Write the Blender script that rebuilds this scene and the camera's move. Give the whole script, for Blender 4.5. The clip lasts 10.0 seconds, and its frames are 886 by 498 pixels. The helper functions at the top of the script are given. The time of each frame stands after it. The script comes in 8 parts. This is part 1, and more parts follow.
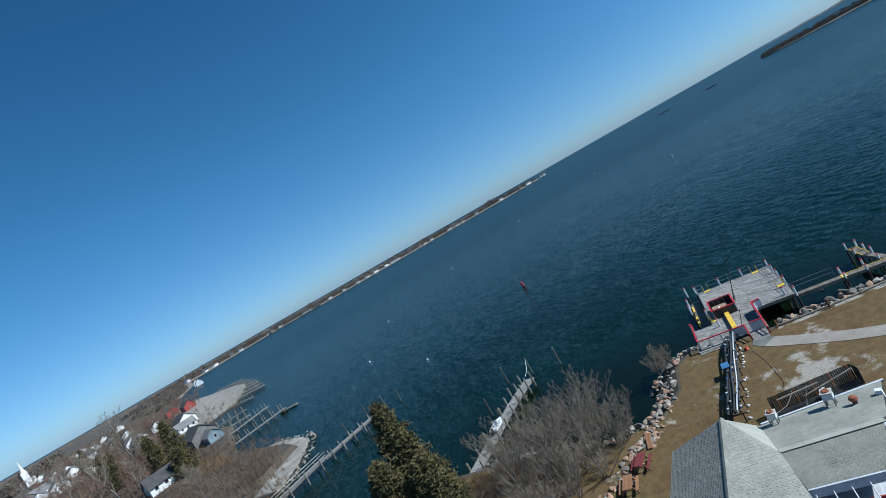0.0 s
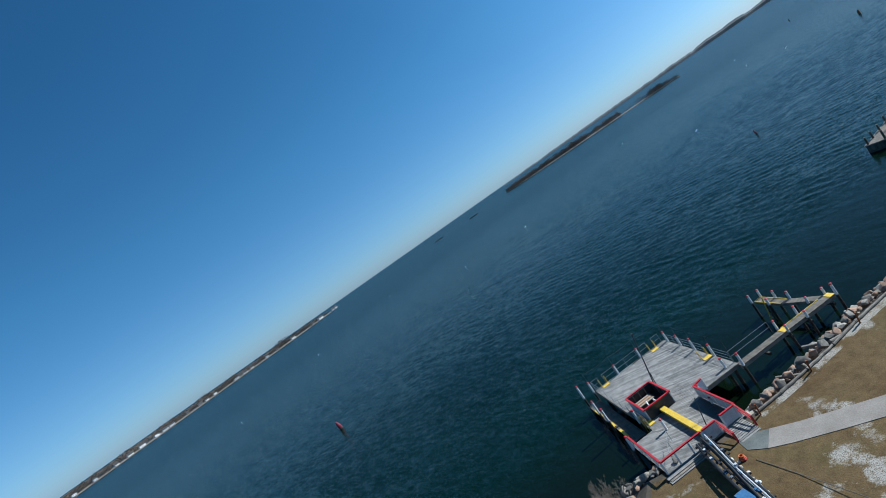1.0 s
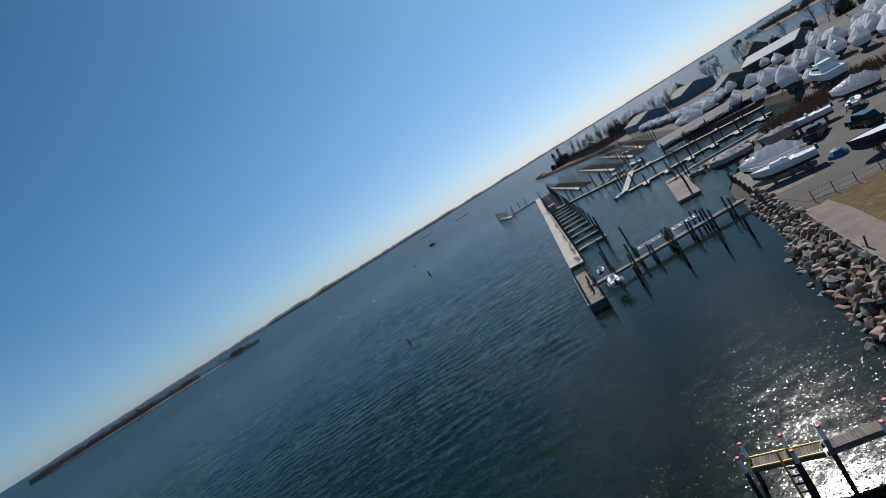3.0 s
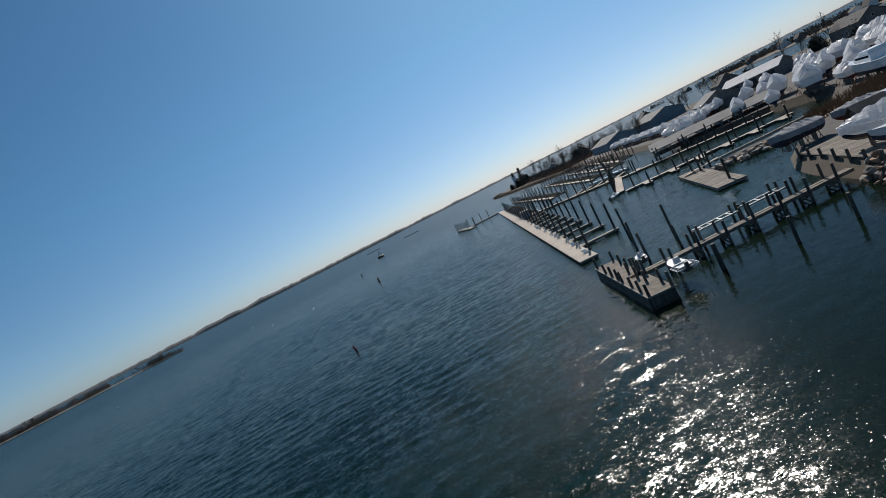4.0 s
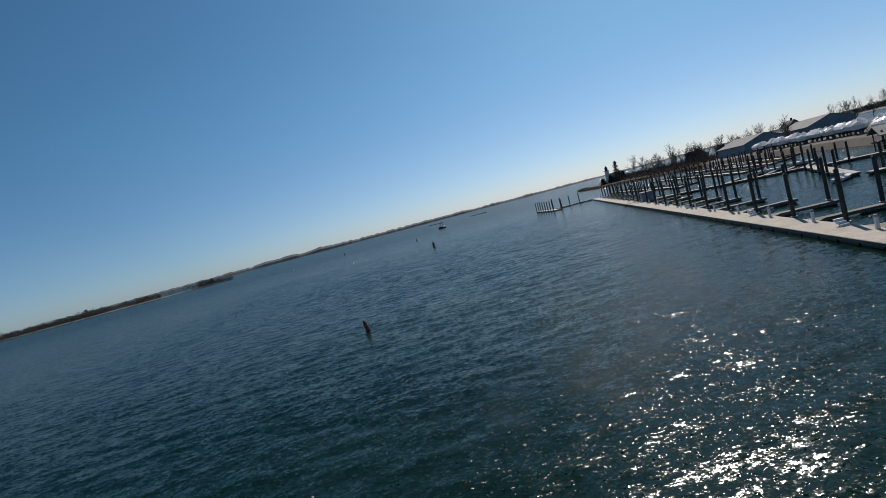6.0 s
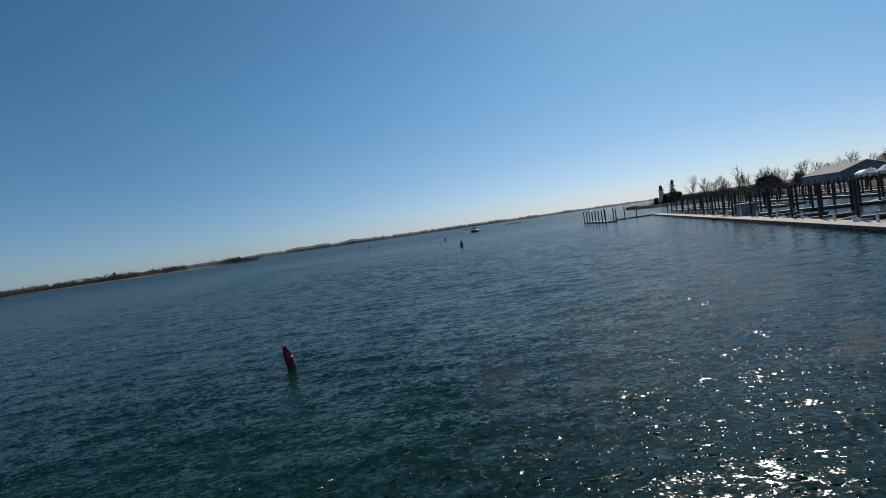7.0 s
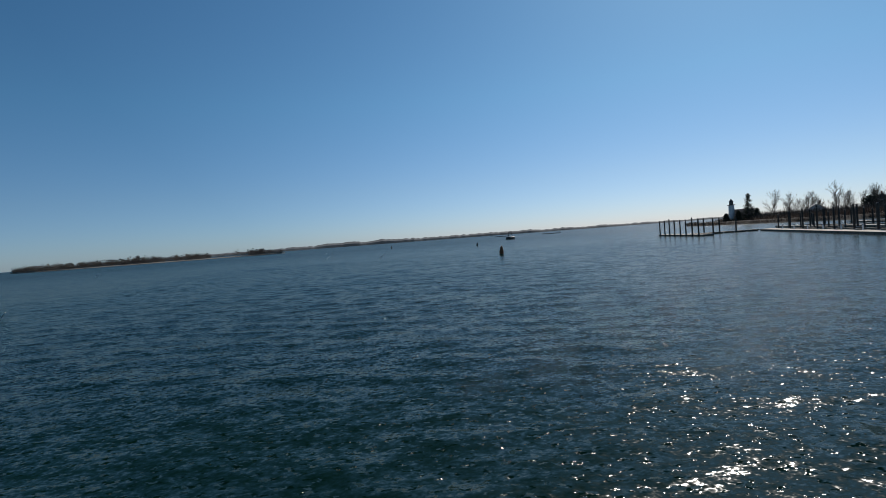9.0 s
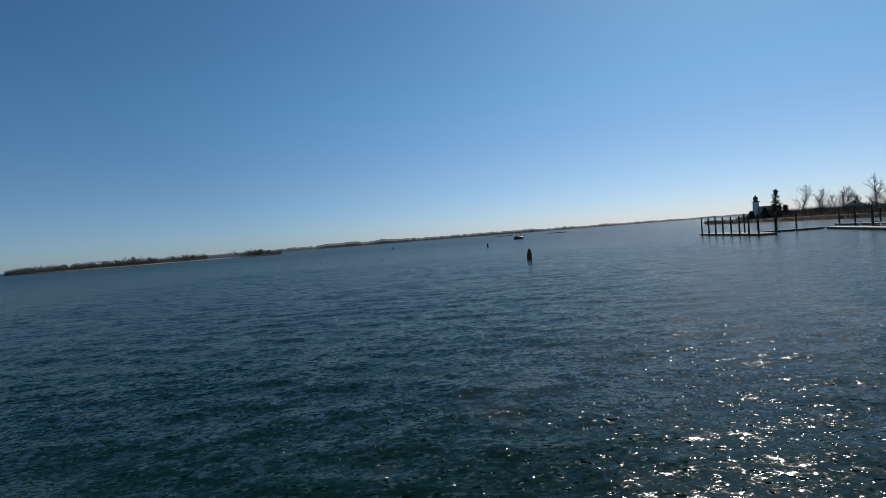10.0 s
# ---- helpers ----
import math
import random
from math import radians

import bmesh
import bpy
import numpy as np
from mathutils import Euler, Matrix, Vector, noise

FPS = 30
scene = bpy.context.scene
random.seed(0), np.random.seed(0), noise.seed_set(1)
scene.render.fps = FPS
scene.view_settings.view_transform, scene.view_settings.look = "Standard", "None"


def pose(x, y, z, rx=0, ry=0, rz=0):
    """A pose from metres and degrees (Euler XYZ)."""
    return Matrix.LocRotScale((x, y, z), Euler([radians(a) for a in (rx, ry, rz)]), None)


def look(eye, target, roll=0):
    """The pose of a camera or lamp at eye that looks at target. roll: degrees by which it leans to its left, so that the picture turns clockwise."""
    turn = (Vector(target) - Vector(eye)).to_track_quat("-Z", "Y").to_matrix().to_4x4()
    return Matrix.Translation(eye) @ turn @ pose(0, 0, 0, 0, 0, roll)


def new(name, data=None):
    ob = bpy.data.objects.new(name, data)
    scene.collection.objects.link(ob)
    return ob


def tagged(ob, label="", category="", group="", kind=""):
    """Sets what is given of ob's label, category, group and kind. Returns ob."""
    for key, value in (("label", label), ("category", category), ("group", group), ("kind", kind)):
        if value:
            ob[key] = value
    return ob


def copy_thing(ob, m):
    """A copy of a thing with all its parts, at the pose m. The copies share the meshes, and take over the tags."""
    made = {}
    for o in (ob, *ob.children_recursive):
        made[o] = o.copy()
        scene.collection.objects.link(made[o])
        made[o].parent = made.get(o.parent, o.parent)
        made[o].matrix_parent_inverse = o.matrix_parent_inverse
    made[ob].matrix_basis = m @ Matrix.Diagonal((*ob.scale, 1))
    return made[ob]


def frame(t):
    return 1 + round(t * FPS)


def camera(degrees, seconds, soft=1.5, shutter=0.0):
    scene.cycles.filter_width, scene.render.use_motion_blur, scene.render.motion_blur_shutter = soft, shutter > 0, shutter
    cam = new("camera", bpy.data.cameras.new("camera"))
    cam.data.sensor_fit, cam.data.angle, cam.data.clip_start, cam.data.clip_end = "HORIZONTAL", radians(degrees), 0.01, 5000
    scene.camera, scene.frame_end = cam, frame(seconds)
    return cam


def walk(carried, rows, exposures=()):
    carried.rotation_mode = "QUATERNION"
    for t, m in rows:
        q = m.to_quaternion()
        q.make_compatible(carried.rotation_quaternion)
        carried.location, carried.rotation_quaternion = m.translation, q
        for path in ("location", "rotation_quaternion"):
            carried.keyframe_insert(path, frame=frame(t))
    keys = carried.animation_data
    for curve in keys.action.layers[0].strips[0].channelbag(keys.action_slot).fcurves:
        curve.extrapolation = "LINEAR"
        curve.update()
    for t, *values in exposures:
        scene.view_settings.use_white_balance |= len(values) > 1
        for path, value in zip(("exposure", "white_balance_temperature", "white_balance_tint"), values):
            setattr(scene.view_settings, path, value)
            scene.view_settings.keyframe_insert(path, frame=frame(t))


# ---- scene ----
cam = camera(82.0, 10.0, soft=0.85)

# seconds, x, y, z, yaw (to the left of +y), pitch, lean
PATH_ROWS = [
    (0.0, 59.98, -148.68, 27.20, 73.83, -2.42, -29.70),
    (0.5, 47.46, -145.73, 25.75, 62.25, -2.23, -31.63),
    (1.0, 35.77, -141.82, 24.51, 46.52, -2.24, -35.05),
    (1.5, 26.30, -138.30, 24.40, 31.62, -2.16, -35.40),
    (2.0, 17.83, -132.60, 23.40, 13.82, -2.08, -37.25),
    (2.5, 10.99, -125.89, 21.75, 0.97, -2.26, -35.18),
    (4.0, 3.37, -93.35, 14.76, -12.81, -4.11, -27.00),
    (4.5, 2.89, -84.09, 12.90, -13.78, -4.33, -25.13),
    (5.0, 3.24, -75.66, 11.15, -11.86, -3.97, -22.30),
    (5.5, 4.40, -66.35, 9.60, -8.37, -3.35, -18.75),
    (6.0, 5.90, -55.30, 8.55, -5.92, -3.37, -14.90),
    (7.5, 9.93, -19.36, 4.60, -1.17, -1.60, -6.19),
    (8.0, 10.75, -10.48, 4.62, -0.14, -1.25, -5.12),
    (8.5, 10.90, -0.30, 4.20, 0.28, -1.08, -4.60),
    (9.0, 10.10, 10.50, 4.08, 0.64, -1.15, -4.32),
    (9.5, 9.20, 19.90, 4.12, 0.70, -1.10, -4.58),
    (10.0, 7.65, 29.60, 4.50, 0.75, -1.18, -4.52),
]


def cam_pose(x, y, z, yaw, pitch, lean):
    a, p = radians(yaw), radians(pitch)
    way = Vector((-math.sin(a) * math.cos(p), math.cos(a) * math.cos(p), math.sin(p)))
    return look((x, y, z), Vector((x, y, z)) + way * 10, lean)


walk(cam, [(r[0], cam_pose(*r[1:])) for r in PATH_ROWS], [(0.0, 0.36, 5750, 3), (1.5, 0.34, 5800, 3), (2.5, 0.1, 6300, 7), (4.0, -0.10, 6850, 11), (7.5, -0.13, 6850, 11), (10.0, -0.13, 6750, 11)])

# ---- daylight ----
SUN_AZ, SUN_EL = radians(31.0), radians(42.0)   # clockwise from +y, above the horizon
world = bpy.data.worlds.new("sky")
scene.world = world
world.use_nodes = True
wn = world.node_tree
sky = wn.nodes.new("ShaderNodeTexSky")
sky.sky_type = "NISHITA"
sky.sun_disc = False
sky.sun_elevation, sky.sun_rotation = SUN_EL, SUN_AZ
sky.altitude, sky.air_density, sky.dust_density, sky.ozone_density = 0, 0.75, 0.32, 7.0
# the camera's colour of the clear cold sky, by the height above the horizon
way = wn.nodes.new("ShaderNodeTexCoord")
split = wn.nodes.new("ShaderNodeSeparateXYZ")
tone = wn.nodes.new("ShaderNodeValToRGB")
for k, (p, c) in enumerate([(0.0, (0.84, 0.86, 1.0)), (0.10, (0.86, 0.92, 0.94)), (0.26, (0.74, 1.03, 1.0)), (0.5, (0.60, 0.96, 0.98)), (0.8, (0.48, 0.84, 0.85))]):
    el = tone.color_ramp.elements[k] if k < 2 else tone.color_ramp.elements.new(p)
    el.position, el.color = p, (*c, 1)
tint = wn.nodes.new("ShaderNodeMix")
tint.data_type, tint.blend_type = "RGBA", "MULTIPLY"
tint.inputs[0].default_value = 1.0
wn.links.new(way.outputs["Generated"], split.inputs[0])
wn.links.new(split.outputs[2], tone.inputs[0])
wn.links.new(tone.outputs[0], tint.inputs[7])
wn.links.new(sky.outputs[0], tint.inputs[6])
# and brighter towards the sun, deeper away from it
sunward = wn.nodes.new("ShaderNodeVectorMath")
sunward.operation = "DOT_PRODUCT"
sunward.inputs[1].default_value = (math.sin(SUN_AZ) * math.cos(SUN_EL), math.cos(SUN_AZ) * math.cos(SUN_EL), math.sin(SUN_EL))
side = wn.nodes.new("ShaderNodeValToRGB")
for el, p, c in zip(side.color_ramp.elements, (0.48, 0.97), ((0.80, 0.90, 0.905), (1.20, 1.15, 1.10))):
    el.position, el.color = p, (*c, 1)
gain = wn.nodes.new("ShaderNodeMix")
gain.data_type, gain.blend_type = "RGBA", "MULTIPLY"
gain.inputs[0].default_value = 1.0
wn.links.new(way.outputs["Generated"], sunward.inputs[0])
wn.links.new(sunward.outputs["Value"], side.inputs[0])
wn.links.new(tint.outputs[2], gain.inputs[6])
wn.links.new(side.outputs[0], gain.inputs[7])
wn.links.new(gain.outputs[2], wn.nodes["Background"].inputs[0])
wn.nodes["Background"].inputs[1].default_value = 0.095

sun_data = bpy.data.lights.new("sun", "SUN")
sun_data.energy, sun_data.angle, sun_data.color = 4.9, radians(0.53), (1.0, 0.96, 0.925)
sun = new("sun", sun_data)
sun.matrix_world = look((0, 0, 0), (-math.sin(SUN_AZ) * math.cos(SUN_EL), -math.cos(SUN_AZ) * math.cos(SUN_EL), -math.sin(SUN_EL)))

# ---- materials ----
def shader(name):
    m = bpy.data.materials.new(name)
    m.use_nodes = True
    nt = m.node_tree
    return m, nt, nt.nodes["Principled BSDF"]


def tex(nt, scale, detail=4.0, rough=0.55, stretch=(1, 1, 1), coord="Object"):
    co = nt.nodes.new("ShaderNodeTexCoord")
    mp = nt.nodes.new("ShaderNodeMapping")
    mp.inputs["Scale"].default_value = stretch
    nz = nt.nodes.new("ShaderNodeTexNoise")
    nz.inputs["Scale"].default_value, nz.inputs["Detail"].default_value, nz.inputs["Roughness"].default_value = scale, detail, rough
    nt.links.new(co.outputs[coord], mp.inputs[0])
    nt.links.new(mp.outputs[0], nz.inputs["Vector"])
    return nz


def ramp(nt, src, stops):
    r = nt.nodes.new("ShaderNodeValToRGB")
    el = r.color_ramp.elements
    while len(el) < len(stops):
        el.new(0.5)
    for e, (p, c) in zip(el, stops):
        e.position, e.color = p, (*c, 1)
    nt.links.new(src, r.inputs[0])
    return r


def mixcol(nt, a, b, fac, mode="MIX"):
    m = nt.nodes.new("ShaderNodeMix")
    m.data_type, m.blend_type = "RGBA", mode
    for val, sock in ((fac, m.inputs[0]), (a, m.inputs[6]), (b, m.inputs[7])):
        if isinstance(val, (int, float)):
            sock.default_value = val
        elif isinstance(val, tuple):
            sock.default_value = (*val, 1)
        else:
            nt.links.new(val, sock)
    return m.outputs[2]


def bump(nt, bs, src, strength, dist, normal=None):
    b = nt.nodes.new("ShaderNodeBump")
    b.inputs["Strength"].default_value, b.inputs["Distance"].default_value = strength, dist
    nt.links.new(src, b.inputs["Height"])
    if normal:
        nt.links.new(normal, b.inputs["Normal"])
    nt.links.new(b.outputs[0], bs.inputs["Normal"])
    return b.outputs[0]


def plain(name, lo, hi, rough=0.6, scale=3.0, metal=0.0, relief=0.15, fine=40.0, by_object=0.0, stretch=(1, 1, 1), coord="Object", spec=0.5):
    """Two tones mixed by large stains and fine grain, with relief; by_object varies the tone from piece to piece."""
    m, nt, bs = shader(name)
    big = tex(nt, scale, 4, 0.6, stretch, coord)
    small = tex(nt, fine, 3, 0.6, stretch, coord)
    big_r = ramp(nt, big.outputs[0], [(0.32, lo), (0.68, hi)])
    fine_r = ramp(nt, small.outputs[0], [(0.3, (0.72, 0.72, 0.72)), (0.7, (1.15, 1.15, 1.15))])
    col = mixcol(nt, big_r.outputs[0], fine_r.outputs[0], 0.8, "MULTIPLY")
    if by_object:
        info = nt.nodes.new("ShaderNodeObjectInfo")
        k = 1 - by_object
        rr = ramp(nt, info.outputs["Random"], [(0.0, (k, k, k)), (1.0, (1 + by_object, 1 + by_object * 0.95, 1 + by_object * 0.85))])
        col = mixcol(nt, col, rr.outputs[0], 1.0, "MULTIPLY")
    nt.links.new(col, bs.inputs["Base Color"])
    bs.inputs["Roughness"].default_value, bs.inputs["Metallic"].default_value = rough, metal
    bs.inputs["Specular IOR Level"].default_value = spec
    if relief:
        bump(nt, bs, small.outputs[0], relief, 0.02)
    return m


def by_island(m, dark, light):
    """Vary a joined material from piece to piece."""
    nt = m.node_tree
    bs = nt.nodes["Principled BSDF"]
    src = bs.inputs["Base Color"].links[0].from_socket
    geo = nt.nodes.new("ShaderNodeNewGeometry")
    r = ramp(nt, geo.outputs["Random Per Island"], [(0.0, dark), (1.0, light)])
    nt.links.new(mixcol(nt, src, r.outputs[0], 1.0, "MULTIPLY"), bs.inputs["Base Color"])
    return m


def water_material():
    """Dark harbour water under a glossy skin, broken up by ripples of four sizes."""
    m, nt, bs = shader("sea_water")
    deep = tex(nt, 0.012, 3, 0.5, coord="Object")
    r = ramp(nt, deep.outputs[0], [(0.3, (0.0008, 0.0082, 0.0048)), (0.7, (0.0015, 0.0115, 0.0072))])
    bs.inputs["IOR"].default_value = 1.33
    # finer wavelets than these are left to the gloss: sheltered harbour, windier open water
    place, reach, open_water = nt.nodes.new("ShaderNodeTexCoord"), nt.nodes.new("ShaderNodeVectorMath"), nt.nodes.new("ShaderNodeMapRange")
    reach.operation, reach.inputs[1].default_value = "DISTANCE", (10.0, -60.0, 0.0)
    for k, v in enumerate((60.0, 420.0, 0.12, 0.24)):
        open_water.inputs[k + 1].default_value = v
    nt.links.new(place.outputs["Object"], reach.inputs[0])
    nt.links.new(reach.outputs["Value"], open_water.inputs[0])
    nt.links.new(open_water.outputs[0], bs.inputs["Roughness"])

    def vec(op, a, b=None):
        v = nt.nodes.new("ShaderNodeVectorMath")
        v.operation = op
        for sock, val in zip(v.inputs, (a, b)):
            if isinstance(val, tuple):
                sock.default_value = val
            elif val is not None:
                nt.links.new(val, sock)
        return v.outputs[0]

    # gusts roughen the water in streaks
    gust = tex(nt, 0.035, 3, 0.6, (0.5, 1.0, 1), "Object")
    gust_r = ramp(nt, gust.outputs[0], [(0.34, (0.78, 0.78, 0.78)), (0.66, (1.12, 1.12, 1.12))])
    # calmer in the lee between the pier and the boulders
    axes, calm = nt.nodes.new("ShaderNodeSeparateXYZ"), None
    nt.links.new(place.outputs["Object"], axes.inputs[0])
    slant = nt.nodes.new("ShaderNodeMath")
    slant.operation, slant.inputs[1].default_value, slant.use_clamp = "MULTIPLY_ADD", -0.5, False
    nt.links.new(axes.outputs[1], slant.inputs[0])
    nt.links.new(axes.outputs[0], slant.inputs[2])
    for src, a, b, c, d in ((slant.outputs[0], 48.0, 60.0, 0.0, 0.80), (axes.outputs[1], -57.0, -48.0, 1.0, 0.0), (axes.outputs[1], -150.0, -136.0, 0.0, 1.0)):
        v = nt.nodes.new("ShaderNodeMapRange")
        for k, val in enumerate((a, b, c, d)):
            v.inputs[k + 1].default_value = val
        nt.links.new(src, v.inputs[0])
        if calm is None:
            calm = v.outputs[0]
        else:
            both = nt.nodes.new("ShaderNodeMath")
            both.operation = "MULTIPLY"
            nt.links.new(calm, both.inputs[0])
            nt.links.new(v.outputs[0], both.inputs[1])
            calm = both.outputs[0]
    # the shallows there show their olive bottom
    shallow = mixcol(nt, r.outputs[0], (0.0030, 0.0062, 0.0026), calm)
    nt.links.new(shallow, bs.inputs["Base Color"])
    left = nt.nodes.new("ShaderNodeMath")
    left.operation, left.inputs[0].default_value = "SUBTRACT", 1.0
    nt.links.new(calm, left.inputs[1])
    geo = nt.nodes.new("ShaderNodeNewGeometry")
    total = None
    for scale, stretch, slope, turn in RIPPLES:
        n = tex(nt, scale, 1.5, 0.55, stretch, "Object")
        n.inputs["Distortion"].default_value = 0.3
        n.inputs["Vector"].links[0].from_node.inputs["Rotation"].default_value = (0, 0, radians(turn))
        even = vec("MULTIPLY", vec("SUBTRACT", n.outputs["Color"], (0.5, 0.5, 0.5)), (slope, slope, 0.0))
        total = even if total is None else vec("ADD", total, even)
    # here and there a steep little crest that flashes
    crest, spots = tex(nt, 9.5, 1.0, 0.5, (0.75, 1.0, 1), "Object"), tex(nt, 5.5, 2.0, 0.6, (0.65, 1.0, 1), "Object")
    spot_r = ramp(nt, spots.outputs[0], [(0.545, (0, 0, 0)), (0.63, (1, 1, 1))])
    tilt = vec("MULTIPLY", vec("SUBTRACT", crest.outputs["Color"], (0.5, 0.5, 0.5)), (3.5, 3.5, 0.0))
    total = vec("ADD", total, vec("MULTIPLY", tilt, spot_r.outputs[0]))
    total = vec("ADD", vec("MULTIPLY", vec("MULTIPLY", total, gust_r.outputs[0]), left.outputs[0]), geo.outputs["Normal"])
    nt.links.new(vec("NORMALIZE", total), bs.inputs["Normal"])
    # wave faces turned to the eye show the water's own dark body
    body, faces = nt.nodes.new("ShaderNodeBsdfDiffuse"), nt.nodes.new("ShaderNodeMixShader")
    nt.links.new(shallow, body.inputs[0])
    faces.inputs[0].default_value = 0.40
    nt.links.new(bs.outputs[0], faces.inputs[1])
    nt.links.new(body.outputs[0], faces.inputs[2])
    nt.links.new(faces.outputs[0], nt.nodes["Material Output"].inputs[0])
    return m


# size, stretch, slope and heading of the ripples
RIPPLES = [(0.22, (0.4, 1.0, 1), 0.09, 6), (0.6, (0.45, 1.0, 1), 0.20, 8), (1.7, (0.55, 1.0, 1), 0.36, -12), (4.8, (0.7, 1.0, 1), 0.50, 14), (13.0, (0.85, 1.0, 1), 0.36, -20)]


def grass_material(name="winter_grass", bare=0.0):
    """Worn winter turf; bare lets more crushed shell through."""
    m, nt, bs = shader(name)
    big = tex(nt, 0.22, 5, 0.62)
    mid = tex(nt, 1.3, 5, 0.65)
    fine = tex(nt, 14, 4, 0.7)
    a = ramp(nt, big.outputs[0], [(0.30, (0.100, 0.066, 0.034)), (0.52, (0.132, 0.094, 0.050)), (0.75, (0.090, 0.076, 0.034))])
    b = ramp(nt, mid.outputs[0], [(0.25, (0.65, 0.62, 0.6)), (0.75, (1.3, 1.28, 1.2))])
    c = ramp(nt, fine.outputs[0], [(0.3, (0.6, 0.58, 0.55)), (0.7, (1.3, 1.3, 1.25))])
    col = mixcol(nt, mixcol(nt, a.outputs[0], b.outputs[0], 0.9, "MULTIPLY"), c.outputs[0], 0.85, "MULTIPLY")
    shell = tex(nt, 0.35, 6, 0.7)
    spot, near = nt.nodes.new("ShaderNodeTexCoord"), nt.nodes.new("ShaderNodeVectorMath")
    near.operation, near.inputs[1].default_value = "DISTANCE", (27.0, -116.4, 1.62)
    nt.links.new(spot.outputs["Object"], near.inputs[0])
    worn, much = nt.nodes.new("ShaderNodeMapRange"), nt.nodes.new("ShaderNodeMath")
    for k, v in enumerate((0.8, 4.6, 0.22, 0.0)):
        worn.inputs[k + 1].default_value = v
    nt.links.new(near.outputs["Value"], worn.inputs[0])
    nt.links.new(shell.outputs[0], much.inputs[0])
    nt.links.new(worn.outputs[0], much.inputs[1])
    patch = ramp(nt, much.outputs[0], [(0.60 - bare, (0, 0, 0)), (0.68 - bare, (0.85, 0.85, 0.85))])
    speck = ramp(nt, fine.outputs[0], [(0.36, (0, 0, 0)), (0.55, (1, 1, 1))])
    amount = mixcol(nt, patch.outputs[0], speck.outputs[0], 1.0, "MULTIPLY")
    nt.links.new(mixcol(nt, col, (0.42, 0.40, 0.36), amount), bs.inputs["Base Color"])
    bs.inputs["Roughness"].default_value = 0.95
    bs.inputs["Specular IOR Level"].default_value = 0.1
    bump(nt, bs, fine.outputs[0], 0.7, 0.05)
    return m


def shingle_material(name, lo, hi):
    m = plain(name, lo, hi, 0.9, 0.5, relief=0.3, fine=25, by_object=0.10)
    return by_island(m, (0.86, 0.86, 0.85), (1.07, 1.07, 1.06))


M = {}
M["water"] = water_material()
M["grass"] = grass_material()
M["shell_turf"] = grass_material("shell_strewn_turf", 0.17)
M["rock_grey"] = plain("granite", (0.13, 0.118, 0.102), (0.34, 0.31, 0.27), 0.85, 1.6, relief=0.6, fine=9, by_object=0.55)
M["rock_pink"] = plain("pink_granite", (0.24, 0.145, 0.095), (0.40, 0.26, 0.18), 0.85, 1.4, relief=0.6, fine=9, by_object=0.25)
M["rock_wet"] = plain("wet_rock", (0.02, 0.02, 0.016), (0.06, 0.055, 0.045), 0.5, 1.5, relief=0.6, fine=10)
M["shell"] = plain("shell_gravel", (0.33, 0.31, 0.28), (0.55, 0.53, 0.49), 0.95, 2.0, relief=0.6, fine=14)
M["beach"] = plain("stony_beach", (0.15, 0.135, 0.115), (0.36, 0.335, 0.295), 0.95, 0.35, relief=0.7, fine=4)
M["gravel"] = plain("pinkish_gravel", (0.14, 0.108, 0.088), (0.21, 0.165, 0.14), 0.95, 0.8, relief=0.5, fine=16)
M["concrete"] = plain("path_concrete", (0.22, 0.19, 0.16), (0.30, 0.265, 0.23), 0.9, 0.7, relief=0.25, fine=12)
M["concrete_grey"] = plain("grey_concrete", (0.10, 0.11, 0.10), (0.17, 0.18, 0.165), 0.9, 1.1, relief=0.25, fine=12)
M["yard"] = plain("yard_gravel", (0.05, 0.047, 0.043), (0.105, 0.096, 0.085), 0.95, 0.12, relief=0.5, fine=6)
M["mud"] = plain("brown_earth", (0.05, 0.04, 0.03), (0.10, 0.078, 0.054), 0.95, 0.3, relief=0.5, fine=5)
M["deck"] = plain("weathered_deck_board", (0.17, 0.162, 0.152), (0.29, 0.28, 0.265), 0.88, 1.4, relief=0.35, fine=22, by_object=0.30)
M["deck_brown"] = plain("brown_grey_board", (0.105, 0.090, 0.072), (0.20, 0.175, 0.145), 0.88, 1.4, relief=0.35, fine=20, by_object=0.25)
M["deck_pale"] = plain("pale_dock_decking", (0.27, 0.235, 0.19), (0.38, 0.335, 0.28), 0.85, 0.8, relief=0.25, fine=14, by_object=0.12)
M["pile"] = plain("tarred_pile", (0.018, 0.016, 0.013), (0.06, 0.052, 0.042), 0.75, 2.0, relief=0.5, fine=12, by_object=0.3)
M["pile_grey"] = plain("weathered_pile", (0.045, 0.041, 0.034), (0.115, 0.105, 0.088), 0.85, 2.5, relief=0.5, fine=14, by_object=0.3, stretch=(1, 1, 0.15))
M["timber"] = plain("weathered_timber", (0.13, 0.115, 0.095), (0.26, 0.235, 0.20), 0.88, 2.5, relief=0.4, fine=18, by_object=0.25)
M["red"] = plain("red_paint", (0.36, 0.012, 0.018), (0.50, 0.022, 0.03), 0.5, 3.0, relief=0.1, fine=25)
M["yellow"] = plain("yellow_paint", (0.62, 0.40, 0.035), (0.78, 0.53, 0.07), 0.55, 2.5, relief=0.1, fine=25)
M["white"] = plain("white_paint", (0.62, 0.63, 0.63), (0.80, 0.80, 0.79), 0.55, 2.0, relief=0.1, fine=20)
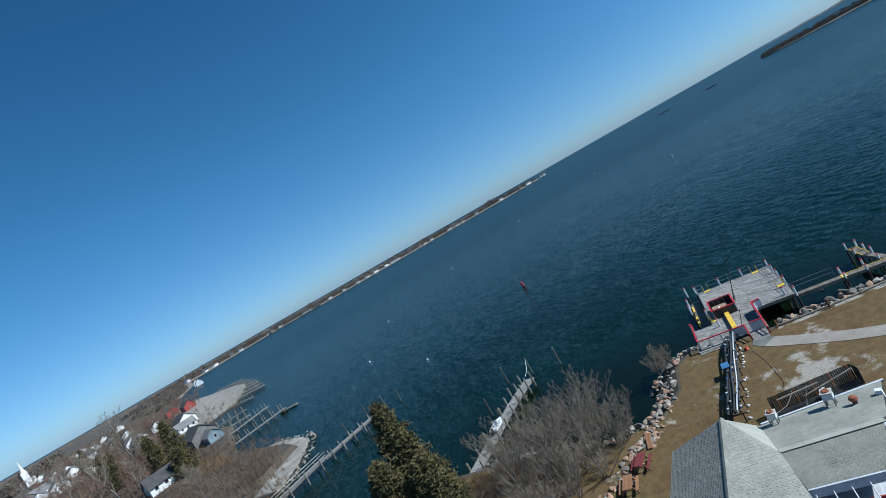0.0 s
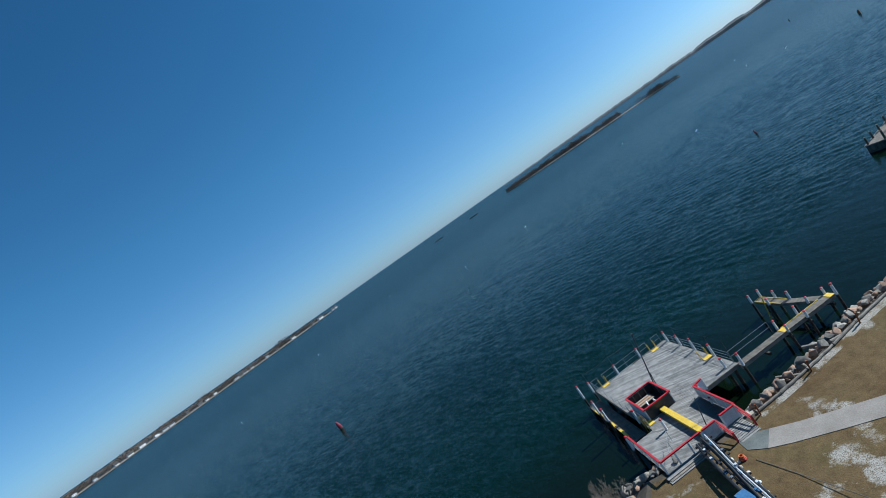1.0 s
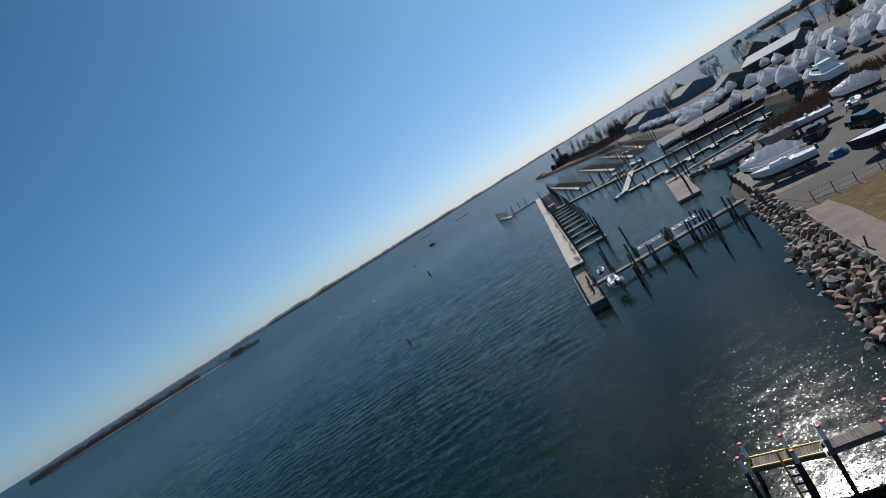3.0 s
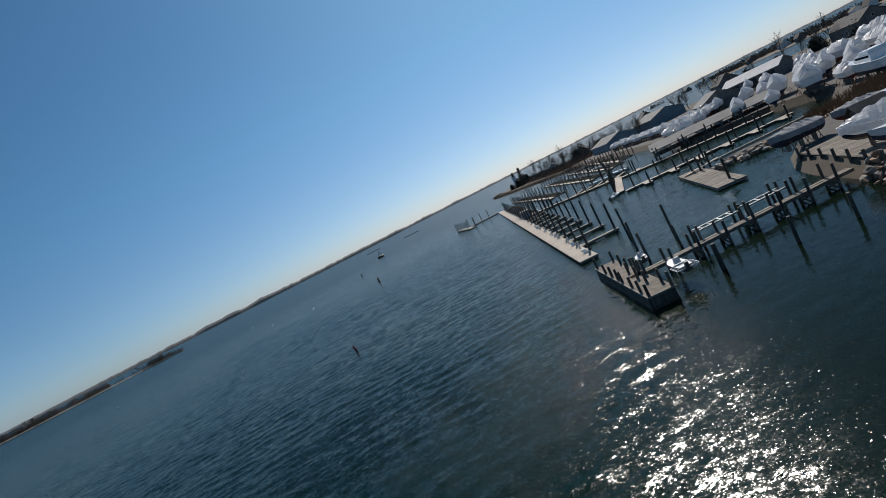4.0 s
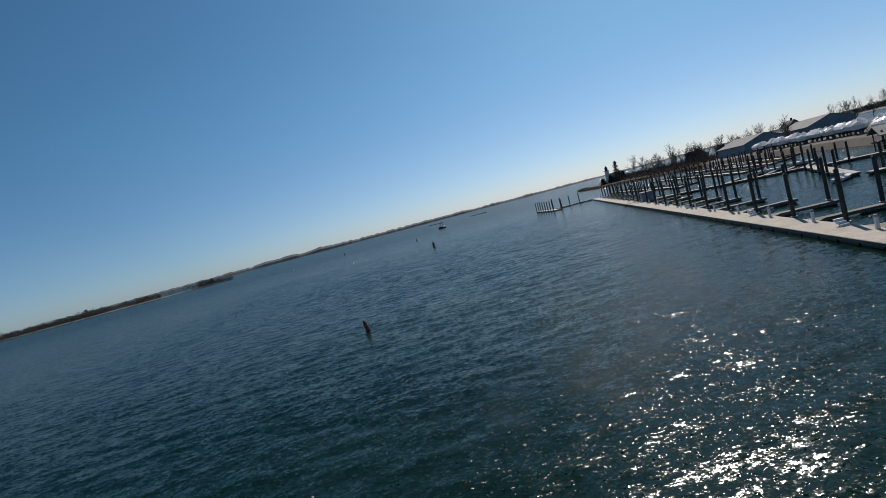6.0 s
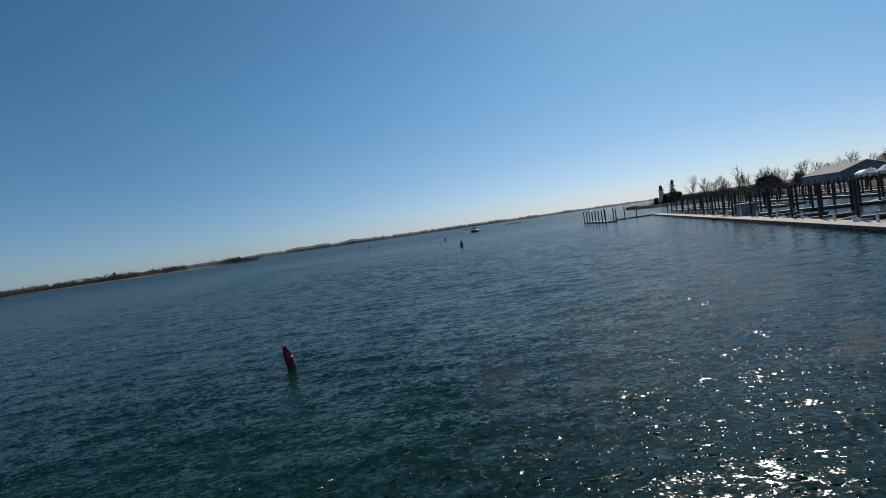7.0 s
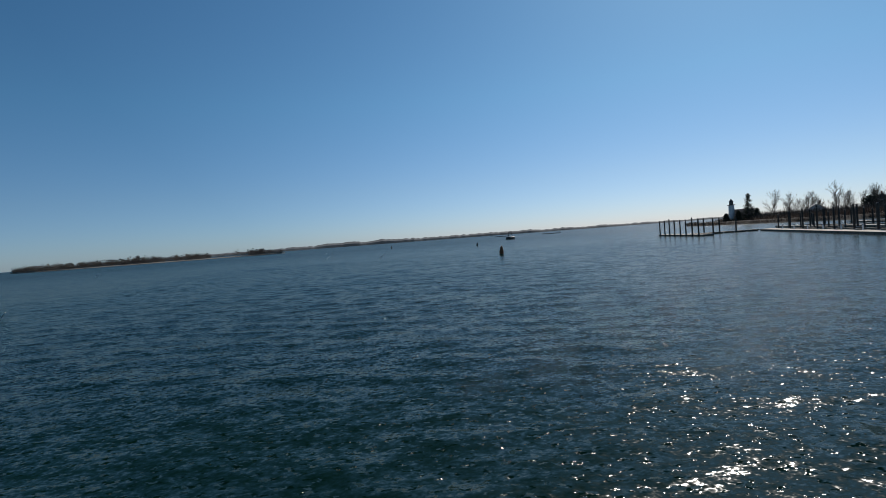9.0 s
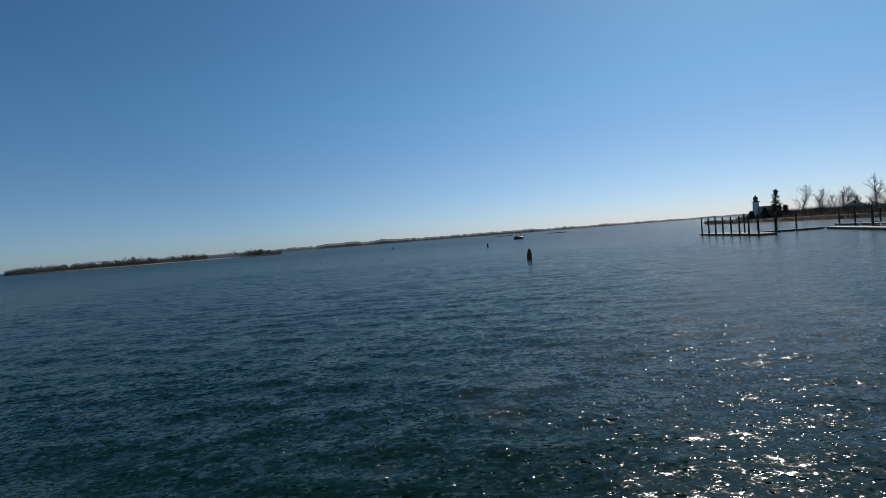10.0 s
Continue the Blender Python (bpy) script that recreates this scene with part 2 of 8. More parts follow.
M["panel"] = plain("grey_white_panel", (0.42, 0.44, 0.47), (0.60, 0.62, 0.64), 0.55, 1.5, relief=0.08, fine=20)
M["galv"] = plain("galvanised_pipe", (0.24, 0.25, 0.26), (0.36, 0.37, 0.38), 0.5, 4, metal=0.7, relief=0.05, fine=30)
M["black"] = plain("black_plastic", (0.012, 0.013, 0.014), (0.035, 0.036, 0.038), 0.45, 3, relief=0.1, fine=20)
M["dark_metal"] = plain("dark_steel", (0.03, 0.03, 0.03), (0.07, 0.065, 0.06), 0.5, 3, metal=0.4, relief=0.1, fine=20)
M["rust"] = plain("rusty_steel", (0.16, 0.05, 0.02), (0.30, 0.11, 0.045), 0.85, 4, relief=0.3, fine=20)
M["blue_tarp"] = plain("blue_cover", (0.03, 0.11, 0.24), (0.06, 0.17, 0.33), 0.6, 2, relief=0.3, fine=8)
M["wrap"] = plain("white_shrink_wrap", (0.80, 0.80, 0.80), (0.90, 0.90, 0.89), 0.3, 0.8, relief=0.25, fine=3)
wnt = M["wrap"].node_tree          # thin film that lets some light through
film_mix, film_glow = wnt.nodes.new("ShaderNodeMixShader"), wnt.nodes.new("ShaderNodeBsdfTranslucent")
film_mix.inputs[0].default_value, film_glow.inputs[0].default_value = 0.40, (0.92, 0.92, 0.92, 1)
wnt.links.new(wnt.nodes["Principled BSDF"].outputs[0], film_mix.inputs[1])
wnt.links.new(film_glow.outputs[0], film_mix.inputs[2])
wnt.links.new(film_mix.outputs[0], wnt.nodes["Material Output"].inputs[0])
M["hull_white"] = plain("white_gelcoat", (0.70, 0.71, 0.71), (0.80, 0.80, 0.79), 0.25, 0.8, relief=0.0, fine=10)
M["hull_dark"] = plain("dark_blue_hull", (0.012, 0.018, 0.035), (0.025, 0.033, 0.055), 0.25, 0.8, relief=0.0)
M["antifoul"] = plain("bottom_paint", (0.02, 0.025, 0.05), (0.05, 0.05, 0.08), 0.8, 1.2, relief=0.1, fine=15)
M["antifoul_red"] = plain("red_bottom_paint", (0.11, 0.02, 0.016), (0.17, 0.035, 0.028), 0.8, 1.2, relief=0.1, fine=15)
M["canvas_grey"] = plain("grey_canvas", (0.20, 0.21, 0.22), (0.33, 0.34, 0.36), 0.8, 0.9, relief=0.4, fine=4)
M["glass"] = plain("dark_window_glass", (0.012, 0.016, 0.02), (0.03, 0.036, 0.042), 0.08, 1, relief=0.0)
M["roof_grey"] = plain("grey_metal_roof", (0.15, 0.15, 0.15), (0.22, 0.22, 0.215), 0.8, 0.25, relief=0.05, fine=4, spec=0.15)
M["roof_white"] = plain("white_metal_roof", (0.46, 0.47, 0.48), (0.56, 0.56, 0.56), 0.8, 0.25, relief=0.05, fine=4, spec=0.15)
M["roof_dark"] = plain("dark_asphalt_roof", (0.035, 0.035, 0.036), (0.075, 0.072, 0.07), 0.9, 0.5, relief=0.3, fine=8)
M["blue_wall"] = plain("blue_grey_siding", (0.13, 0.185, 0.22), (0.19, 0.25, 0.285), 0.7, 0.4, relief=0.1, fine=6)
M["grey_wall"] = plain("grey_shingle_siding", (0.11, 0.105, 0.10), (0.19, 0.185, 0.175), 0.9, 0.6, relief=0.3, fine=8)
M["white_wall"] = plain("white_clapboard", (0.66, 0.66, 0.65), (0.80, 0.80, 0.78), 0.7, 0.5, relief=0.1, fine=8)
M["red_wall"] = plain("barn_red_siding", (0.24, 0.035, 0.03), (0.34, 0.06, 0.05), 0.8, 0.5, relief=0.1, fine=8)
M["shingle"] = shingle_material("pale_grey_shingle", (0.235, 0.235, 0.205), (0.335, 0.33, 0.29))
# darker tone for the west slope, the flat slope and the ridge caps
M["shingle_dark"] = shingle_material("dark_grey_shingle", (0.175, 0.172, 0.15), (0.255, 0.25, 0.22))
M["bark"] = plain("grey_bark", (0.11, 0.095, 0.08), (0.21, 0.19, 0.165), 0.95, 1.5, relief=0.4, fine=12)
M["twig"] = plain("bare_twig", (0.14, 0.108, 0.078), (0.25, 0.205, 0.155), 0.95, 0.8, relief=0.0)
M["twig_red"] = plain("reddish_twig", (0.14, 0.075, 0.05), (0.21, 0.12, 0.085), 0.95, 0.4, relief=0.0)
M["bark_far"] = plain("far_bark", (0.055, 0.045, 0.037), (0.10, 0.085, 0.07), 0.95, 0.4, relief=0.0)
M["cedar"] = by_island(plain("cedar_foliage", (0.048, 0.045, 0.015), (0.11, 0.092, 0.032), 0.85, 0.9, relief=0.0, fine=8), (0.55, 0.6, 0.55), (1.35, 1.25, 1.1))
M["spruce"] = by_island(plain("spruce_foliage", (0.012, 0.02, 0.010), (0.03, 0.042, 0.02), 0.85, 0.9, relief=0.0, fine=8), (0.6, 0.6, 0.6), (1.3, 1.3, 1.3))
M["brush"] = by_island(plain("brown_brush", (0.10, 0.068, 0.045), (0.19, 0.13, 0.088), 0.95, 0.05, relief=0.0, fine=1), (0.5, 0.5, 0.5), (1.3, 1.2, 1.15))
M["reed"] = by_island(plain("dry_reed", (0.13, 0.09, 0.05), (0.24, 0.17, 0.10), 0.95, 0.5, relief=0.0, fine=3), (0.6, 0.6, 0.6), (1.3, 1.25, 1.2))
M["far_wood"] = by_island(plain("far_winter_wood", (0.065, 0.054, 0.044), (0.115, 0.094, 0.076), 0.95, 0.01, relief=0.0, fine=0.2), (0.55, 0.55, 0.55), (1.35, 1.3, 1.25))
M["hill_haze"] = plain("far_hill_haze_glow", (0.035, 0.042, 0.05), (0.06, 0.066, 0.072), 0.95, 0.004, relief=0.0, fine=0.03)
hb = M["hill_haze"].node_tree.nodes["Principled BSDF"]      # haze put into the hills' own colour: blue-grey base plus a faint blue glow
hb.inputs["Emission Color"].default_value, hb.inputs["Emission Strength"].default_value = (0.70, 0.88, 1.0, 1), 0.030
M["far_sand"] = plain("far_shore_sand", (0.13, 0.108, 0.085), (0.21, 0.18, 0.145), 0.95, 0.02, relief=0.2, fine=0.3)
M["buoy_red"] = plain("buoy_red", (0.16, 0.007, 0.02), (0.25, 0.015, 0.032), 0.45, 2.5, relief=0.15, fine=12)
M["brick"] = plain("chimney_brick", (0.16, 0.07, 0.05), (0.25, 0.12, 0.085), 0.9, 2, relief=0.3, fine=15)
M["red_sign"] = plain("dark_red_sign", (0.22, 0.012, 0.016), (0.32, 0.022, 0.026), 0.6, 2, relief=0.05)
M["orange"] = plain("orange_rope", (0.55, 0.13, 0.03), (0.65, 0.19, 0.06), 0.8, 5, relief=0.3)
M["wood_brown"] = plain("stained_plank", (0.20, 0.09, 0.04), (0.30, 0.15, 0.075), 0.8, 3, relief=0.3, fine=20, stretch=(0.2, 1, 1))
M["wood_maroon"] = plain("maroon_plank", (0.12, 0.022, 0.022), (0.18, 0.035, 0.033), 0.7, 3, relief=0.2, fine=20)
M["car_black"] = plain("black_car_paint", (0.008, 0.009, 0.010), (0.016, 0.017, 0.018), 0.18, 1, relief=0.0)

# ---- mesh building ----
class Mesh:
    """Collects faces, then becomes one mesh object."""

    def __init__(self):
        self.v, self.f = [], []

    def add(self, vs, fs):
        n = len(self.v)
        self.v += [tuple(p) for p in vs]
        self.f += [tuple(i + n for i in q) for q in fs]
        return self

    def box(self, x0, y0, z0, x1, y1, z1, m=None, taper=0.0):
        t = taper
        vs = [Vector(p) for p in ((x0, y0, z0), (x1, y0, z0), (x1, y1, z0), (x0, y1, z0), (x0 + t, y0 + t, z1), (x1 - t, y0 + t, z1), (x1 - t, y1 - t, z1), (x0 + t, y1 - t, z1))]
        if m:
            vs = [m @ p for p in vs]
        return self.add(vs, [(0, 3, 2, 1), (4, 5, 6, 7), (0, 1, 5, 4), (1, 2, 6, 5), (2, 3, 7, 6), (3, 0, 4, 7)])

    def beam(self, a, b, w, h, up=(0, 0, 1)):
        """A bar from a to b, w wide and h high."""
        a, b = Vector(a), Vector(b)
        d = (b - a).normalized()
        u = Vector(up)
        if abs(d.dot(u)) > 0.95:
            u = Vector((1, 0, 0))
        s = d.cross(u).normalized() * (w / 2)
        t = s.cross(d).normalized() * (h / 2)
        vs = [a - s - t, a + s - t, a + s + t, a - s + t, b - s - t, b + s - t, b + s + t, b - s + t]
        return self.add(vs, [(0, 1, 2, 3), (7, 6, 5, 4), (0, 4, 5, 1), (1, 5, 6, 2), (2, 6, 7, 3), (3, 7, 4, 0)])

    def tube(self, a, b, r0, r1, n=8, caps=True):
        a, b = Vector(a), Vector(b)
        d = (b - a).normalized()
        s = d.cross(Vector((0, 0, 1)) if abs(d.z) < 0.9 else Vector((1, 0, 0))).normalized()
        t = d.cross(s)
        ring = [math.tau * k / n for k in range(n)]
        vs = [a + (s * math.cos(q) + t * math.sin(q)) * r0 for q in ring] + [b + (s * math.cos(q) + t * math.sin(q)) * r1 for q in ring]
        fs = [(k, k + n, (k + 1) % n + n, (k + 1) % n) for k in range(n)]
        if caps:
            fs += [tuple(range(n)), tuple(range(2 * n - 1, n - 1, -1))]
        return self.add(vs, fs)

    def path(self, pts, r, n=6):
        """One bent round bar through the points."""
        pts = [Vector(p) for p in pts]
        vs, up = [], None
        for k, p in enumerate(pts):
            d = (pts[min(k + 1, len(pts) - 1)] - pts[max(k - 1, 0)]).normalized()
            if up is None:
                up = d.cross(Vector((0, 0, 1)) if abs(d.z) < 0.9 else Vector((1, 0, 0)))
            s = (up - d * up.dot(d)).normalized()
            t, up = d.cross(s), s
            vs += [p + (s * math.cos(math.tau * j / n) + t * math.sin(math.tau * j / n)) * r for j in range(n)]
        m = len(pts)
        fs = [(i * n + j, (i + 1) * n + j, (i + 1) * n + (j + 1) % n, i * n + (j + 1) % n) for i in range(m - 1) for j in range(n)]
        fs += [tuple(range(n)), tuple(range(m * n - 1, (m - 1) * n - 1, -1))]
        return self.add(vs, fs)

    def lathe(self, prof, n=16, at=(0, 0, 0)):
        """Rings (radius, height) about the z axis."""
        vs = [(at[0] + r * math.cos(math.tau * k / n), at[1] + r * math.sin(math.tau * k / n), at[2] + z) for r, z in prof for k in range(n)]
        fs = [(i * n + k, i * n + (k + 1) % n, (i + 1) * n + (k + 1) % n, (i + 1) * n + k) for i in range(len(prof) - 1) for k in range(n)]
        fs += [tuple(range(n - 1, -1, -1)), tuple(range((len(prof) - 1) * n, len(prof) * n))]
        return self.add(vs, fs)

    def poly(self, pts, z0, z1):
        """An upright slab over a convex outline (anticlockwise)."""
        n = len(pts)
        vs = [(x, y, z0) for x, y in pts] + [(x, y, z1) for x, y in pts]
        return self.add(vs, [tuple(range(n - 1, -1, -1)), tuple(range(n, 2 * n))] + [(k, (k + 1) % n, (k + 1) % n + n, k + n) for k in range(n)])

    def gable(self, x0, y0, x1, y1, z0, z1, over=0.0, thick=0.2):
        """A roof of two slopes, the ridge along x."""
        ym = (y0 + y1) / 2
        s = (z1 - z0) / (ym - y0)
        a0, a1, b0, b1 = x0 - over, x1 + over, y0 - over, y1 + over
        ze = z0 - s * over
        for x in (0,):
            up = [(a0, b0, ze + thick), (a1, b0, ze + thick), (a1, ym, z1 + thick), (a0, ym, z1 + thick), (a1, b1, ze + thick), (a0, b1, ze + thick)]
            dn = [(p[0], p[1], p[2] - thick) for p in up]
            self.add(up + dn, [(0, 1, 2, 3), (3, 2, 4, 5), (9, 8, 7, 6), (11, 10, 8, 9), (0, 6, 7, 1), (4, 10, 11, 5), (0, 3, 9, 6), (3, 5, 11, 9), (1, 7, 8, 2), (2, 8, 10, 4)])
        return self

    def data(self, name, mat, smooth=False):
        me = bpy.data.meshes.new(name)
        me.from_pydata(self.v, [], self.f)
        me.materials.append(mat)
        if smooth:
            me.polygons.foreach_set("use_smooth", [True] * len(me.polygons))
        me.update()
        return me


def part(name, mesh, mat, parent=None, label="", at=None, smooth=False):
    me = mesh if isinstance(mesh, bpy.types.Mesh) else mesh.data(name, mat, smooth)
    ob = new(name, me)
    if parent is not None:
        ob.parent = parent
    if at is not None:
        ob.matrix_basis = at
    return tagged(ob, label) if label else ob


def thing(name, label, category, group="", at=None, kind=""):
    ob = new(name)
    ob.empty_display_size = 0.3
    if at is not None:
        ob.matrix_basis = at
    return tagged(ob, label, category, group, kind)


def flat(x, y, z=0.0, turn=0.0):
    return pose(x, y, z, 0, 0, turn)


RND = random.Random(7)


def rand(a, b):
    return RND.uniform(a, b)

# ---- water and ground ----
def fill(name, loops, mat, z=0.0):
    """A flat sheet over an outline of (x, y)."""
    from mathutils.geometry import tessellate_polygon
    tris = tessellate_polygon([[Vector((x, y, 0)) for x, y in loops]])
    m = Mesh()
    m.add([(x, y, z) for x, y in loops], [tuple(t) for t in tris])
    me = m.data(name, mat)
    for p in me.polygons:
        if p.normal.z < 0:
            p.flip()
    me.update()
    return me


def wave_sheet(x0, x1, y0, y1, step, fade):
    """The harbour: short wind waves over the channel, dying out into a flat sheet that reaches the horizon."""
    nx, ny = int((x1 - x0) / step), int((y1 - y0) / step)
    gx, gy = np.meshgrid(np.linspace(x0, x1, nx + 1), np.linspace(y0, y1, ny + 1))
    z = np.zeros_like(gx)
    dx, dy = np.zeros_like(gx), np.zeros_like(gx)
    rs = np.random.RandomState(4)
    for k in range(46):
        wl = 0.95 * (3.0 ** rs.rand())
        a = radians(84) + rs.normal(0, 0.55)
        kx, ky = math.cos(a) * math.tau / wl, math.sin(a) * math.tau / wl
        amp = 0.0105 * wl / math.tau * (0.7 + 0.6 * rs.rand()) * (2.0 / wl) ** 0.25
        ph = kx * gx + ky * gy + rs.rand() * math.tau
        z += amp * np.cos(ph)
        dx += amp * math.cos(a) * np.sin(ph)
        dy += amp * math.sin(a) * np.sin(ph)
    gust = 0.75 + 0.35 * np.sin(gx * 0.045 + 1.7 * np.sin(gy * 0.021)) * np.sin(gy * 0.037 + gx * 0.012)
    edge = np.minimum(np.minimum(gx - x0, x1 - gx), np.minimum(gy - y0, y1 - gy)) / fade
    lee = np.clip((gx - 0.5 * gy - 49) / 9, 0, 1) * np.clip((-50 - gy) / 6, 0, 1)
    w = np.clip(edge, 0, 1) ** 2 * gust * (1 - 0.65 * lee)
    co = np.stack([gx - dx * w * 0.8, gy - dy * w * 0.8, z * w], axis=-1).reshape(-1, 3)
    i = np.arange((nx + 1) * (ny + 1)).reshape(ny + 1, nx + 1)
    quads = np.stack([i[:-1, :-1], i[:-1, 1:], i[1:, 1:], i[1:, :-1]], axis=-1).reshape(-1, 4)
    far = 4950.0
    n = len(co)
    ring, outer = [], []
    for (cx, cy) in ((x0, y0), (x1, y0), (x1, y1), (x0, y1)):
        ring.append((cx, cy, 0.0))
    for k in range(64):
        outer.append((far * math.cos(math.tau * k / 64), far * math.sin(math.tau * k / 64), 0.0))
    from mathutils.geometry import tessellate_polygon
    loops = [[Vector(p) for p in outer], [Vector(p) for p in ring]]
    flat_co = [tuple(p) for p in outer + ring]
    tris = [tuple(t) for t in tessellate_polygon(loops)]
    tris = [t if (Vector(flat_co[t[1]]) - Vector(flat_co[t[0]])).cross(Vector(flat_co[t[2]]) - Vector(flat_co[t[0]])).z > 0 else t[::-1] for t in tris]
    allco = np.concatenate([co, np.array(flat_co)])
    loop_v = np.concatenate([quads.ravel(), (np.array(tris) + n).ravel()])
    starts = np.concatenate([np.arange(len(quads)) * 4, len(quads) * 4 + np.arange(len(tris)) * 3])
    me = bpy.data.meshes.new("water")
    me.vertices.add(len(allco))
    me.vertices.foreach_set("co", allco.ravel())
    me.loops.add(len(loop_v))
    me.loops.foreach_set("vertex_index", loop_v)
    me.polygons.add(len(starts))
    me.polygons.foreach_set("loop_start", starts)
    me.polygons.foreach_set("use_smooth", np.ones(len(starts), dtype=bool))
    me.update(calc_edges=True)
    me.validate()
    me.materials.append(M["water"])
    return me


tagged(part("water", wave_sheet(-66, 76, -136, 160, 0.30, 30), None), "rippled dark blue-green harbour water", "water", kind="structure")

GROUND = 1.6
# the edge of the land, from the west along the shore to the point and round behind the yard
COAST = [
    (-3200, -1000), (-1180, -490), (-480, -288), (-330, -246), (-250, -232), (-206, -224), (-165, -206), (-150, -194), (-128, -191), (-104, -187), (-92, -184), (-66, -168), (-61, -166), (-50, -173),
    (-36, -178), (-24, -173), (-12, -161), (-3, -150), (5, -141), (11, -135), (17, -131), (18.3, -126.1), (16.5, -122.2), (12.9, -119.1), (12.2, -116.2), (14.5, -114.5), (17.0, -111.6),
    (18.6, -110.2), (19.9, -108.5), (21.4, -106.3), (22.9, -103.9), (24.2, -101.5), (26.2, -98.4), (28.6, -95.3), (32.0, -90.0), (35.7, -83.6), (39.8, -76.6), (43.0, -71.5),
    (46, -66), (50, -58.5), (54, -51), (57.5, -46), (63, -41), (69, -37.5), (77, -36), (85, -32), (93, -26), (101, -19), (106, -12), (109, 2), (99, 16), (108, 34), (121, 58), (133, 88),
    (144, 120), (153, 165), (158, 225), (164, 300), (170, 350), (184, 372), (206, 380), (224, 368), (236, 330), (244, 290), (238, 240), (252, 200), (285, 160), (330, 110), (420, 20), (600, -300), (900, -2600), (-3200, -2600),
]
TOE = {18: 2.5, 24: 4.6, 23: 4.2, 22: 3.8, 21: 3.6, 20: 3.5, 27: 3.0, 28: 3.2, 29: 3.4, 30: 3.4, 31: 3.4, 32: 3.6, 33: 3.8, 34: 3.8, 35: 3.6, 36: 3.4}


def offset(loop, i, d):
    """The point d outside corner i of a loop that has the land on its right hand."""
    n = len(loop)
    a, b, c = (Vector(loop[(i + k) % n]) for k in (-1, 0, 1))
    out = Vector((0.0, 0.0))
    for s in ((b - a).normalized(), (c - b).normalized()):
        out += Vector((-s.y, s.x))
    return b + out.normalized() * d


ground = fill("ground", COAST, M["mud"], GROUND)
gm = Mesh()
gm.add([v.co[:] for v in ground.vertices], [tuple(p.vertices) for p in ground.polygons])
bpy.data.meshes.remove(ground)
base = len(gm.v)
nC = len(COAST)
for i in range(nC):
    q = offset(COAST, i, TOE.get(i, 2.0))
    gm.v.append((q.x, q.y, -0.6))
for i in range(nC - 1):
    gm.f.append((i, i + 1, base + i + 1, base + i))
tagged(part("ground", gm, M["mud"]), "brown earth of the shore under lawn and yard", "ground", kind="structure")

LAWN = [(12.6, -116.4), (13.3, -119.0), (16.9, -122.2), (18.7, -126.1), (21.2, -129.2), (24, -133), (28, -139), (60, -139), (62, -80), (50, -74.4), (46.9, -73.2), (44.9, -72.4),
        (43.4, -72.3), (40.1, -76.9), (36.0, -83.9), (32.3, -90.3), (28.9, -95.5), (26.5, -98.6), (24.5, -101.7), (23.2, -104.1), (21.7, -106.5), (20.2, -108.7), (18.9, -110.5), (17.6, -112.2), (15.2, -115.0)]
tagged(part("lawn", fill("lawn", LAWN, M["grass"], GROUND + 0.02), M["grass"]), "worn brown-green winter lawn with shell patches", "lawn", kind="structure")
THICKET = [(17.1, -130.8), (18.5, -126.4), (19.0, -126.6), (21.4, -129.3), (24.2, -133.0), (28, -139), (22, -148), (5, -148), (-2, -150), (5.4, -141.6), (11.2, -135.4)]
tagged(part("thicket_ground", fill("thicket_ground", THICKET, M["grass"], GROUND + 0.026), M["grass"]), "brown grass and litter under the bare thicket", "bare earth", kind="structure")
SHELLS = [(18.7, -110.3), (20.0, -108.6), (21.5, -106.4), (23.0, -104.0), (24.3, -101.6), (26.3, -98.5), (28.7, -95.4), (29.6, -96.1), (28.8, -96.9), (26.9, -99.2), (24.9, -102.2), (23.6, -104.6), (22.1, -107.0), (20.6, -109.2), (19.3, -110.9)]
tagged(part("shell_strip", fill("shell_strip", SHELLS, M["shell_turf"], GROUND + 0.035), M["shell_turf"]), "strip of pale crushed shell along the rocks", "gravel strip", kind="structure")
VERGE = [(28.7, -95.4), (32.1, -90.1), (35.8, -83.7), (39.9, -76.7), (43.1, -71.9), (44.4, -73.4), (41.0, -77.9), (37.0, -84.6), (33.2, -91.2), (29.8, -96.4)]
tagged(part("gravel_verge", fill("gravel_verge", VERGE, M["gravel"], GROUND + 0.036), M["gravel"]), "pinkish gravel beside the boulders", "gravel strip", kind="structure")
GRAVEL = [(44.0, -73.0), (45.0, -72.9), (42.8, -77.3), (40.3, -81.5), (38.0, -85.5), (35.2, -89.5), (33.9, -89.0), (34.6, -87.6), (38.0, -82.0), (41.6, -75.6)]
tagged(part("gravel_path", fill("gravel_path", GRAVEL, M["gravel"], GROUND + 0.03), M["gravel"]), "pinkish gravel path beside the revetment", "path", kind="structure")
YARD = [(46.5, -66), (50.3, -58.7), (54.3, -51.2), (57.8, -46.2), (63.2, -41.3), (69, -37.9), (77, -36.5), (85, -32.5), (93, -26.5), (101.2, -19.3), (106.4, -12), (109.5, 2), (99.6, 16), (108.6, 34), (121.6, 58),
        (133.6, 88), (144.6, 120), (154, 165), (200, 190), (240, 150), (250, 60), (200, -60), (90, -110), (56, -82), (51, -75), (47, -73.5), (45, -70.5)]
tagged(part("yard_pavement", fill("yard_pavement", YARD, M["yard"], GROUND + 0.03), M["yard"]), "worn grey gravel of the boat yard", "yard", kind="structure")

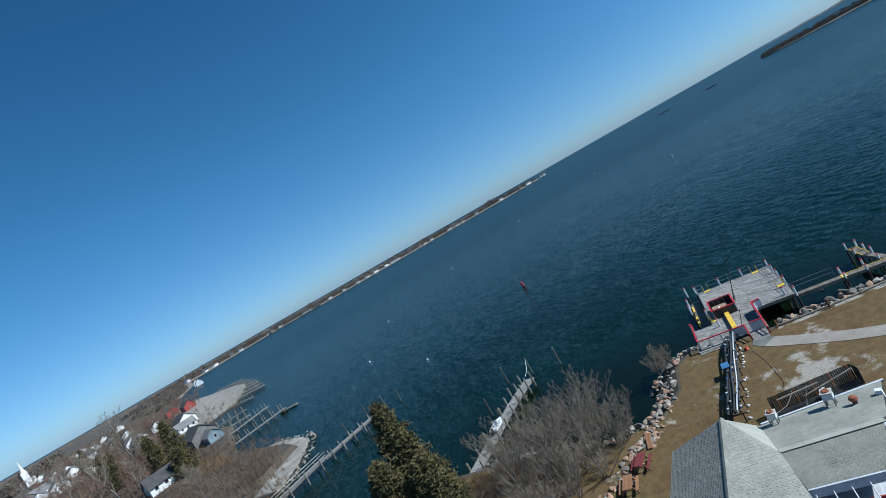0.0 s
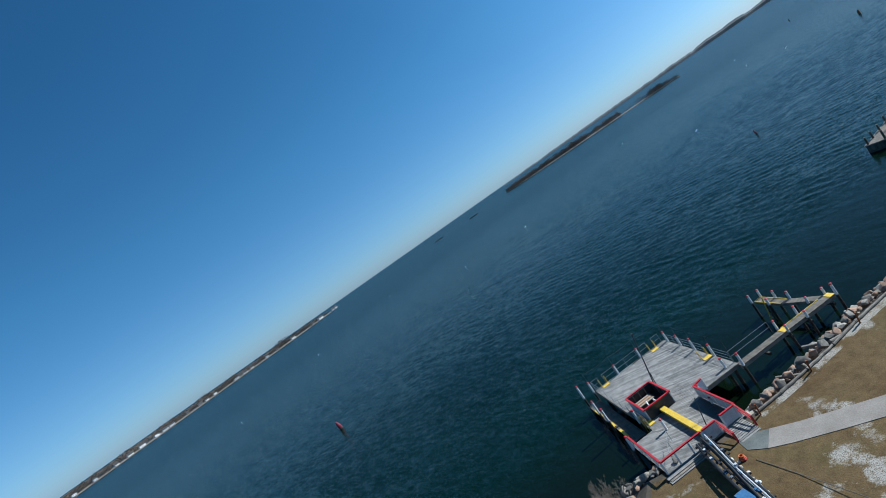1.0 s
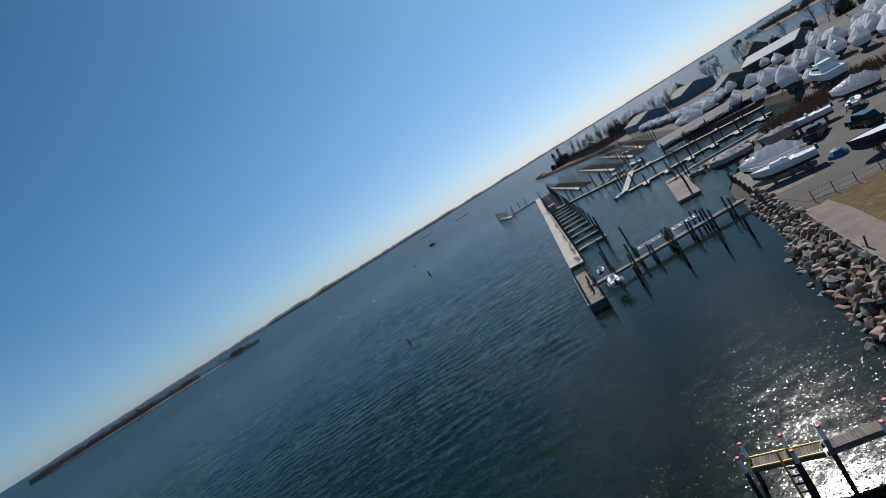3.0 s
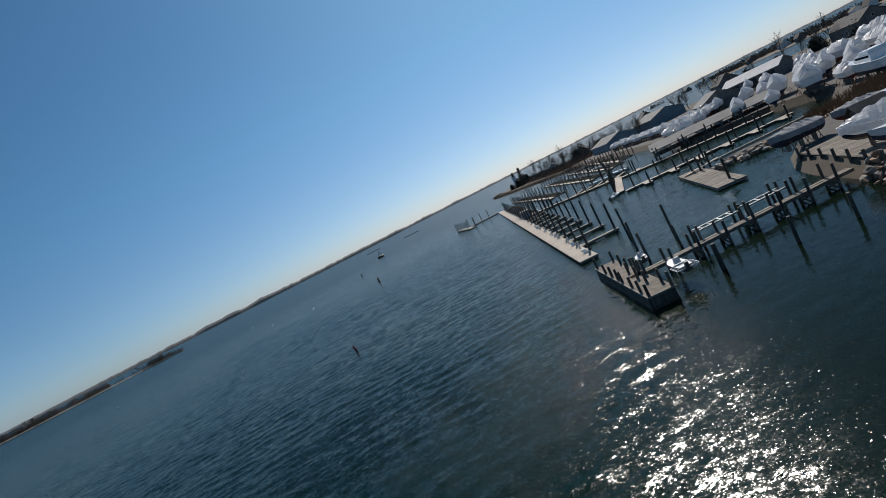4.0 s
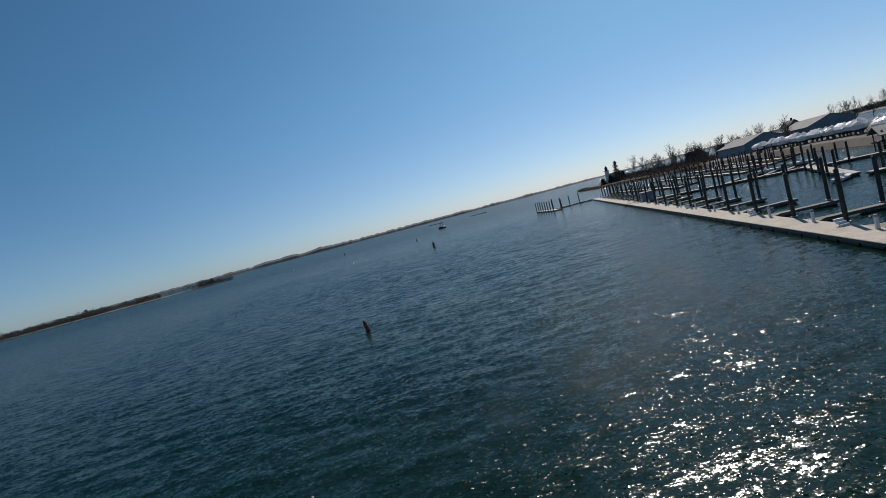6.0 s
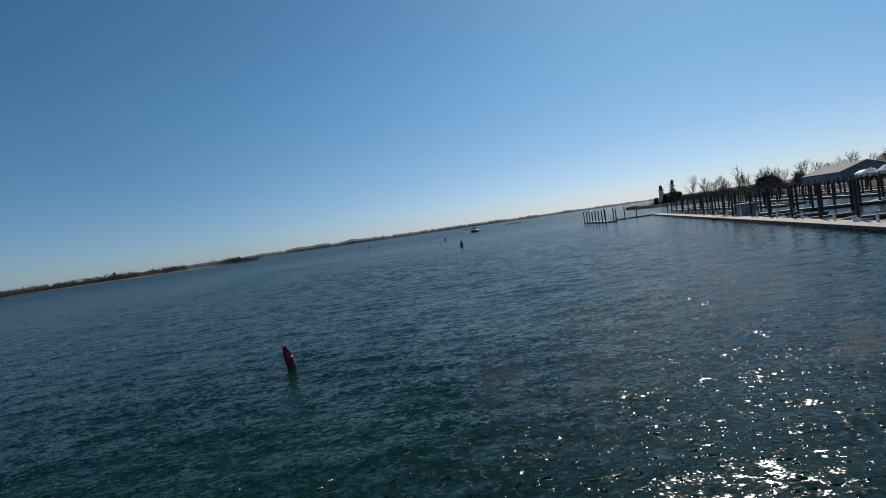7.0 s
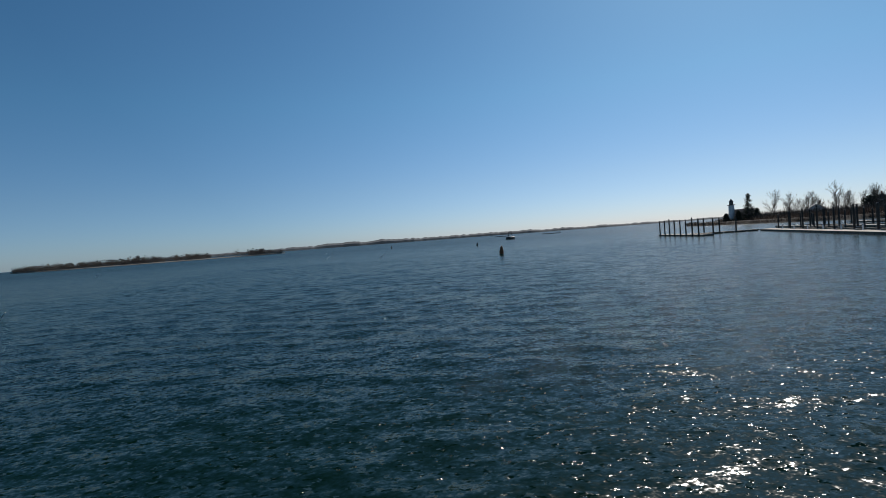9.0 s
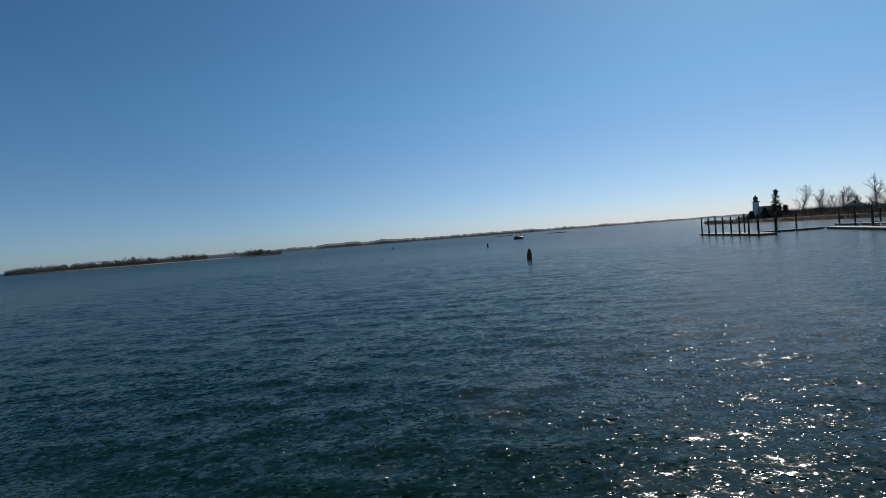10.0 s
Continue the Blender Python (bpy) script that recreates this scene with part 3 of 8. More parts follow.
# concrete path in slabs from the wharf steps across the lawn
slabs = [((17.6, -112.6), (18.7, -113.9)), ((19.8, -112.1), (20.0, -113.9)), ((21.6, -111.7), (21.4, -113.6)), ((23.8, -111.0), (24.1, -112.8)), ((26.2, -110.2), (26.8, -111.9)), ((29.0, -108.9), (29.8, -110.5)), ((33.0, -106.6), (33.9, -108.1)), ((38, -104), (38.6, -105.6)), ((46, -101), (46.5, -102.7))]
pave = thing("concrete_path", "pale concrete path across the brown lawn", "path", kind="structure")
for k, (a, b) in enumerate(zip(slabs, slabs[1:])):
    s = Mesh().poly([a[1], b[1], b[0], a[0]], GROUND - 0.05, GROUND + 0.055)
    part("slab", s, M["concrete_grey"] if k == 0 else M["concrete"], pave, "darker grey landing slab" if k == 0 else "")

# ---- rocks ----
def rock_mesh(seed):
    r = random.Random(seed)
    bm = bmesh.new()
    for _ in range(13):
        d = Vector((r.gauss(0, 1), r.gauss(0, 1), r.gauss(0, 0.8))).normalized()
        k = max(abs(d.x), abs(d.y), abs(d.z))
        d = d * (0.45 + 0.55 * (1 / k - 0.2) * 0.62)
        bm.verts.new((d.x * r.uniform(0.85, 1.1), d.y * r.uniform(0.55, 0.95), d.z * r.uniform(0.55, 0.8)))
    bmesh.ops.convex_hull(bm, input=bm.verts)
    for v in [v for v in bm.verts if not v.link_faces]:
        bm.verts.remove(v)
    bmesh.ops.dissolve_limit(bm, angle_limit=0.2, verts=bm.verts, edges=bm.edges)
    bmesh.ops.bevel(bm, geom=bm.edges[:], offset=0.05, segments=1, affect="EDGES", clamp_overlap=True)
    me = bpy.data.meshes.new("boulder")
    bm.to_mesh(me)
    bm.free()
    return me


ROCKS = [rock_mesh(s) for s in range(14)]
ROCKS_PINK = []
for me in ROCKS:
    me.materials.append(M["rock_grey"])
    c = me.copy()
    c.materials[0] = M["rock_pink"]
    ROCKS_PINK.append(c)


def revetment(name, label, first, last, rows, step, size, pink, limit):
    """Boulders heaped on the slope below the land's edge, larger ones at the top."""
    host = thing(name, label, "rock revetment", kind="structure")
    count = 0
    for i in range(first, last):
        a, b = Vector(COAST[i]), Vector(COAST[i + 1])
        ta, tb = offset(COAST, i, TOE.get(i, 2.0)), offset(COAST, i + 1, TOE.get(i + 1, 2.0))
        n = max(1, int((b - a).length / step + rand(0, 0.99)))
        for k in range(n):
            for j in range(rows):
                s, t = (k + rand(0.1, 0.9)) / n, (j + rand(0.15, 0.85)) / rows
                p = a.lerp(b, s).lerp(ta.lerp(tb, s), t)
                z = GROUND + (-0.6 - GROUND) * t + 0.05 + rand(0, 0.3) + 0.3 * (1 - t)
                r = size * rand(0.55, 1.25) * (0.85 if t > 0.75 else 1.0)
                if z > 0.9:
                    r *= 0.8
                pool = ROCKS_PINK if RND.random() < pink else ROCKS
                ob = new("boulder", RND.choice(pool))
                ob.parent = host
                ob.matrix_basis = pose(p.x, p.y, z, rand(-25, 25), rand(-25, 25), rand(0, 360)) @ Matrix.Diagonal((r, r, r, 1))
                count += 1
    return count

# ---- the wharf: deck, posts, rails, walkway ----
WH = flat(7.9, -97.2, 0, -38.9)      # local x along the outer edge, local y out to sea
DECK = 1.8
wharf = thing("wharf_deck", "weathered grey timber wharf deck on dark piles over the water", "wharf", at=WH)
RECTS = [(-0.5, -4.1, 10.8, 0.0), (-0.7, -8.7, 16.4, -4.1), (11.0, -10.8, 16.4, -8.7)]


def clip(poly, rect):
    x0, y0, x1, y1 = rect
    for axis, lim, keep in ((0, x0, 1), (0, x1, -1), (1, y0, 1), (1, y1, -1)):
        out = []
        for a, b in zip(poly, poly[1:] + poly[:1]):
            da, db = (a[axis] - lim) * keep, (b[axis] - lim) * keep
            if da >= 0:
                out.append(a)
            if da * db < 0:
                k = da / (da - db)
                out.append((a[0] + (b[0] - a[0]) * k, a[1] + (b[1] - a[1]) * k))
        poly = out
        if not poly:
            break
    return poly


def deck_boards(host, rects, angle, width, z, thick, mat, length=5.0):
    d = Vector((math.cos(angle), math.sin(angle)))
    s = Vector((-d.y, d.x))
    for rect in rects:
        corners = [Vector((x, y)) for x in rect[::2] for y in rect[1::2]]
        lo, hi = min(c.dot(s) for c in corners), max(c.dot(s) for c in corners)
        dl, dh = min(c.dot(d) for c in corners), max(c.dot(d) for c in corners)
        k = math.floor(lo / width)
        while k * width < hi:
            a = dl - rand(0, length)
            while a < dh:
                b = a + length * rand(0.9, 1.1)
                q = [d * x + s * y for x, y in ((a + 0.006, k * width + 0.008), (b, k * width + 0.008), (b, (k + 1) * width - 0.008), (a + 0.006, (k + 1) * width - 0.008))]
                p = clip([(v.x, v.y) for v in q], rect)
                if len(p) > 2:
                    dz = rand(-0.006, 0.006)
                    part("deck_board", Mesh().poly(p, z - thick + dz, z + dz), mat, host)
                a = b
            k += 1


# joists and piles under the deck
und = Mesh()
for x0, y0, x1, y1 in RECTS:
    for k in range(int((x1 - x0) / 1.8) + 1):
        x = min(x0 + 0.2 + k * 1.8, x1 - 0.2)
        und.box(x - 0.1, y0 + 0.05, DECK - 0.36, x + 0.1, y1 - 0.05, DECK - 0.055)
part("joists", und, M["timber"], wharf)
fas = Mesh()
for a, b in (((-0.5, 0.04), (10.9, 0.04)), ((-0.6, 0.0), (-0.75, -8.7)), ((10.84, 0.0), (10.84, -4.1)), ((10.8, -4.06), (16.4, -4.06)), ((-0.7, -8.74), (11.0, -8.74))):
    fas.beam((*a, DECK - 0.18), (*b, DECK - 0.18), 0.08, 0.34)
part("fascia", fas, M["timber"], wharf)
for x, y in [(0, -0.3), (3.6, -0.3), (7.2, -0.3), (10.5, -0.3), (10.5, -3.8), (0, -4.3), (-0.4, -8.3), (3.6, -8.3), (7.2, -8.3), (10.6, -8.3), (13.4, -4.4), (11.3, -10.4), (4, -4.2), (7.5, -4.2)]:
    part("pile_shaft", Mesh().tube((x, y, -2), (x, y, DECK - 0.3), 0.16, 0.15, 8), M["pile"], wharf)

post_shaft = Mesh().tube((0, 0, -0.1), (0, 0, 1.02), 0.105, 0.10, 12).data("shaft", M["white"])
post_pile = Mesh().tube((0, 0, -4.2), (0, 0, -0.1), 0.13, 0.105, 10).data("pile", M["pile"])
cap = Mesh()
cap.lathe([(0.118, 1.0), (0.126, 1.02), (0.126, 1.08), (0.08, 1.13), (0.02, 1.14)], 12)
post_cap = cap.data("cap", M["red"])


def red_post(x, y, z=DECK, h=1.0, turn=WH, lean=0.0):
    ob = thing("dock_post", "white painted mooring post with a red cap", "post", "white red-capped posts", turn @ pose(x, y, z, lean, 0, rand(0, 90)))
    ob.scale = (1, 1, h)
    for n, me in (("shaft", post_shaft), ("pile_shaft", post_pile), ("cap", post_cap)):
        part(n, me, None, ob)
    return ob


for x, y, h in [(0.05, 0.12, 1.0), (2.45, 0.12, 1.0), (4.8, 0.12, 1.05), (7.7, 0.12, 1.05), (-0.62, -2.95, 0.95), (-0.68, -5.8, 0.95), (-0.85, -8.95, 1.0), (-1.15, -10.1, 1.25), (3.3, -10.35, 1.15),
                (5.5, -10.4, 1.1), (8.9, -8.85, 1.1), (11.35, -10.95, 1.05), (12.1, -8.1, 0.9), (10.25, -0.75, 0.85), (11.45, -4.0, 0.9), (13.0, -4.25, 0.5), (11.45, 0.1, 1.0)]:
    red_post(x, y, h=h)


def pipe_rail(name, label, runs, r=0.018, rails=(0.5, 1.0), spacing=1.6, at=WH, z=DECK, mat="galv"):
    """Pipe railing along straight runs, with posts."""
    ob = thing(name, label, "railing", "pipe railings", at)
    for a, b in runs:
        a, b = Vector((*a, z)), Vector((*b, z))
        n = max(1, round((b - a).length / spacing))
        for k in range(n + 1):
            p = a.lerp(b, k / n)
            part("rail_post", Mesh().tube(p, p + Vector((0, 0, rails[-1])), r, r, 6), M[mat], ob)
        for h in rails:
            part("rail_bar", Mesh().tube(a + Vector((0, 0, h)), b + Vector((0, 0, h)), r, r, 6), M[mat], ob)
    return ob


pipe_rail("pipe_railing", "galvanised pipe railing along the wharf edge", [((-0.55, -0.25), (-0.55, -1.1)), ((-0.6, -1.8), (-0.65, -7.4)), ((-0.7, -7.9), (-0.75, -8.7))])
pipe_rail("pipe_railing", "galvanised pipe railing along the outer edge", [((0.2, 0.0), (6.8, 0.0)), ((8.0, 0.0), (10.4, 0.0))], rails=(0.35, 0.7, 1.0))
pipe_rail("pipe_railing", "galvanised pipe railing above the lower landing", [((-0.7, -8.7), (10.4, -8.7))])
pipe_rail("pipe_railing", "galvanised railing along the walkway", [((10.35, 0.1), (10.35, 4.2))], spacing=4.0)
pipe_rail("short_pipe_rail", "short white pipe rail on the deck", [((13.6, -8.6), (15.8, -9.8))], spacing=1.2, rails=(0.9,))

# slack wires strung over the outer rail on thin whips
for runs in ([(0.0, 0.2), (2.5, 0.2), (4.9, 0.2), (7.8, 0.2), (10.2, 0.2)], [(0.0, 0.2), (-0.7, -2.9), (-0.75, -5.8), (-0.9, -8.9)]):
    ob = thing("wire_line", "thin dark wire strung between whip poles", "wire", "wires", WH)
    for x, y in runs:
        part("whip", Mesh().tube((x, y, DECK + 0.9), (x + 0.05, y, DECK + 2.1), 0.012, 0.008, 5), M["dark_metal"], ob)
    for (x, y), (p, q) in zip(runs, runs[1:]):
        part("wire", Mesh().path([(x + (p - x) * t, y + (q - y) * t, DECK + 2.05 - 0.5 * t * (1 - t)) for t in (0, 0.25, 0.5, 0.75, 1)], 0.008, 4), M["dark_metal"], ob)

# yellow step pads and ladder heads
for x, y, a in [(0.0, -1.45, 0), (-0.25, -7.6, 0), (7.35, -0.35, 0), (10.0, -8.35, 90)]:
    ob = thing("step_pad", "bright yellow painted step pad at a ladder head", "step", "yellow pads", WH @ flat(x, y, DECK, a))
    part("tread", Mesh().box(-0.28, -0.4, 0.004, 0.28, 0.4, 0.05, taper=0.01), M["yellow"], ob)
    part("handle", Mesh().path([(-0.3, -0.36, 0), (-0.3, -0.36, 0.75), (-0.5, -0.36, 0.75), (-0.5, -0.36, -0.8)], 0.025, 6), M["yellow"], ob)
    part("handle", Mesh().path([(-0.3, 0.36, 0), (-0.3, 0.36, 0.75), (-0.5, 0.36, 0.75), (-0.5, 0.36, -0.8)], 0.025, 6), M["yellow"], ob)

# open box round the pump pit
pit = thing("pump_enclosure", "open grey-panelled box with a red rim round pumps", "enclosure", at=WH)
X0, Y0, X1, Y1 = 6.5, -8.2, 9.8, -5.6
for nm, b in (("wall_panel", (X0, Y0, X1, Y0 + 0.08)), ("wall_panel", (X0, Y1 - 0.08, X1, Y1)), ("wall_panel", (X0, Y0 + 0.08, X0 + 0.08, Y1 - 0.08)), ("wall_panel", (X1 - 0.08, Y0 + 0.08, X1, Y1 - 0.08))):
    part(nm, Mesh().box(b[0], b[1], DECK + 0.004, b[2], b[3], DECK + 0.98), M["panel"], pit)
    part("inner_lining",
         Mesh().box(b[0] + (0.09 if b[0] == X0 and b[3] - b[1] > 1 else 0.1), b[1] + (0.09 if b[1] == Y0 and b[2] - b[0] > 1 else 0.0), DECK + 0.006,
                    b[2] + (0.012 if b[0] == X0 and b[3] - b[1] > 1 else -0.1), b[3] + (0.012 if b[1] == Y0 and b[2] - b[0] > 1 else 0.0), DECK + 0.96), M["black"], pit)
for a, b in (((X0 - 0.04, Y0), (X1 + 0.04, Y0)), ((X0 - 0.04, Y1), (X1 + 0.04, Y1)), ((X0, Y0 + 0.09), (X0, Y1 - 0.09)), ((X1, Y0 + 0.09), (X1, Y1 - 0.09))):
    part("red_rim", Mesh().beam((*a, DECK + 1.03), (*b, DECK + 1.03), 0.17, 0.10), M["red"], pit)
part("pit_floor", Mesh().box(X0 + 0.1, Y0 + 0.1, DECK + 0.004, X1 - 0.1, Y1 - 0.1, DECK + 0.03), M["black"], pit)
for k in range(5):
    part("pallet_board", Mesh().box(6.8 + 0.24 * k, -8.0, DECK + 0.3, 7.0 + 0.24 * k, -6.3, DECK + 0.36, pose(0, 0, 0.02 * k)), M["wood_brown"] if k % 2 else M["deck_pale"], pit)
for k, (x, y) in enumerate([(8.1, -7.2), (8.5, -6.7), (8.8, -7.4)]):
    part("pvc_pipe", Mesh().path([(x, y, DECK + 0.1), (x, y, DECK + 0.62), (x + 0.5, y + 0.15 * (k - 1), DECK + 0.62), (x + 0.5, y + 0.15 * (k - 1), DECK + 0.2)], 0.06, 8), M["white"], pit)
for y in (-6.4, -7.0, -7.6):
    part("stud", Mesh().box(X0 + 0.1, y - 0.04, DECK + 0.1, X0 + 0.16, y + 0.04, DECK + 0.95), M["timber"], pit)

mast = thing("derrick_mast", "dark leaning derrick pole with a short stay", "mast", at=WH)
part("pole", Mesh().tube((6.35, -5.4, DECK), (4.6, -3.9, DECK + 4.6), 0.06, 0.045, 8), M["dark_metal"], mast)
part("stay", Mesh().tube((6.6, -5.3, DECK), (6.2, -5.0, DECK + 1.4), 0.04, 0.04, 6), M["dark_metal"], mast)
part("pulley", Mesh().box(4.5, -4.0, DECK + 4.45, 4.75, -3.85, DECK + 4.62), M["dark_metal"], mast)

trough = thing("yellow_trough_cover", "long bright yellow box cover over the pipe run", "pipe cover", at=WH)
part("cover", Mesh().box(9.85, -7.12, DECK + 0.25, 16.0, -6.62, DECK + 0.42, taper=0.015), M["yellow"], trough)
for x in (10.2, 12.8, 15.6):
    part("leg", Mesh().box(x, -7.08, DECK + 0.004, x + 0.12, -6.66, DECK + 0.25), M["dark_metal"], trough)
part("end_cap", Mesh().box(16.0, -7.15, DECK + 0.2, 16.3, -6.58, DECK + 0.4), M["yellow"], trough)
pole = thing("deck_pole", "thin black pole beside the pipe cover", "pole", at=WH)
part("shaft", Mesh().tube((15.0, -6.3, DECK), (14.2, -5.6, DECK + 1.9), 0.04, 0.03, 8), M["black"], pole)


def red_fence(name, label, runs, panel=True, at=WH, z=DECK):
    """Red-topped fence of pale panels on posts."""
    ob = thing(name, label, "fence", "red railings", at)
    for a, b in runs:
        a, b = Vector((*a, z)), Vector((*b, z))
        n = max(1, round((b - a).length / 1.3))
        for k in range(n):
            p, q = a.lerp(b, k / n), a.lerp(b, (k + 1) / n)
            g = (q - p).normalized() * 0.03
            if panel:
                part("panel", Mesh().beam(p + g + Vector((0, 0, 0.49)), q - g + Vector((0, 0, 0.49)), 0.03, 0.9), M["panel"], ob)
        for k in range(n + 1):
            p = a.lerp(b, k / n)
            part("fence_post", Mesh().box(p.x - 0.05, p.y - 0.05, z, p.x + 0.05, p.y + 0.05, z + 0.96), M["white"], ob)
        part("top_rail", Mesh().beam(a + Vector((0, 0, 1.0)), b + Vector((0, 0, 1.0)), 0.15, 0.09), M["red"], ob)
    return ob


red_fence("red_rail_fence", "white panel fence with a red top rail", [((11.3, -4.15), (11.1, -3.3)), ((11.3, -4.2), (16.2, -4.2)), ((16.2, -4.28), (16.2, -5.5))])
red_fence("red_rail_fence", "white panel fence with a red top rail by the steps", [((16.3, -6.0), (16.3, -7.2))])
ob = red_fence("red_top_railing", "red-topped pipe and mesh railing at the landward edge", [((16.3, -7.3), (16.3, -10.8)), ((11.4, -10.8), (16.22, -10.8))], panel=False)
mesh_m = Mesh()
for k in range(60):
    x = 11.5 + 0.08 * k
    mesh_m.beam((x, -10.78, DECK + 0.05), (x + 0.35 if x < 15.9 else x, -10.78, DECK + 0.9), 0.008, 0.008)
    if k < 42:
        mesh_m.beam((16.28, -7.4 - 0.08 * k, DECK + 0.05), (16.28, -7.7 - 0.075 * k, DECK + 0.9), 0.008, 0.008)
part("wire_mesh", mesh_m, M["galv"], ob)
for a, b in [((17.6, -4.25), (16.2, -4.25)), ((17.8, -6.0), (16.3, -6.0))]:
    h = thing("red_handrail", "red painted sloping handrail beside the steps", "handrail", "red handrails", WH)
    part("bar", Mesh().beam((*a, DECK + 0.55), (*b, DECK + 1.0), 0.12, 0.08), M["red"], h)
    part("bar", Mesh().beam((*a, DECK + 0.2), (*b, DECK + 0.6), 0.08, 0.06), M["red"], h)
    part("leg", Mesh().box(a[0] - 0.06, a[1] - 0.06, GROUND, a[0] + 0.06, a[1] + 0.06, DECK + 0.6), M["red"], h)
mat_dark = thing("mesh_mat", "dark rubber mat panels laid on the boards", "mat", at=WH)
for k in range(5):
    part("mat_panel", Mesh().box(11.5 + 0.92 * k, -5.35, DECK + 0.008, 12.38 + 0.92 * k, -4.3, DECK + 0.02), M["black"], mat_dark)

# landward steps
steps = thing("timber_steps", "broad weathered timber steps from deck to lawn", "steps", at=WH)
for k in range(4):
    part("tread", Mesh().box(16.45 + 0.36 * k, -11.1, DECK - 0.06 - 0.1 * k, 16.8 + 0.36 * k, -8.0, DECK - 0.02 - 0.1 * k), M["deck"], steps)
part("carriage", Mesh().box(16.46, -11.0, 1.3, 17.0, -8.1, DECK - 0.08), M["timber"], steps)
ramp_s = thing("boarded_ramp", "short boarded ramp between red handrails", "ramp", at=WH)
for k in range(9):
    part("ramp_board", Mesh().box(16.45 + 0.19 * k, -5.9, DECK - 0.05 - 0.016 * k, 16.62 + 0.19 * k, -4.35, DECK - 0.01 - 0.016 * k), M["deck"], ramp_s)
part("stringer", Mesh().box(16.5, -5.8, GROUND - 0.1, 18.1, -4.45, DECK - 0.2), M["timber"], ramp_s)

# the lower landing on the west side
low = thing("lower_landing", "low dark timber landing below the wharf", "landing", at=WH)
deck_boards(low, [(-0.9, -10.2, 9.0, -8.95)], 0.0, 0.24, 0.75, 0.06, M["deck_brown"], 3.5)
part("bearer", Mesh().box(-0.8, -10.1, 0.4, 8.9, -9.1, 0.685), M["pile"], low)
for x in (-0.6, 3.2, 6.9):
    part("pile_shaft", Mesh().tube((x, -10.0, -2), (x, -10.0, 0.7), 0.15, 0.15, 8), M["pile"], low)
for x0, x1 in ((0.6, 2.6), (4.4, 5.3), (6.2, 8.0)):
    part("edge_strip", Mesh().box(x0, -10.24, 0.752, x1, -10.02, 0.86), M["yellow"], low, "yellow edge board")

# the narrow walkway out to the dinghy landing
way = thing("narrow_walkway", "narrow plank walkway on paired piles", "walkway", at=WH)
for k in range(66):
    y = 0.06 + k * 0.148
    part("walk_plank", Mesh().box(10.5, y, 1.62 + rand(-0.004, 0.004), 11.27 + rand(-0.02, 0.03), y + 0.138, 1.68), M["deck_brown"], way)
for x in (10.6, 11.18):
    part("stringer", Mesh().box(x - 0.05, 0.0, 1.34, x + 0.05, 9.85, 1.615), M["timber"], way)
part("yellow_edge", Mesh().box(10.43, 4.9, 1.66, 10.49, 9.0, 1.72), M["yellow"], way)
for y in (4.55, 9.4):
    part("yellow_tread", Mesh().box(10.5, y, 1.69, 11.27, y + 0.5, 1.71), M["yellow"], way)
branch = [Vector((10.5, 9.2)), Vector((7.4, 8.25)), Vector((4.3, 8.05))]
land = thing("dinghy_landing", "angled plank landing edged in yellow", "landing", at=WH)
for a, b in zip(branch, branch[1:]):
    d = (b - a).normalized()
    s = Vector((-d.y, d.x))
    n = int((b - a).length / 0.15)
    for k in range(n):
        p = a + d * (k * 0.15)
        q = [p - s * 0.34, p - s * 0.34 + d * 0.138, p + s * 0.34 + d * 0.138, p + s * 0.34]
        part("walk_plank", Mesh().poly([(v.x, v.y) for v in q][::(1 if d.cross(s) > 0 else -1)], 1.62, 1.68 + rand(-0.003, 0.003)), M["deck_brown"], land)
    for e in (-0.38, 0.38) if b is branch[2] else ():
        part("yellow_edge", Mesh().beam((*(a + s * e), 1.69), (*(b + s * e), 1.69), 0.06, 0.07), M["yellow"], land)
    for e in (-0.3, 0.3):
        part("stringer", Mesh().beam((*(a + s * e), 1.5), (*(b + s * e), 1.5), 0.1, 0.22), M["timber"], land)
part("yellow_edge", Mesh().beam((4.3, 7.7, 1.69), (4.3, 8.4, 1.69), 0.06, 0.07), M["yellow"], land)
lad = thing("landing_ladder", "steep boarding ladder with yellow hand rails", "ladder", at=WH)
for x in (5.7, 6.2):
    part("stile", Mesh().beam((x, 7.7, 2.3), (x + 0.1, 7.2, -0.4), 0.06, 0.1), M["yellow"] if x < 6 else M["dark_metal"], lad)
for k in range(5):
    part("rung", Mesh().beam((5.75, 7.6 - 0.09 * k, 1.4 - 0.36 * k), (6.25, 7.6 - 0.09 * k, 1.4 - 0.36 * k), 0.1, 0.05), M["dark_metal"], lad)
for x, y, h in [(10.25, 4.75, 0.75), (11.45, 4.75, 0.55), (10.25, 6.9, 0.7), (11.45, 6.75, 0.55), (11.35, 9.95, 0.9), (10.35, 9.8, 0.55), (9.9, 8.45, 0.5), (7.6, 8.75, 0.65), (6.0, 8.65, 0.65), (6.3, 7.6, 0.55), (4.2, 8.55, 0.7), (4.05, 7.55, 0.7)]:
    red_post(x, y, 1.68, h)
for y in (2.4, 4.75, 6.8, 9.2):
    part("cross_beam", Mesh().box(10.2, y - 0.1, 1.1, 11.6, y + 0.1, 1.335), M["pile"], way)

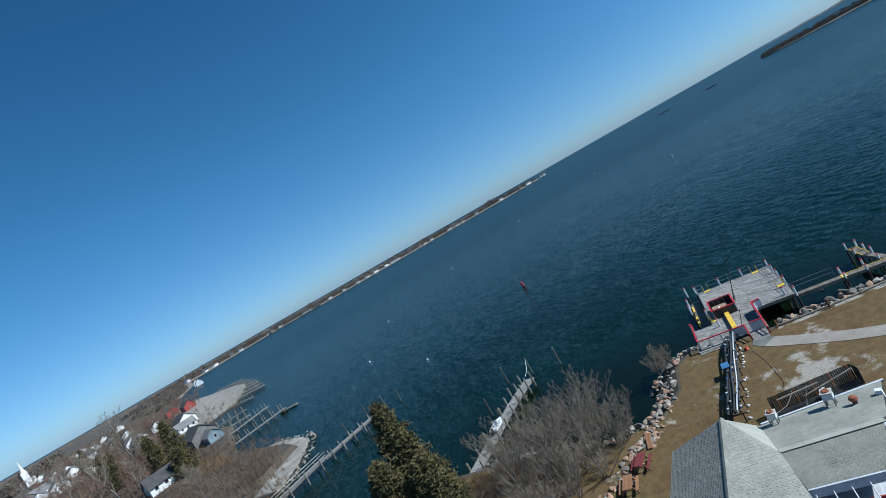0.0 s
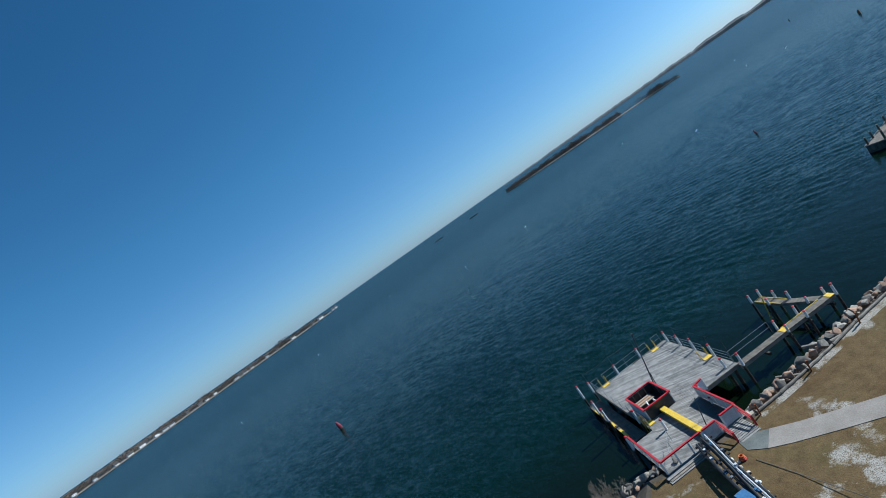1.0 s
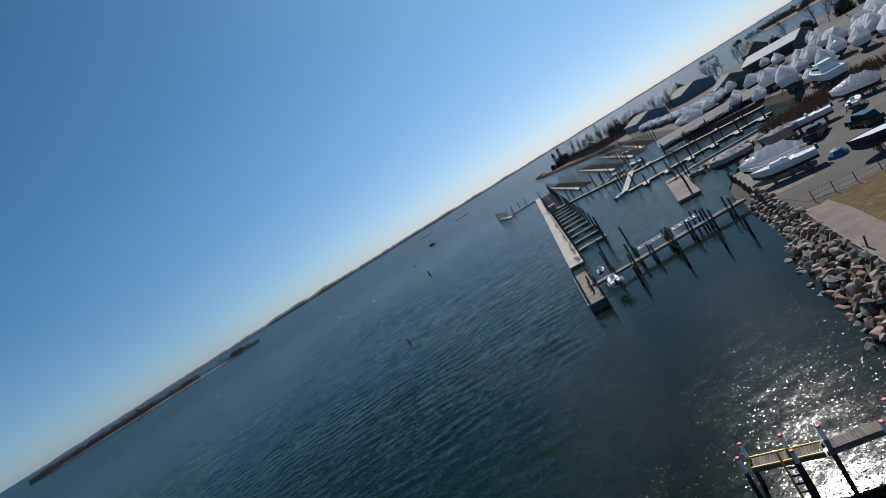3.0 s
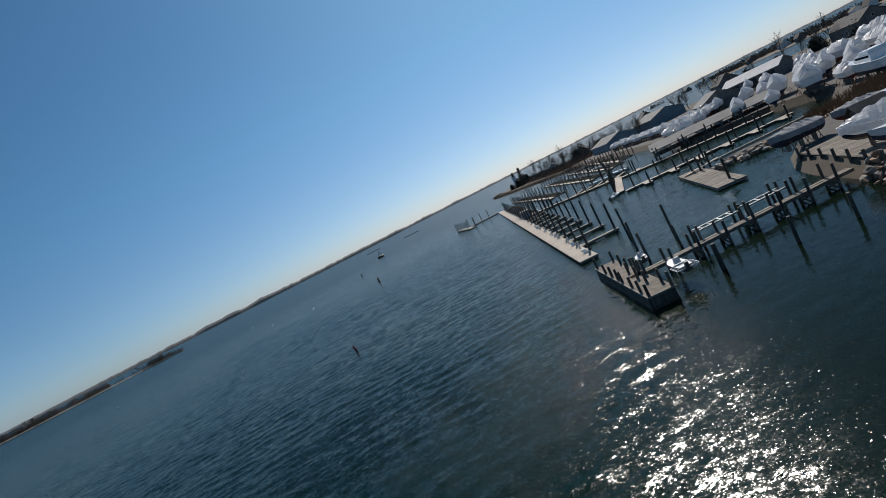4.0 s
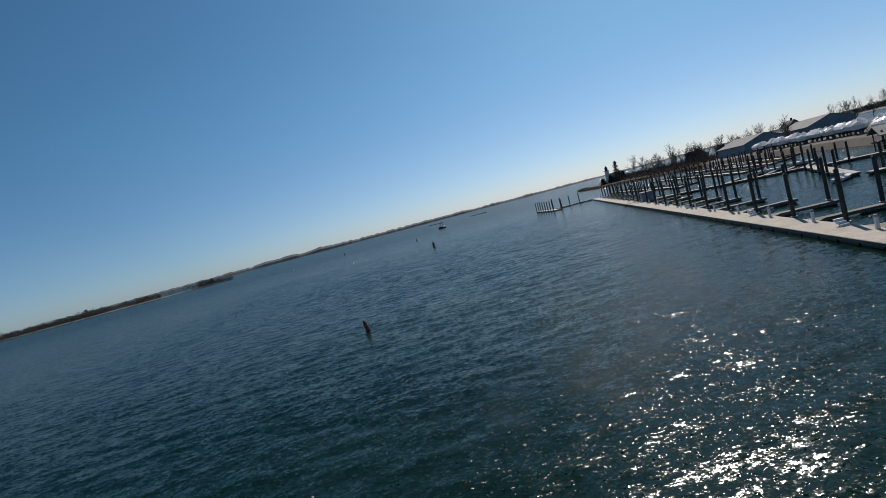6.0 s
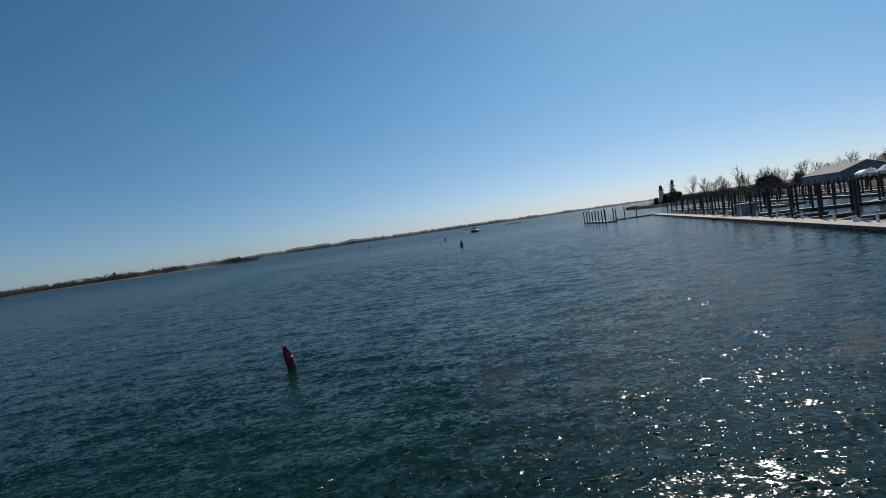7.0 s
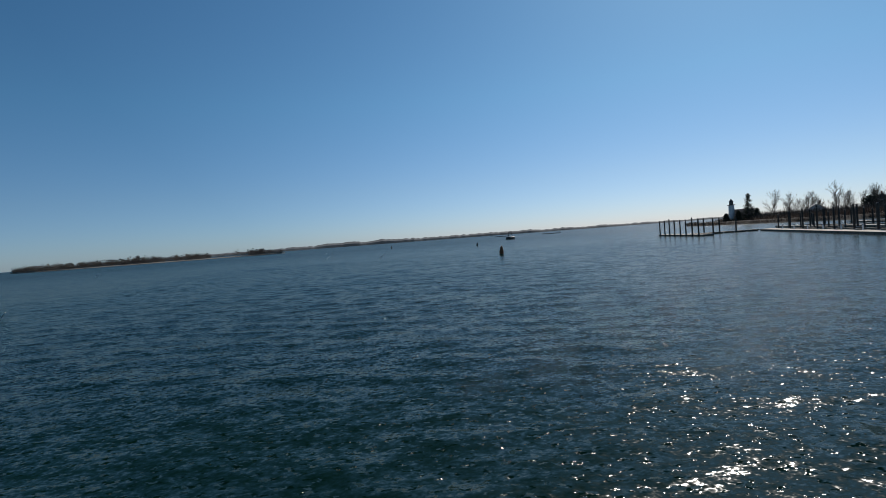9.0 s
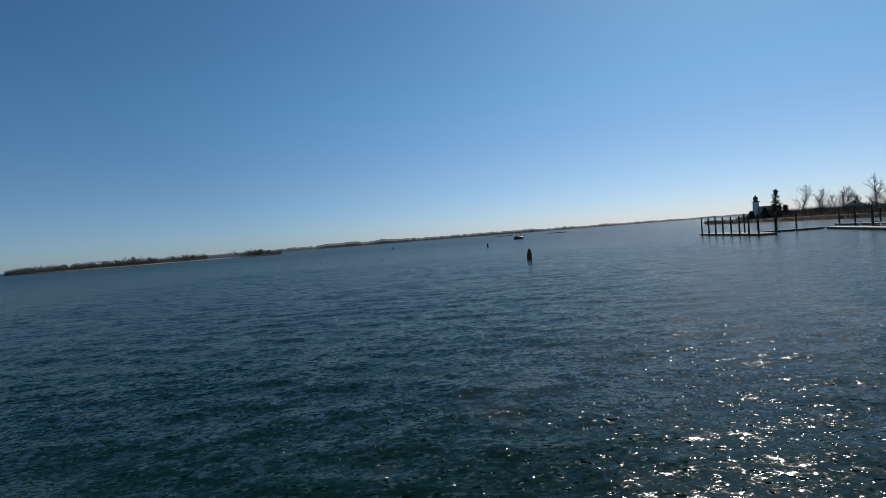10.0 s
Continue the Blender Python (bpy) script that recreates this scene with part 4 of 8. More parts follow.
# ---- the pipe rack across the lawn ----
rack = thing("pipe_rack", "black pipes and hoses on a low rack across the lawn", "pipe rack", at=WH)
R0, R1 = Vector((16.6, -7.6, 2.35)), Vector((31.0, -10.0, 2.5))
for k in range(7):
    p = R0.lerp(R1, k / 6)
    part("trestle", Mesh().box(p.x - 0.05, p.y - 0.55, GROUND, p.x + 0.05, p.y - 0.45, p.z - 0.05).box(p.x - 0.05, p.y + 0.45, GROUND, p.x + 0.05, p.y + 0.55, p.z - 0.05).box(p.x - 0.06, p.y - 0.7, p.z - 0.14, p.x + 0.06, p.y + 0.7, p.z - 0.05), M["dark_metal"], rack)
for e, r, mt, zz in [(-0.5, 0.10, "black", 0.08), (-0.26, 0.08, "black", 0.06), (-0.02, 0.11, "black", 0.09), (0.22, 0.07, "galv", 0.05), (0.44, 0.09, "black", 0.07), (0.0, 0.06, "dark_metal", 0.28), (0.3, 0.05, "panel", 0.24)]:
    pts = [R0.lerp(R1, t) + Vector((0, e + 0.05 * math.sin(9 * t + e * 7), zz + 0.04 * math.sin(14 * t + e * 3))) for t in [k / 14 for k in range(15)]]
    part("pipe", Mesh().path(pts, r, 7), M[mt], rack)
for k in range(40):
    t = rand(0.02, 0.98)
    p = R0.lerp(R1, t) + Vector((0, rand(-0.6, 0.6), 0.2))
    part("hose_coupling" if k % 3 else "valve", Mesh().box(p.x - 0.09, p.y - 0.08, p.z - 0.05, p.x + 0.09, p.y + 0.08, p.z + rand(0.03, 0.14)), M[RND.choice(["panel", "galv", "black", "black", "blue_tarp"])], rack)
part("cover_sheet", Mesh().box(22.4, -9.6, 2.62, 23.5, -8.9, 2.66), M["blue_tarp"], rack, "faded blue plastic sheet")
for k in range(26):
    t = rand(0.15, 1.0)
    p = R0.lerp(R1, t) + Vector((0, rand(0.62, 0.85), 0))
    w = thing("ballast_bag", "pale sandbag lying along the pipe rack", "bag", "bags by the rack", WH @ pose(p.x, p.y, GROUND + 0.02, 0, 0, rand(0, 180)))
    s = rand(0.07, 0.14)
    part("bag", Mesh().lathe([(0.3 * s, 0), (s, 0.12 * s), (1.1 * s, 0.5 * s), (0.7 * s, 0.9 * s), (0.1 * s, s)], 8), M[RND.choice(["white", "shell", "shell", "timber", "panel"])], w, smooth=True)
coil = thing("rope_heap", "heap of orange line and buoys by the steps", "rope", at=WH @ flat(19.3, -6.9, GROUND + 0.02))
for k in range(6):
    part("coil", Mesh().path([(0.25 * math.cos(q) * (1 - 0.08 * k), 0.2 * math.sin(q) * (1 - 0.06 * k), 0.06 + 0.045 * k) for q in [j * math.tau / 10 for j in range(11)]], 0.035, 5), M["orange"] if k % 2 else M["red"], coil)
for p in [(19.8, -7.9), (18.9, -7.4)]:
    b = thing("lobster_float", "small pale float on the ground", "float", "floats", WH @ flat(p[0], p[1], GROUND + 0.03))
    part("float", Mesh().lathe([(0.03, 0), (0.11, 0.05), (0.13, 0.14), (0.09, 0.24), (0.03, 0.28)], 10), M["white"], b, smooth=True)

# logs and iron stakes along the top of the rocks
edge = [Vector(COAST[i]) for i in range(27, 38)]
for k, (a, b) in enumerate(zip(edge, edge[1:])):
    d = (b - a).normalized()
    s = Vector((d.y, -d.x)) * 0.25
    lg = thing("edge_log", "weathered driftwood log edging the shell strip", "log", "edging logs")
    m = Mesh()
    n = 5
    for j in range(n):
        p, q = a.lerp(b, j / n), a.lerp(b, (j + 1) / n)
        m.tube((p.x + s.x + 0.04 * math.sin(3 * j + k), p.y + s.y, GROUND + 0.13), (q.x + s.x + 0.04 * math.sin(3 * j + 3 + k), q.y + s.y, GROUND + 0.13), 0.12 - 0.006 * j, 0.114 - 0.006 * j, 8)
    part("trunk", m, M["timber"], lg)
    if k % 2 == 0:
        st = thing("iron_stake", "rust-red iron stake at the rock edge", "stake", "stakes", flat(a.x + s.x * 2.2, a.y + s.y * 2.2, GROUND))
        part("rod", Mesh().box(-0.05, -0.05, -0.1, 0.05, 0.05, 0.95, pose(0, 0, 0, 6, 4, 20)), M["rust"], st)
for x, y, a, L in [(22.2, -103.6, 20, 2.2), (23.4, -103.2, 60, 1.6), (31.2, -88.4, 40, 3.0), (20.6, -106.9, 15, 1.8), (27.6, -96.8, 45, 1.9)]:
    d = thing("driftwood_log", "loose grey driftwood log on the boulders", "log", "driftwood", pose(x, y, 1.75, 0, 12, a))
    part("trunk", Mesh().tube((-L / 2, 0, 0), (L / 2, 0, 0), 0.13, 0.1, 8), M["timber"], d)

# ---- the marina: floating docks, piles, pier ----
LD = flat(32.5, -33.1, 0, -18.16)     # long dock, local y along it, fingers to +x
FLOAT = 0.45


def floating_dock(name, label, at, length, width, mat="deck_pale", board=0.0, group="floating docks"):
    ob = thing(name, label, "dock", group, at)
    n = max(1, round(length / 6.0))
    for k in range(n):
        y0, y1 = length * k / n + 0.01, length * (k + 1) / n - 0.01
        part("deck_panel", Mesh().box(0, y0, FLOAT - 0.07, width, y1, FLOAT), M[mat], ob)
    part("frame", Mesh().box(0.02, 0.0, FLOAT - 0.26, width - 0.02, length, FLOAT - 0.075), M["timber"], ob)
    part("rub_rail", Mesh().box(-0.05, 0, FLOAT - 0.2, 0.0, length, FLOAT - 0.02).box(width, 0, FLOAT - 0.2, width + 0.05, length, FLOAT - 0.02), M["deck_brown"], ob)
    fl = Mesh()
    for k in range(max(2, int(length / 2.5))):
        y = length * (k + 0.5) / max(2, int(length / 2.5))
        fl.box(0.12, y - 1.12, -0.2, width - 0.12, y + 1.12, FLOAT - 0.265)
    part("float_row", fl, M["black"], ob)
    return ob


pile_tall = Mesh().tube((0, 0, -2.5), (0, 0, 4.55), 0.19, 0.165, 10).data("shaft", M["pile"])
pile_cap = Mesh().lathe([(0.18, 4.5), (0.185, 4.56), (0.02, 4.72)], 10).data("cap", M["black"])
pile_hoop = Mesh().lathe([(0.22, FLOAT + 0.02), (0.27, FLOAT + 0.02), (0.27, FLOAT + 0.1), (0.22, FLOAT + 0.1)], 10).data("hoop", M["galv"])
pile_mid = Mesh().tube((0, 0, -2.5), (0, 0, 2.35), 0.15, 0.125, 9).data("shaft", M["pile_grey"])


def piling(x, y, at=None, h=1.0, hoop=True, lean=0.0):
    m = (at or Matrix()) @ pose(x, y, 0, lean * rand(-1, 1), lean * rand(-1, 1), rand(0, 90))
    ob = thing("mooring_pile", "tall dark round pile holding the floating dock", "pile", "dock piles", m)
    ob.scale = (1, 1, h)
    part("shaft", pile_tall, None, ob)
    part("cap", pile_cap, None, ob)
    if hoop:
        part("hoop", pile_hoop, None, ob)
    return ob


def timber_pile(x, y, top, at=None, r=1.0, lean=1.5):
    ob = thing("timber_pile", "weathered timber pile standing in the water", "pile", "timber piles", (at or Matrix()) @ pose(x, y, 0, rand(-lean, lean), rand(-lean, lean), rand(0, 180)))
    ob.scale = (r, r, top / 2.35)
    part("shaft", pile_mid, None, ob)
    return ob


floating_dock("long_floating_dock", "long pale floating dock lined with piles", LD, 184, 2.5)
finger = thing("finger_dock", "narrow floating finger dock between slips", "dock", "finger docks", LD @ flat(2.55, 10.0))
part("deck_panel", Mesh().box(0, 0, FLOAT - 0.12, 6.1, 0.95, FLOAT - 0.02), M["deck_brown"], finger)
part("frame", Mesh().box(0.02, 0.02, FLOAT - 0.3, 6.08, 0.93, FLOAT - 0.125), M["timber"], finger)
part("gusset", Mesh().poly([(0, -0.75), (0.8, 0.0), (0, 0.0)], FLOAT - 0.14, FLOAT - 0.03).poly([(0, 0.95), (0.8, 0.95), (0, 1.7)], FLOAT - 0.14, FLOAT - 0.03), M["deck_brown"], finger)
part("float", Mesh().box(0.3, 0.1, -0.2, 2.2, 0.85, FLOAT - 0.305), M["black"], finger)
part("float", Mesh().box(3.8, 0.1, -0.2, 5.9, 0.85, FLOAT - 0.305), M["black"], finger)
pedestal = thing("power_pedestal", "small white power pedestal on the dock", "pedestal", "power pedestals", LD @ flat(2.15, 9.2, FLOAT))
part("post", Mesh().box(-0.1, -0.1, 0, 0.1, 0.1, 0.85, taper=0.01), M["hull_white"], pedestal)
part("hood", Mesh().box(-0.14, -0.14, 0.85, 0.14, 0.14, 1.0, taper=0.04), M["canvas_grey"], pedestal)
STEP = 8.2
for k in range(22):
    y = 10.0 + STEP * k
    if y > 182:
        break
    if k:
        copy_thing(finger, LD @ flat(2.55, y))
        copy_thing(pedestal, LD @ flat(2.15, y - 0.8, FLOAT))
    if k != 10:
        piling(8.3, y + 1.15, LD, rand(0.95, 1.04))
    piling(2.75, y - 4.3, LD, rand(0.96, 1.05))
for x, y, t in [(1.9, 3.4, 20), (2.0, 12.6, 5), (2.0, 29, 0), (1.9, 53, 8)]:
    b = thing("dock_steps", "small pale boarding steps on the dock", "steps", "boarding steps", LD @ flat(x, y, FLOAT, t))
    for k in range(3):
        part("tread", Mesh().box(-0.3, 0.28 * k, 0.18 * k, 0.3, 0.28 * (k + 1), 0.18 * (k + 1)), M["hull_white"], b)
hut = thing("dock_hut", "grey box-shaped pump-out hut on the dock", "hut", at=LD @ flat(2.7, 92.5, FLOAT))
part("wall", Mesh().box(0, 0, 0, 2.6, 4.2, 1.9), M["canvas_grey"], hut)
part("roof", Mesh().box(-0.1, -0.1, 1.9, 2.7, 4.3, 2.02, taper=0.05), M["roof_grey"], hut)
part("door", Mesh().box(-0.03, 1.3, 0.05, 0.0, 2.2, 1.8), M["canvas_grey"], hut)
part("base", Mesh().box(-0.2, -0.2, -0.28, 2.9, 4.5, 0.0), M["deck_pale"], hut)
part("window", Mesh().box(-0.02, 2.8, 0.9, 0.0, 3.5, 1.5), M["glass"], hut)

# the arm at the far end with a small float
floating_dock("outer_arm_dock", "thin floating dock arm beyond the long dock", flat(90.2, 142.6, 0, 78), 16.5, 1.4)
floating_dock("outer_float", "small floating landing with a cluster of piles", flat(70.6, 133.0, 0, -4), 30, 2.8)
for x, y in [(70.3, 133.6), (70.6, 137.4), (70.8, 141.2), (71.1, 145), (71.3, 148.8), (71.6, 152.6), (71.9, 156.4), (72.2, 160.4), (74.0, 134), (74.9, 146.4), (78.3, 147.0), (82.0, 146.2), (85.8, 145.2)]:
    piling(x, y, None, rand(0.9, 1.02))

# the link dock to the inner basins and its slips
def between(a, b):
    """The frame of a dock from a to b, and its length."""
    d = Vector(b) - Vector(a)
    return flat(a[0], a[1], 0, math.degrees(math.atan2(-d.x, d.y))), d.length


LK, LKL = between((64.0, 62.0), (85.5, 30.5))
floating_dock("link_dock", "long narrow floating dock crossing the basin", LK, LKL, 1.5)
for k in range(6):
    piling(1.9, 4 + 6.0 * k, LK, rand(0.9, 1.0))
    piling(-0.4, 7 + 5.6 * k, LK, rand(0.85, 1.0))
for k in range(5):
    f = thing("finger_dock", "dark floating finger dock beside the link dock", "dock", "link fingers", LK @ flat(0.0, LKL - 16 + 3.4 * k))
    part("deck_panel", Mesh().box(-7.5, 0, FLOAT - 0.12, -0.06, 1.1, FLOAT - 0.01), M["deck_brown"], f)
    part("float", Mesh().box(-7.0, 0.1, -0.2, -0.5, 1.0, FLOAT - 0.125), M["black"], f)
    piling(-7.9, 0.5 + LKL - 16 + 3.4 * k, LK, rand(0.85, 1.0))
CK, CKL = between((85.0, 30.0), (67.3, 4.4))
floating_dock("cross_dock", "pale floating dock joining the two basin docks", CK, CKL, 1.7)
for k in range(5):
    piling(2.0, 3 + 6.4 * k, CK, rand(0.85, 1.0))
DB = flat(66.8, 3.2, 0, -116.8)
floating_dock("inner_dock", "pale floating dock in the inner basin", DB, 34, 1.5)
for k in range(6):
    f = thing("dock_finger_pad", "short wide dock finger in the basin", "dock", "short fingers", DB @ flat(1.5 if k % 2 else 1.5, 3.5 + 5.4 * k))
    part("deck_panel", Mesh().box(0, 0, FLOAT - 0.12, 3.4, 1.6, FLOAT - 0.01), M["deck_pale"], f)
    part("float", Mesh().box(0.2, 0.1, -0.2, 3.2, 1.5, FLOAT - 0.13), M["black"], f)
    piling(-0.3, 2.0 + 5.4 * k, DB, rand(0.75, 0.95))
    piling(5.1, 4.4 + 5.4 * k, DB, rand(0.6, 0.85))
DC, DCL = between((83.5, 28.5), (107.5, 0.5))
floating_dock("inner_dock", "long pale floating dock before the boat shed", DC, DCL, 1.6)
for k in range(5):
    f = thing("dock_finger_pad", "short dock finger on the long inner dock", "dock", "short fingers", DC @ flat(-3.2, 4 + 6.6 * k))
    part("deck_panel", Mesh().box(0, 0, FLOAT - 0.12, 3.2, 1.3, FLOAT - 0.01), M["deck_pale"], f)
    part("float", Mesh().box(0.2, 0.1, -0.2, 3.0, 1.2, FLOAT - 0.13), M["black"], f)
    piling(1.9, 5 + 6.6 * k, DC, rand(0.75, 0.95))
    piling(-3.5, 3 + 6.6 * k, DC, rand(0.65, 0.9))

# slips of the farther basin, towards the point
for r, (x, y, ln) in enumerate([(84, 72, 92), (95, 62, 98), (106, 66, 92), (117, 76, 80)]):
    D = flat(x, y, 0, -14 - 3 * r)
    floating_dock("outer_basin_dock", "floating dock with slips near the point", D, ln, 1.4, group="basin docks")
    for k in range(int(ln / 7.5)):
        f = thing("finger_dock", "thin floating finger dock near the point", "dock", "basin fingers", D @ flat(1.45, 3 + 7.5 * k))
        part("deck_panel", Mesh().box(0, 0, FLOAT - 0.12, 5.5, 0.8, FLOAT - 0.02), M["deck_brown"], f)
        part("float", Mesh().box(0.4, 0.1, -0.2, 5.0, 0.7, FLOAT - 0.125), M["black"], f)
        piling(7.1, 3.4 + 7.5 * k, D, rand(0.75, 0.95))
        piling(-0.25, 6.2 + 7.5 * k, D, rand(0.75, 0.95))

# raft of planks at the basin mouth
raft = thing("work_raft", "flat weathered plank work raft moored to piles", "raft", at=flat(55.2, -36.8, 0, -30.0))
for k in range(30):
    part("plank", Mesh().box(-1.8, 0.02 + 0.84 * k, 0.42, 2.0, 0.82 + 0.84 * k, 0.52 + rand(-0.012, 0.012)), M["deck_brown"], raft)
part("frame", Mesh().box(-1.8, 0, 0.1, 2.0, 25.2, 0.415), M["timber"], raft)
part("float", Mesh().box(-1.5, 0.4, -0.3, 1.7, 24.8, 0.095), M["black"], raft)
for k in range(14):
    part("rail_picket", Mesh().box(1.92, 7 + 0.5 * k, 0.53, 1.97, 7.05 + 0.5 * k, 1.5), M["dark_metal"], raft)
part("top_rail", Mesh().beam((1.94, 6.9, 1.52), (1.94, 13.6, 1.52), 0.06, 0.06), M["dark_metal"], raft)
gang = thing("gangway", "sloping pale gangway from shore to the raft", "gangway", at=flat(64.6, -17.6, 0, -112))
part("ramp", Mesh().beam((0, 0, 0.62), (0, 6.2, 1.15), 0.9, 0.12), M["deck_pale"], gang)
for x in (-0.45, 0.45):
    part("hand_rail", Mesh().tube((x, 0, 1.5), (x, 6.2, 2.05), 0.025, 0.025, 6), M["dark_metal"], gang)
    for y in (0.3, 3.1, 5.9):
        part("rail_post", Mesh().tube((x, y, 0.6 + 0.085 * y), (x, y, 1.5 + 0.088 * y), 0.025, 0.025, 6), M["dark_metal"], gang)
for x, y, h in [(57.4, -34.5, 3.6), (66.5, -19.6, 3.2), (67.8, -20.4, 3.4), (68.3, -18.4, 3.1), (66.9, -17.2, 3.3)]:
    piling(x, y, None, h / 4.6, hoop=False, lean=3)

# ---- the timber pier ----
TD = flat(24.5, -57.8, 0, -17.6)
TZ = 1.1
head = thing("pier_head", "weathered timber pier head with a plank skirt", "pier", at=TD)
for k in range(86):
    y = 0.19 * k
    part("deck_board", Mesh().box(0.0, y + 0.006, TZ - 0.06 + rand(-0.006, 0.006), 2.25, y + 0.184, TZ), M["deck_brown"], head)
for k in range(88):
    y = 0.185 * k
    part("skirt_board", Mesh().box(-0.09, y + 0.005, 0.02 + rand(-0.05, 0.03), -0.03, y + 0.178, TZ - 0.07), M["pile_grey"], head)
for k in range(11):
    part("skirt_board", Mesh().box(0.02 + 0.195 * k, -0.09, 0.02 + rand(-0.05, 0.03), 0.2 + 0.195 * k, -0.03, TZ - 0.07), M["pile_grey"], head)
part("wet_band", Mesh().box(-0.11, 0.0, -0.3, -0.02, 16.3, 0.26).box(0.0, -0.11, -0.3, 2.2, -0.02, 0.26), M["rock_wet"], head, "dark wet weed band at the waterline")
part("cap_beam", Mesh().box(-0.14, -0.14, TZ - 0.07, 2.35, -0.02, TZ + 0.06).box(-0.14, -0.02, TZ - 0.07, -0.02, 16.4, TZ + 0.06), M["timber"], head)
for k in range(6):
    part("bearer", Mesh().box(0.05, 0.4 + 3.0 * k, TZ - 0.36, 2.2, 0.65 + 3.0 * k, TZ - 0.07), M["pile"], head)
for x, y, h in [(0.16, 0.3, 2.5), (0.16, 2.2, 2.5), (0.16, 4.6, 2.4), (0.16, 7.2, 2.5), (0.16, 8.7, 2.5), (0.16, 10.6, 2.5), (0.16, 12.7, 2.45), (0.16, 16.2, 2.6), (2.1, 0.2, 2.7), (2.1, 2.4, 2.6), (2.12, 7.5, 2.7), (2.1, 9.6, 2.6), (2.1, 11.4, 2.4), (2.1, 13.6, 2.5), (2.1, 16.3, 2.6), (1.4, 4.2, 2.5), (1.5, 9.3, 2.5), (1.3, 6.2, 2.6)]:
    timber_pile(x, y, h - 0.35, TD)
PA, PB = Vector((27.6, -51.2)), Vector((49.4, -56.6))
pd = (PB - PA).normalized()
pt = math.degrees(math.atan2(-pd.x, pd.y))
PR = flat(PA.x, PA.y, 0, pt)
plen = (PB - PA).length
pier = thing("timber_pier", "narrow weathered plank pier on braced piles", "pier", at=PR)
for k in range(int(plen / 0.2)):
    y = 0.2 * k
    part("deck_board", Mesh().box(-0.48 + rand(-0.04, 0.04), y + 0.006, TZ - 0.05 + rand(-0.01, 0.01), 0.48 + rand(-0.04, 0.04), y + 0.19, TZ), M["deck_brown"], pier)
for x in (-0.36, 0.36):
    part("stringer", Mesh().box(x - 0.07, 0, TZ - 0.32, x + 0.07, plen, TZ - 0.062), M["timber"], pier)
for k in range(8):
    y = 1.2 + 2.75 * k
    part("cross_beam", Mesh().box(-0.95, y - 0.09, TZ - 0.56, 0.95, y + 0.09, TZ - 0.325), M["timber"], pier)
    part("brace", Mesh().beam((-0.75, y + 0.12, 0.1), (0.75, y + 0.12, TZ - 0.4), 0.06, 0.16), M["timber"], pier)
    part("brace", Mesh().beam((0.75, y - 0.12, 0.1), (-0.75, y - 0.12, TZ - 0.4), 0.06, 0.16), M["timber"], pier)
    timber_pile(-0.8, y, rand(2.2, 2.7), PR)
    timber_pile(0.8, y, rand(2.2, 2.8), PR)
    if k % 2 == 0:
        part("loose_plank", Mesh().box(-0.35, y, TZ + 0.004, -0.1, y + 2.4, TZ + 0.05, pose(0, 0, 0, 0, 0, 0)), M["deck_pale"], pier)
for x, y, h, r in [(31.5, -58.2, 2.3, 1.5), (36.0, -61.4, 2.2, 1.1), (39.8, -63.4, 2.1, 1.1), (33.5, -46.0, 3.2, 1.1), (36.6, -47.5, 2.5, 1.0), (35.5, -41.5, 3.9, 1.1), (38.6, -44.5, 4.3, 1.1), (40.3, -33.4, 4.4, 1.1), (44.5, -52.5, 2.6, 1.0), (42.4, -64.6, 2.3, 1.2)]:
    timber_pile(x, y, h, None, r)


def boat_lift(x, y, turn):
    ob = thing("boat_lift", "aluminium rail frame on timber piles beside the pier", "boat lift", "boat lifts", flat(x, y, 0, turn))
    for px, py in ((-0.75, -2.2), (0.75, -2.2), (-0.75, 2.2), (0.75, 2.2)):
        part("pile_shaft", Mesh().tube((px, py, -2), (px, py, 2.45), 0.15, 0.13, 8), M["pile_grey"], ob)
    for px in (-0.55, 0.55):
        part("long_rail", Mesh().box(px - 0.06, -2.2, 1.7, px + 0.06, 2.2, 1.84), M["galv"], ob)
    for py in (-1.5, -0.5, 0.5, 1.5):
        part("rung", Mesh().box(-0.49, py - 0.05, 1.72, 0.49, py + 0.05, 1.82), M["galv"], ob)
    return ob


for d in (10.2, 15.2):
    c = PR @ Vector((-2.0, d, 0))
    boat_lift(c.x, c.y, pt)

# ---- boats ----
def hull(length, beam, depth, sheer=0.25, n=14, full=0.55):
    """Sections of a hull, bow to +y, keel at z = 0: lists of points from keel to sheer, starboard side."""
    rows = []
    for k in range(n + 1):
        t = k / n
        w = beam / 2 * (1 - max(0.0, (t - full) / (1 - full)) ** 2.2) * (0.86 + 0.14 * min(1, t / 0.3))
        top = depth * (1 + sheer * t * t)
        keel = depth * 0.55 * max(0.0, (t - 0.72) / 0.28) ** 2.2
        chine = keel + (top - keel) * 0.42
        y = length * t
        rows.append([(0.0, y, keel), (w * 0.55, y, keel + (chine - keel) * 0.45), (w * 0.86, y, chine), (w * 0.97, y + 0.03 * length * max(0, t - 0.6), (chine + top) / 2), (w, y + 0.07 * length * max(0, t - 0.6), top)])
    return rows


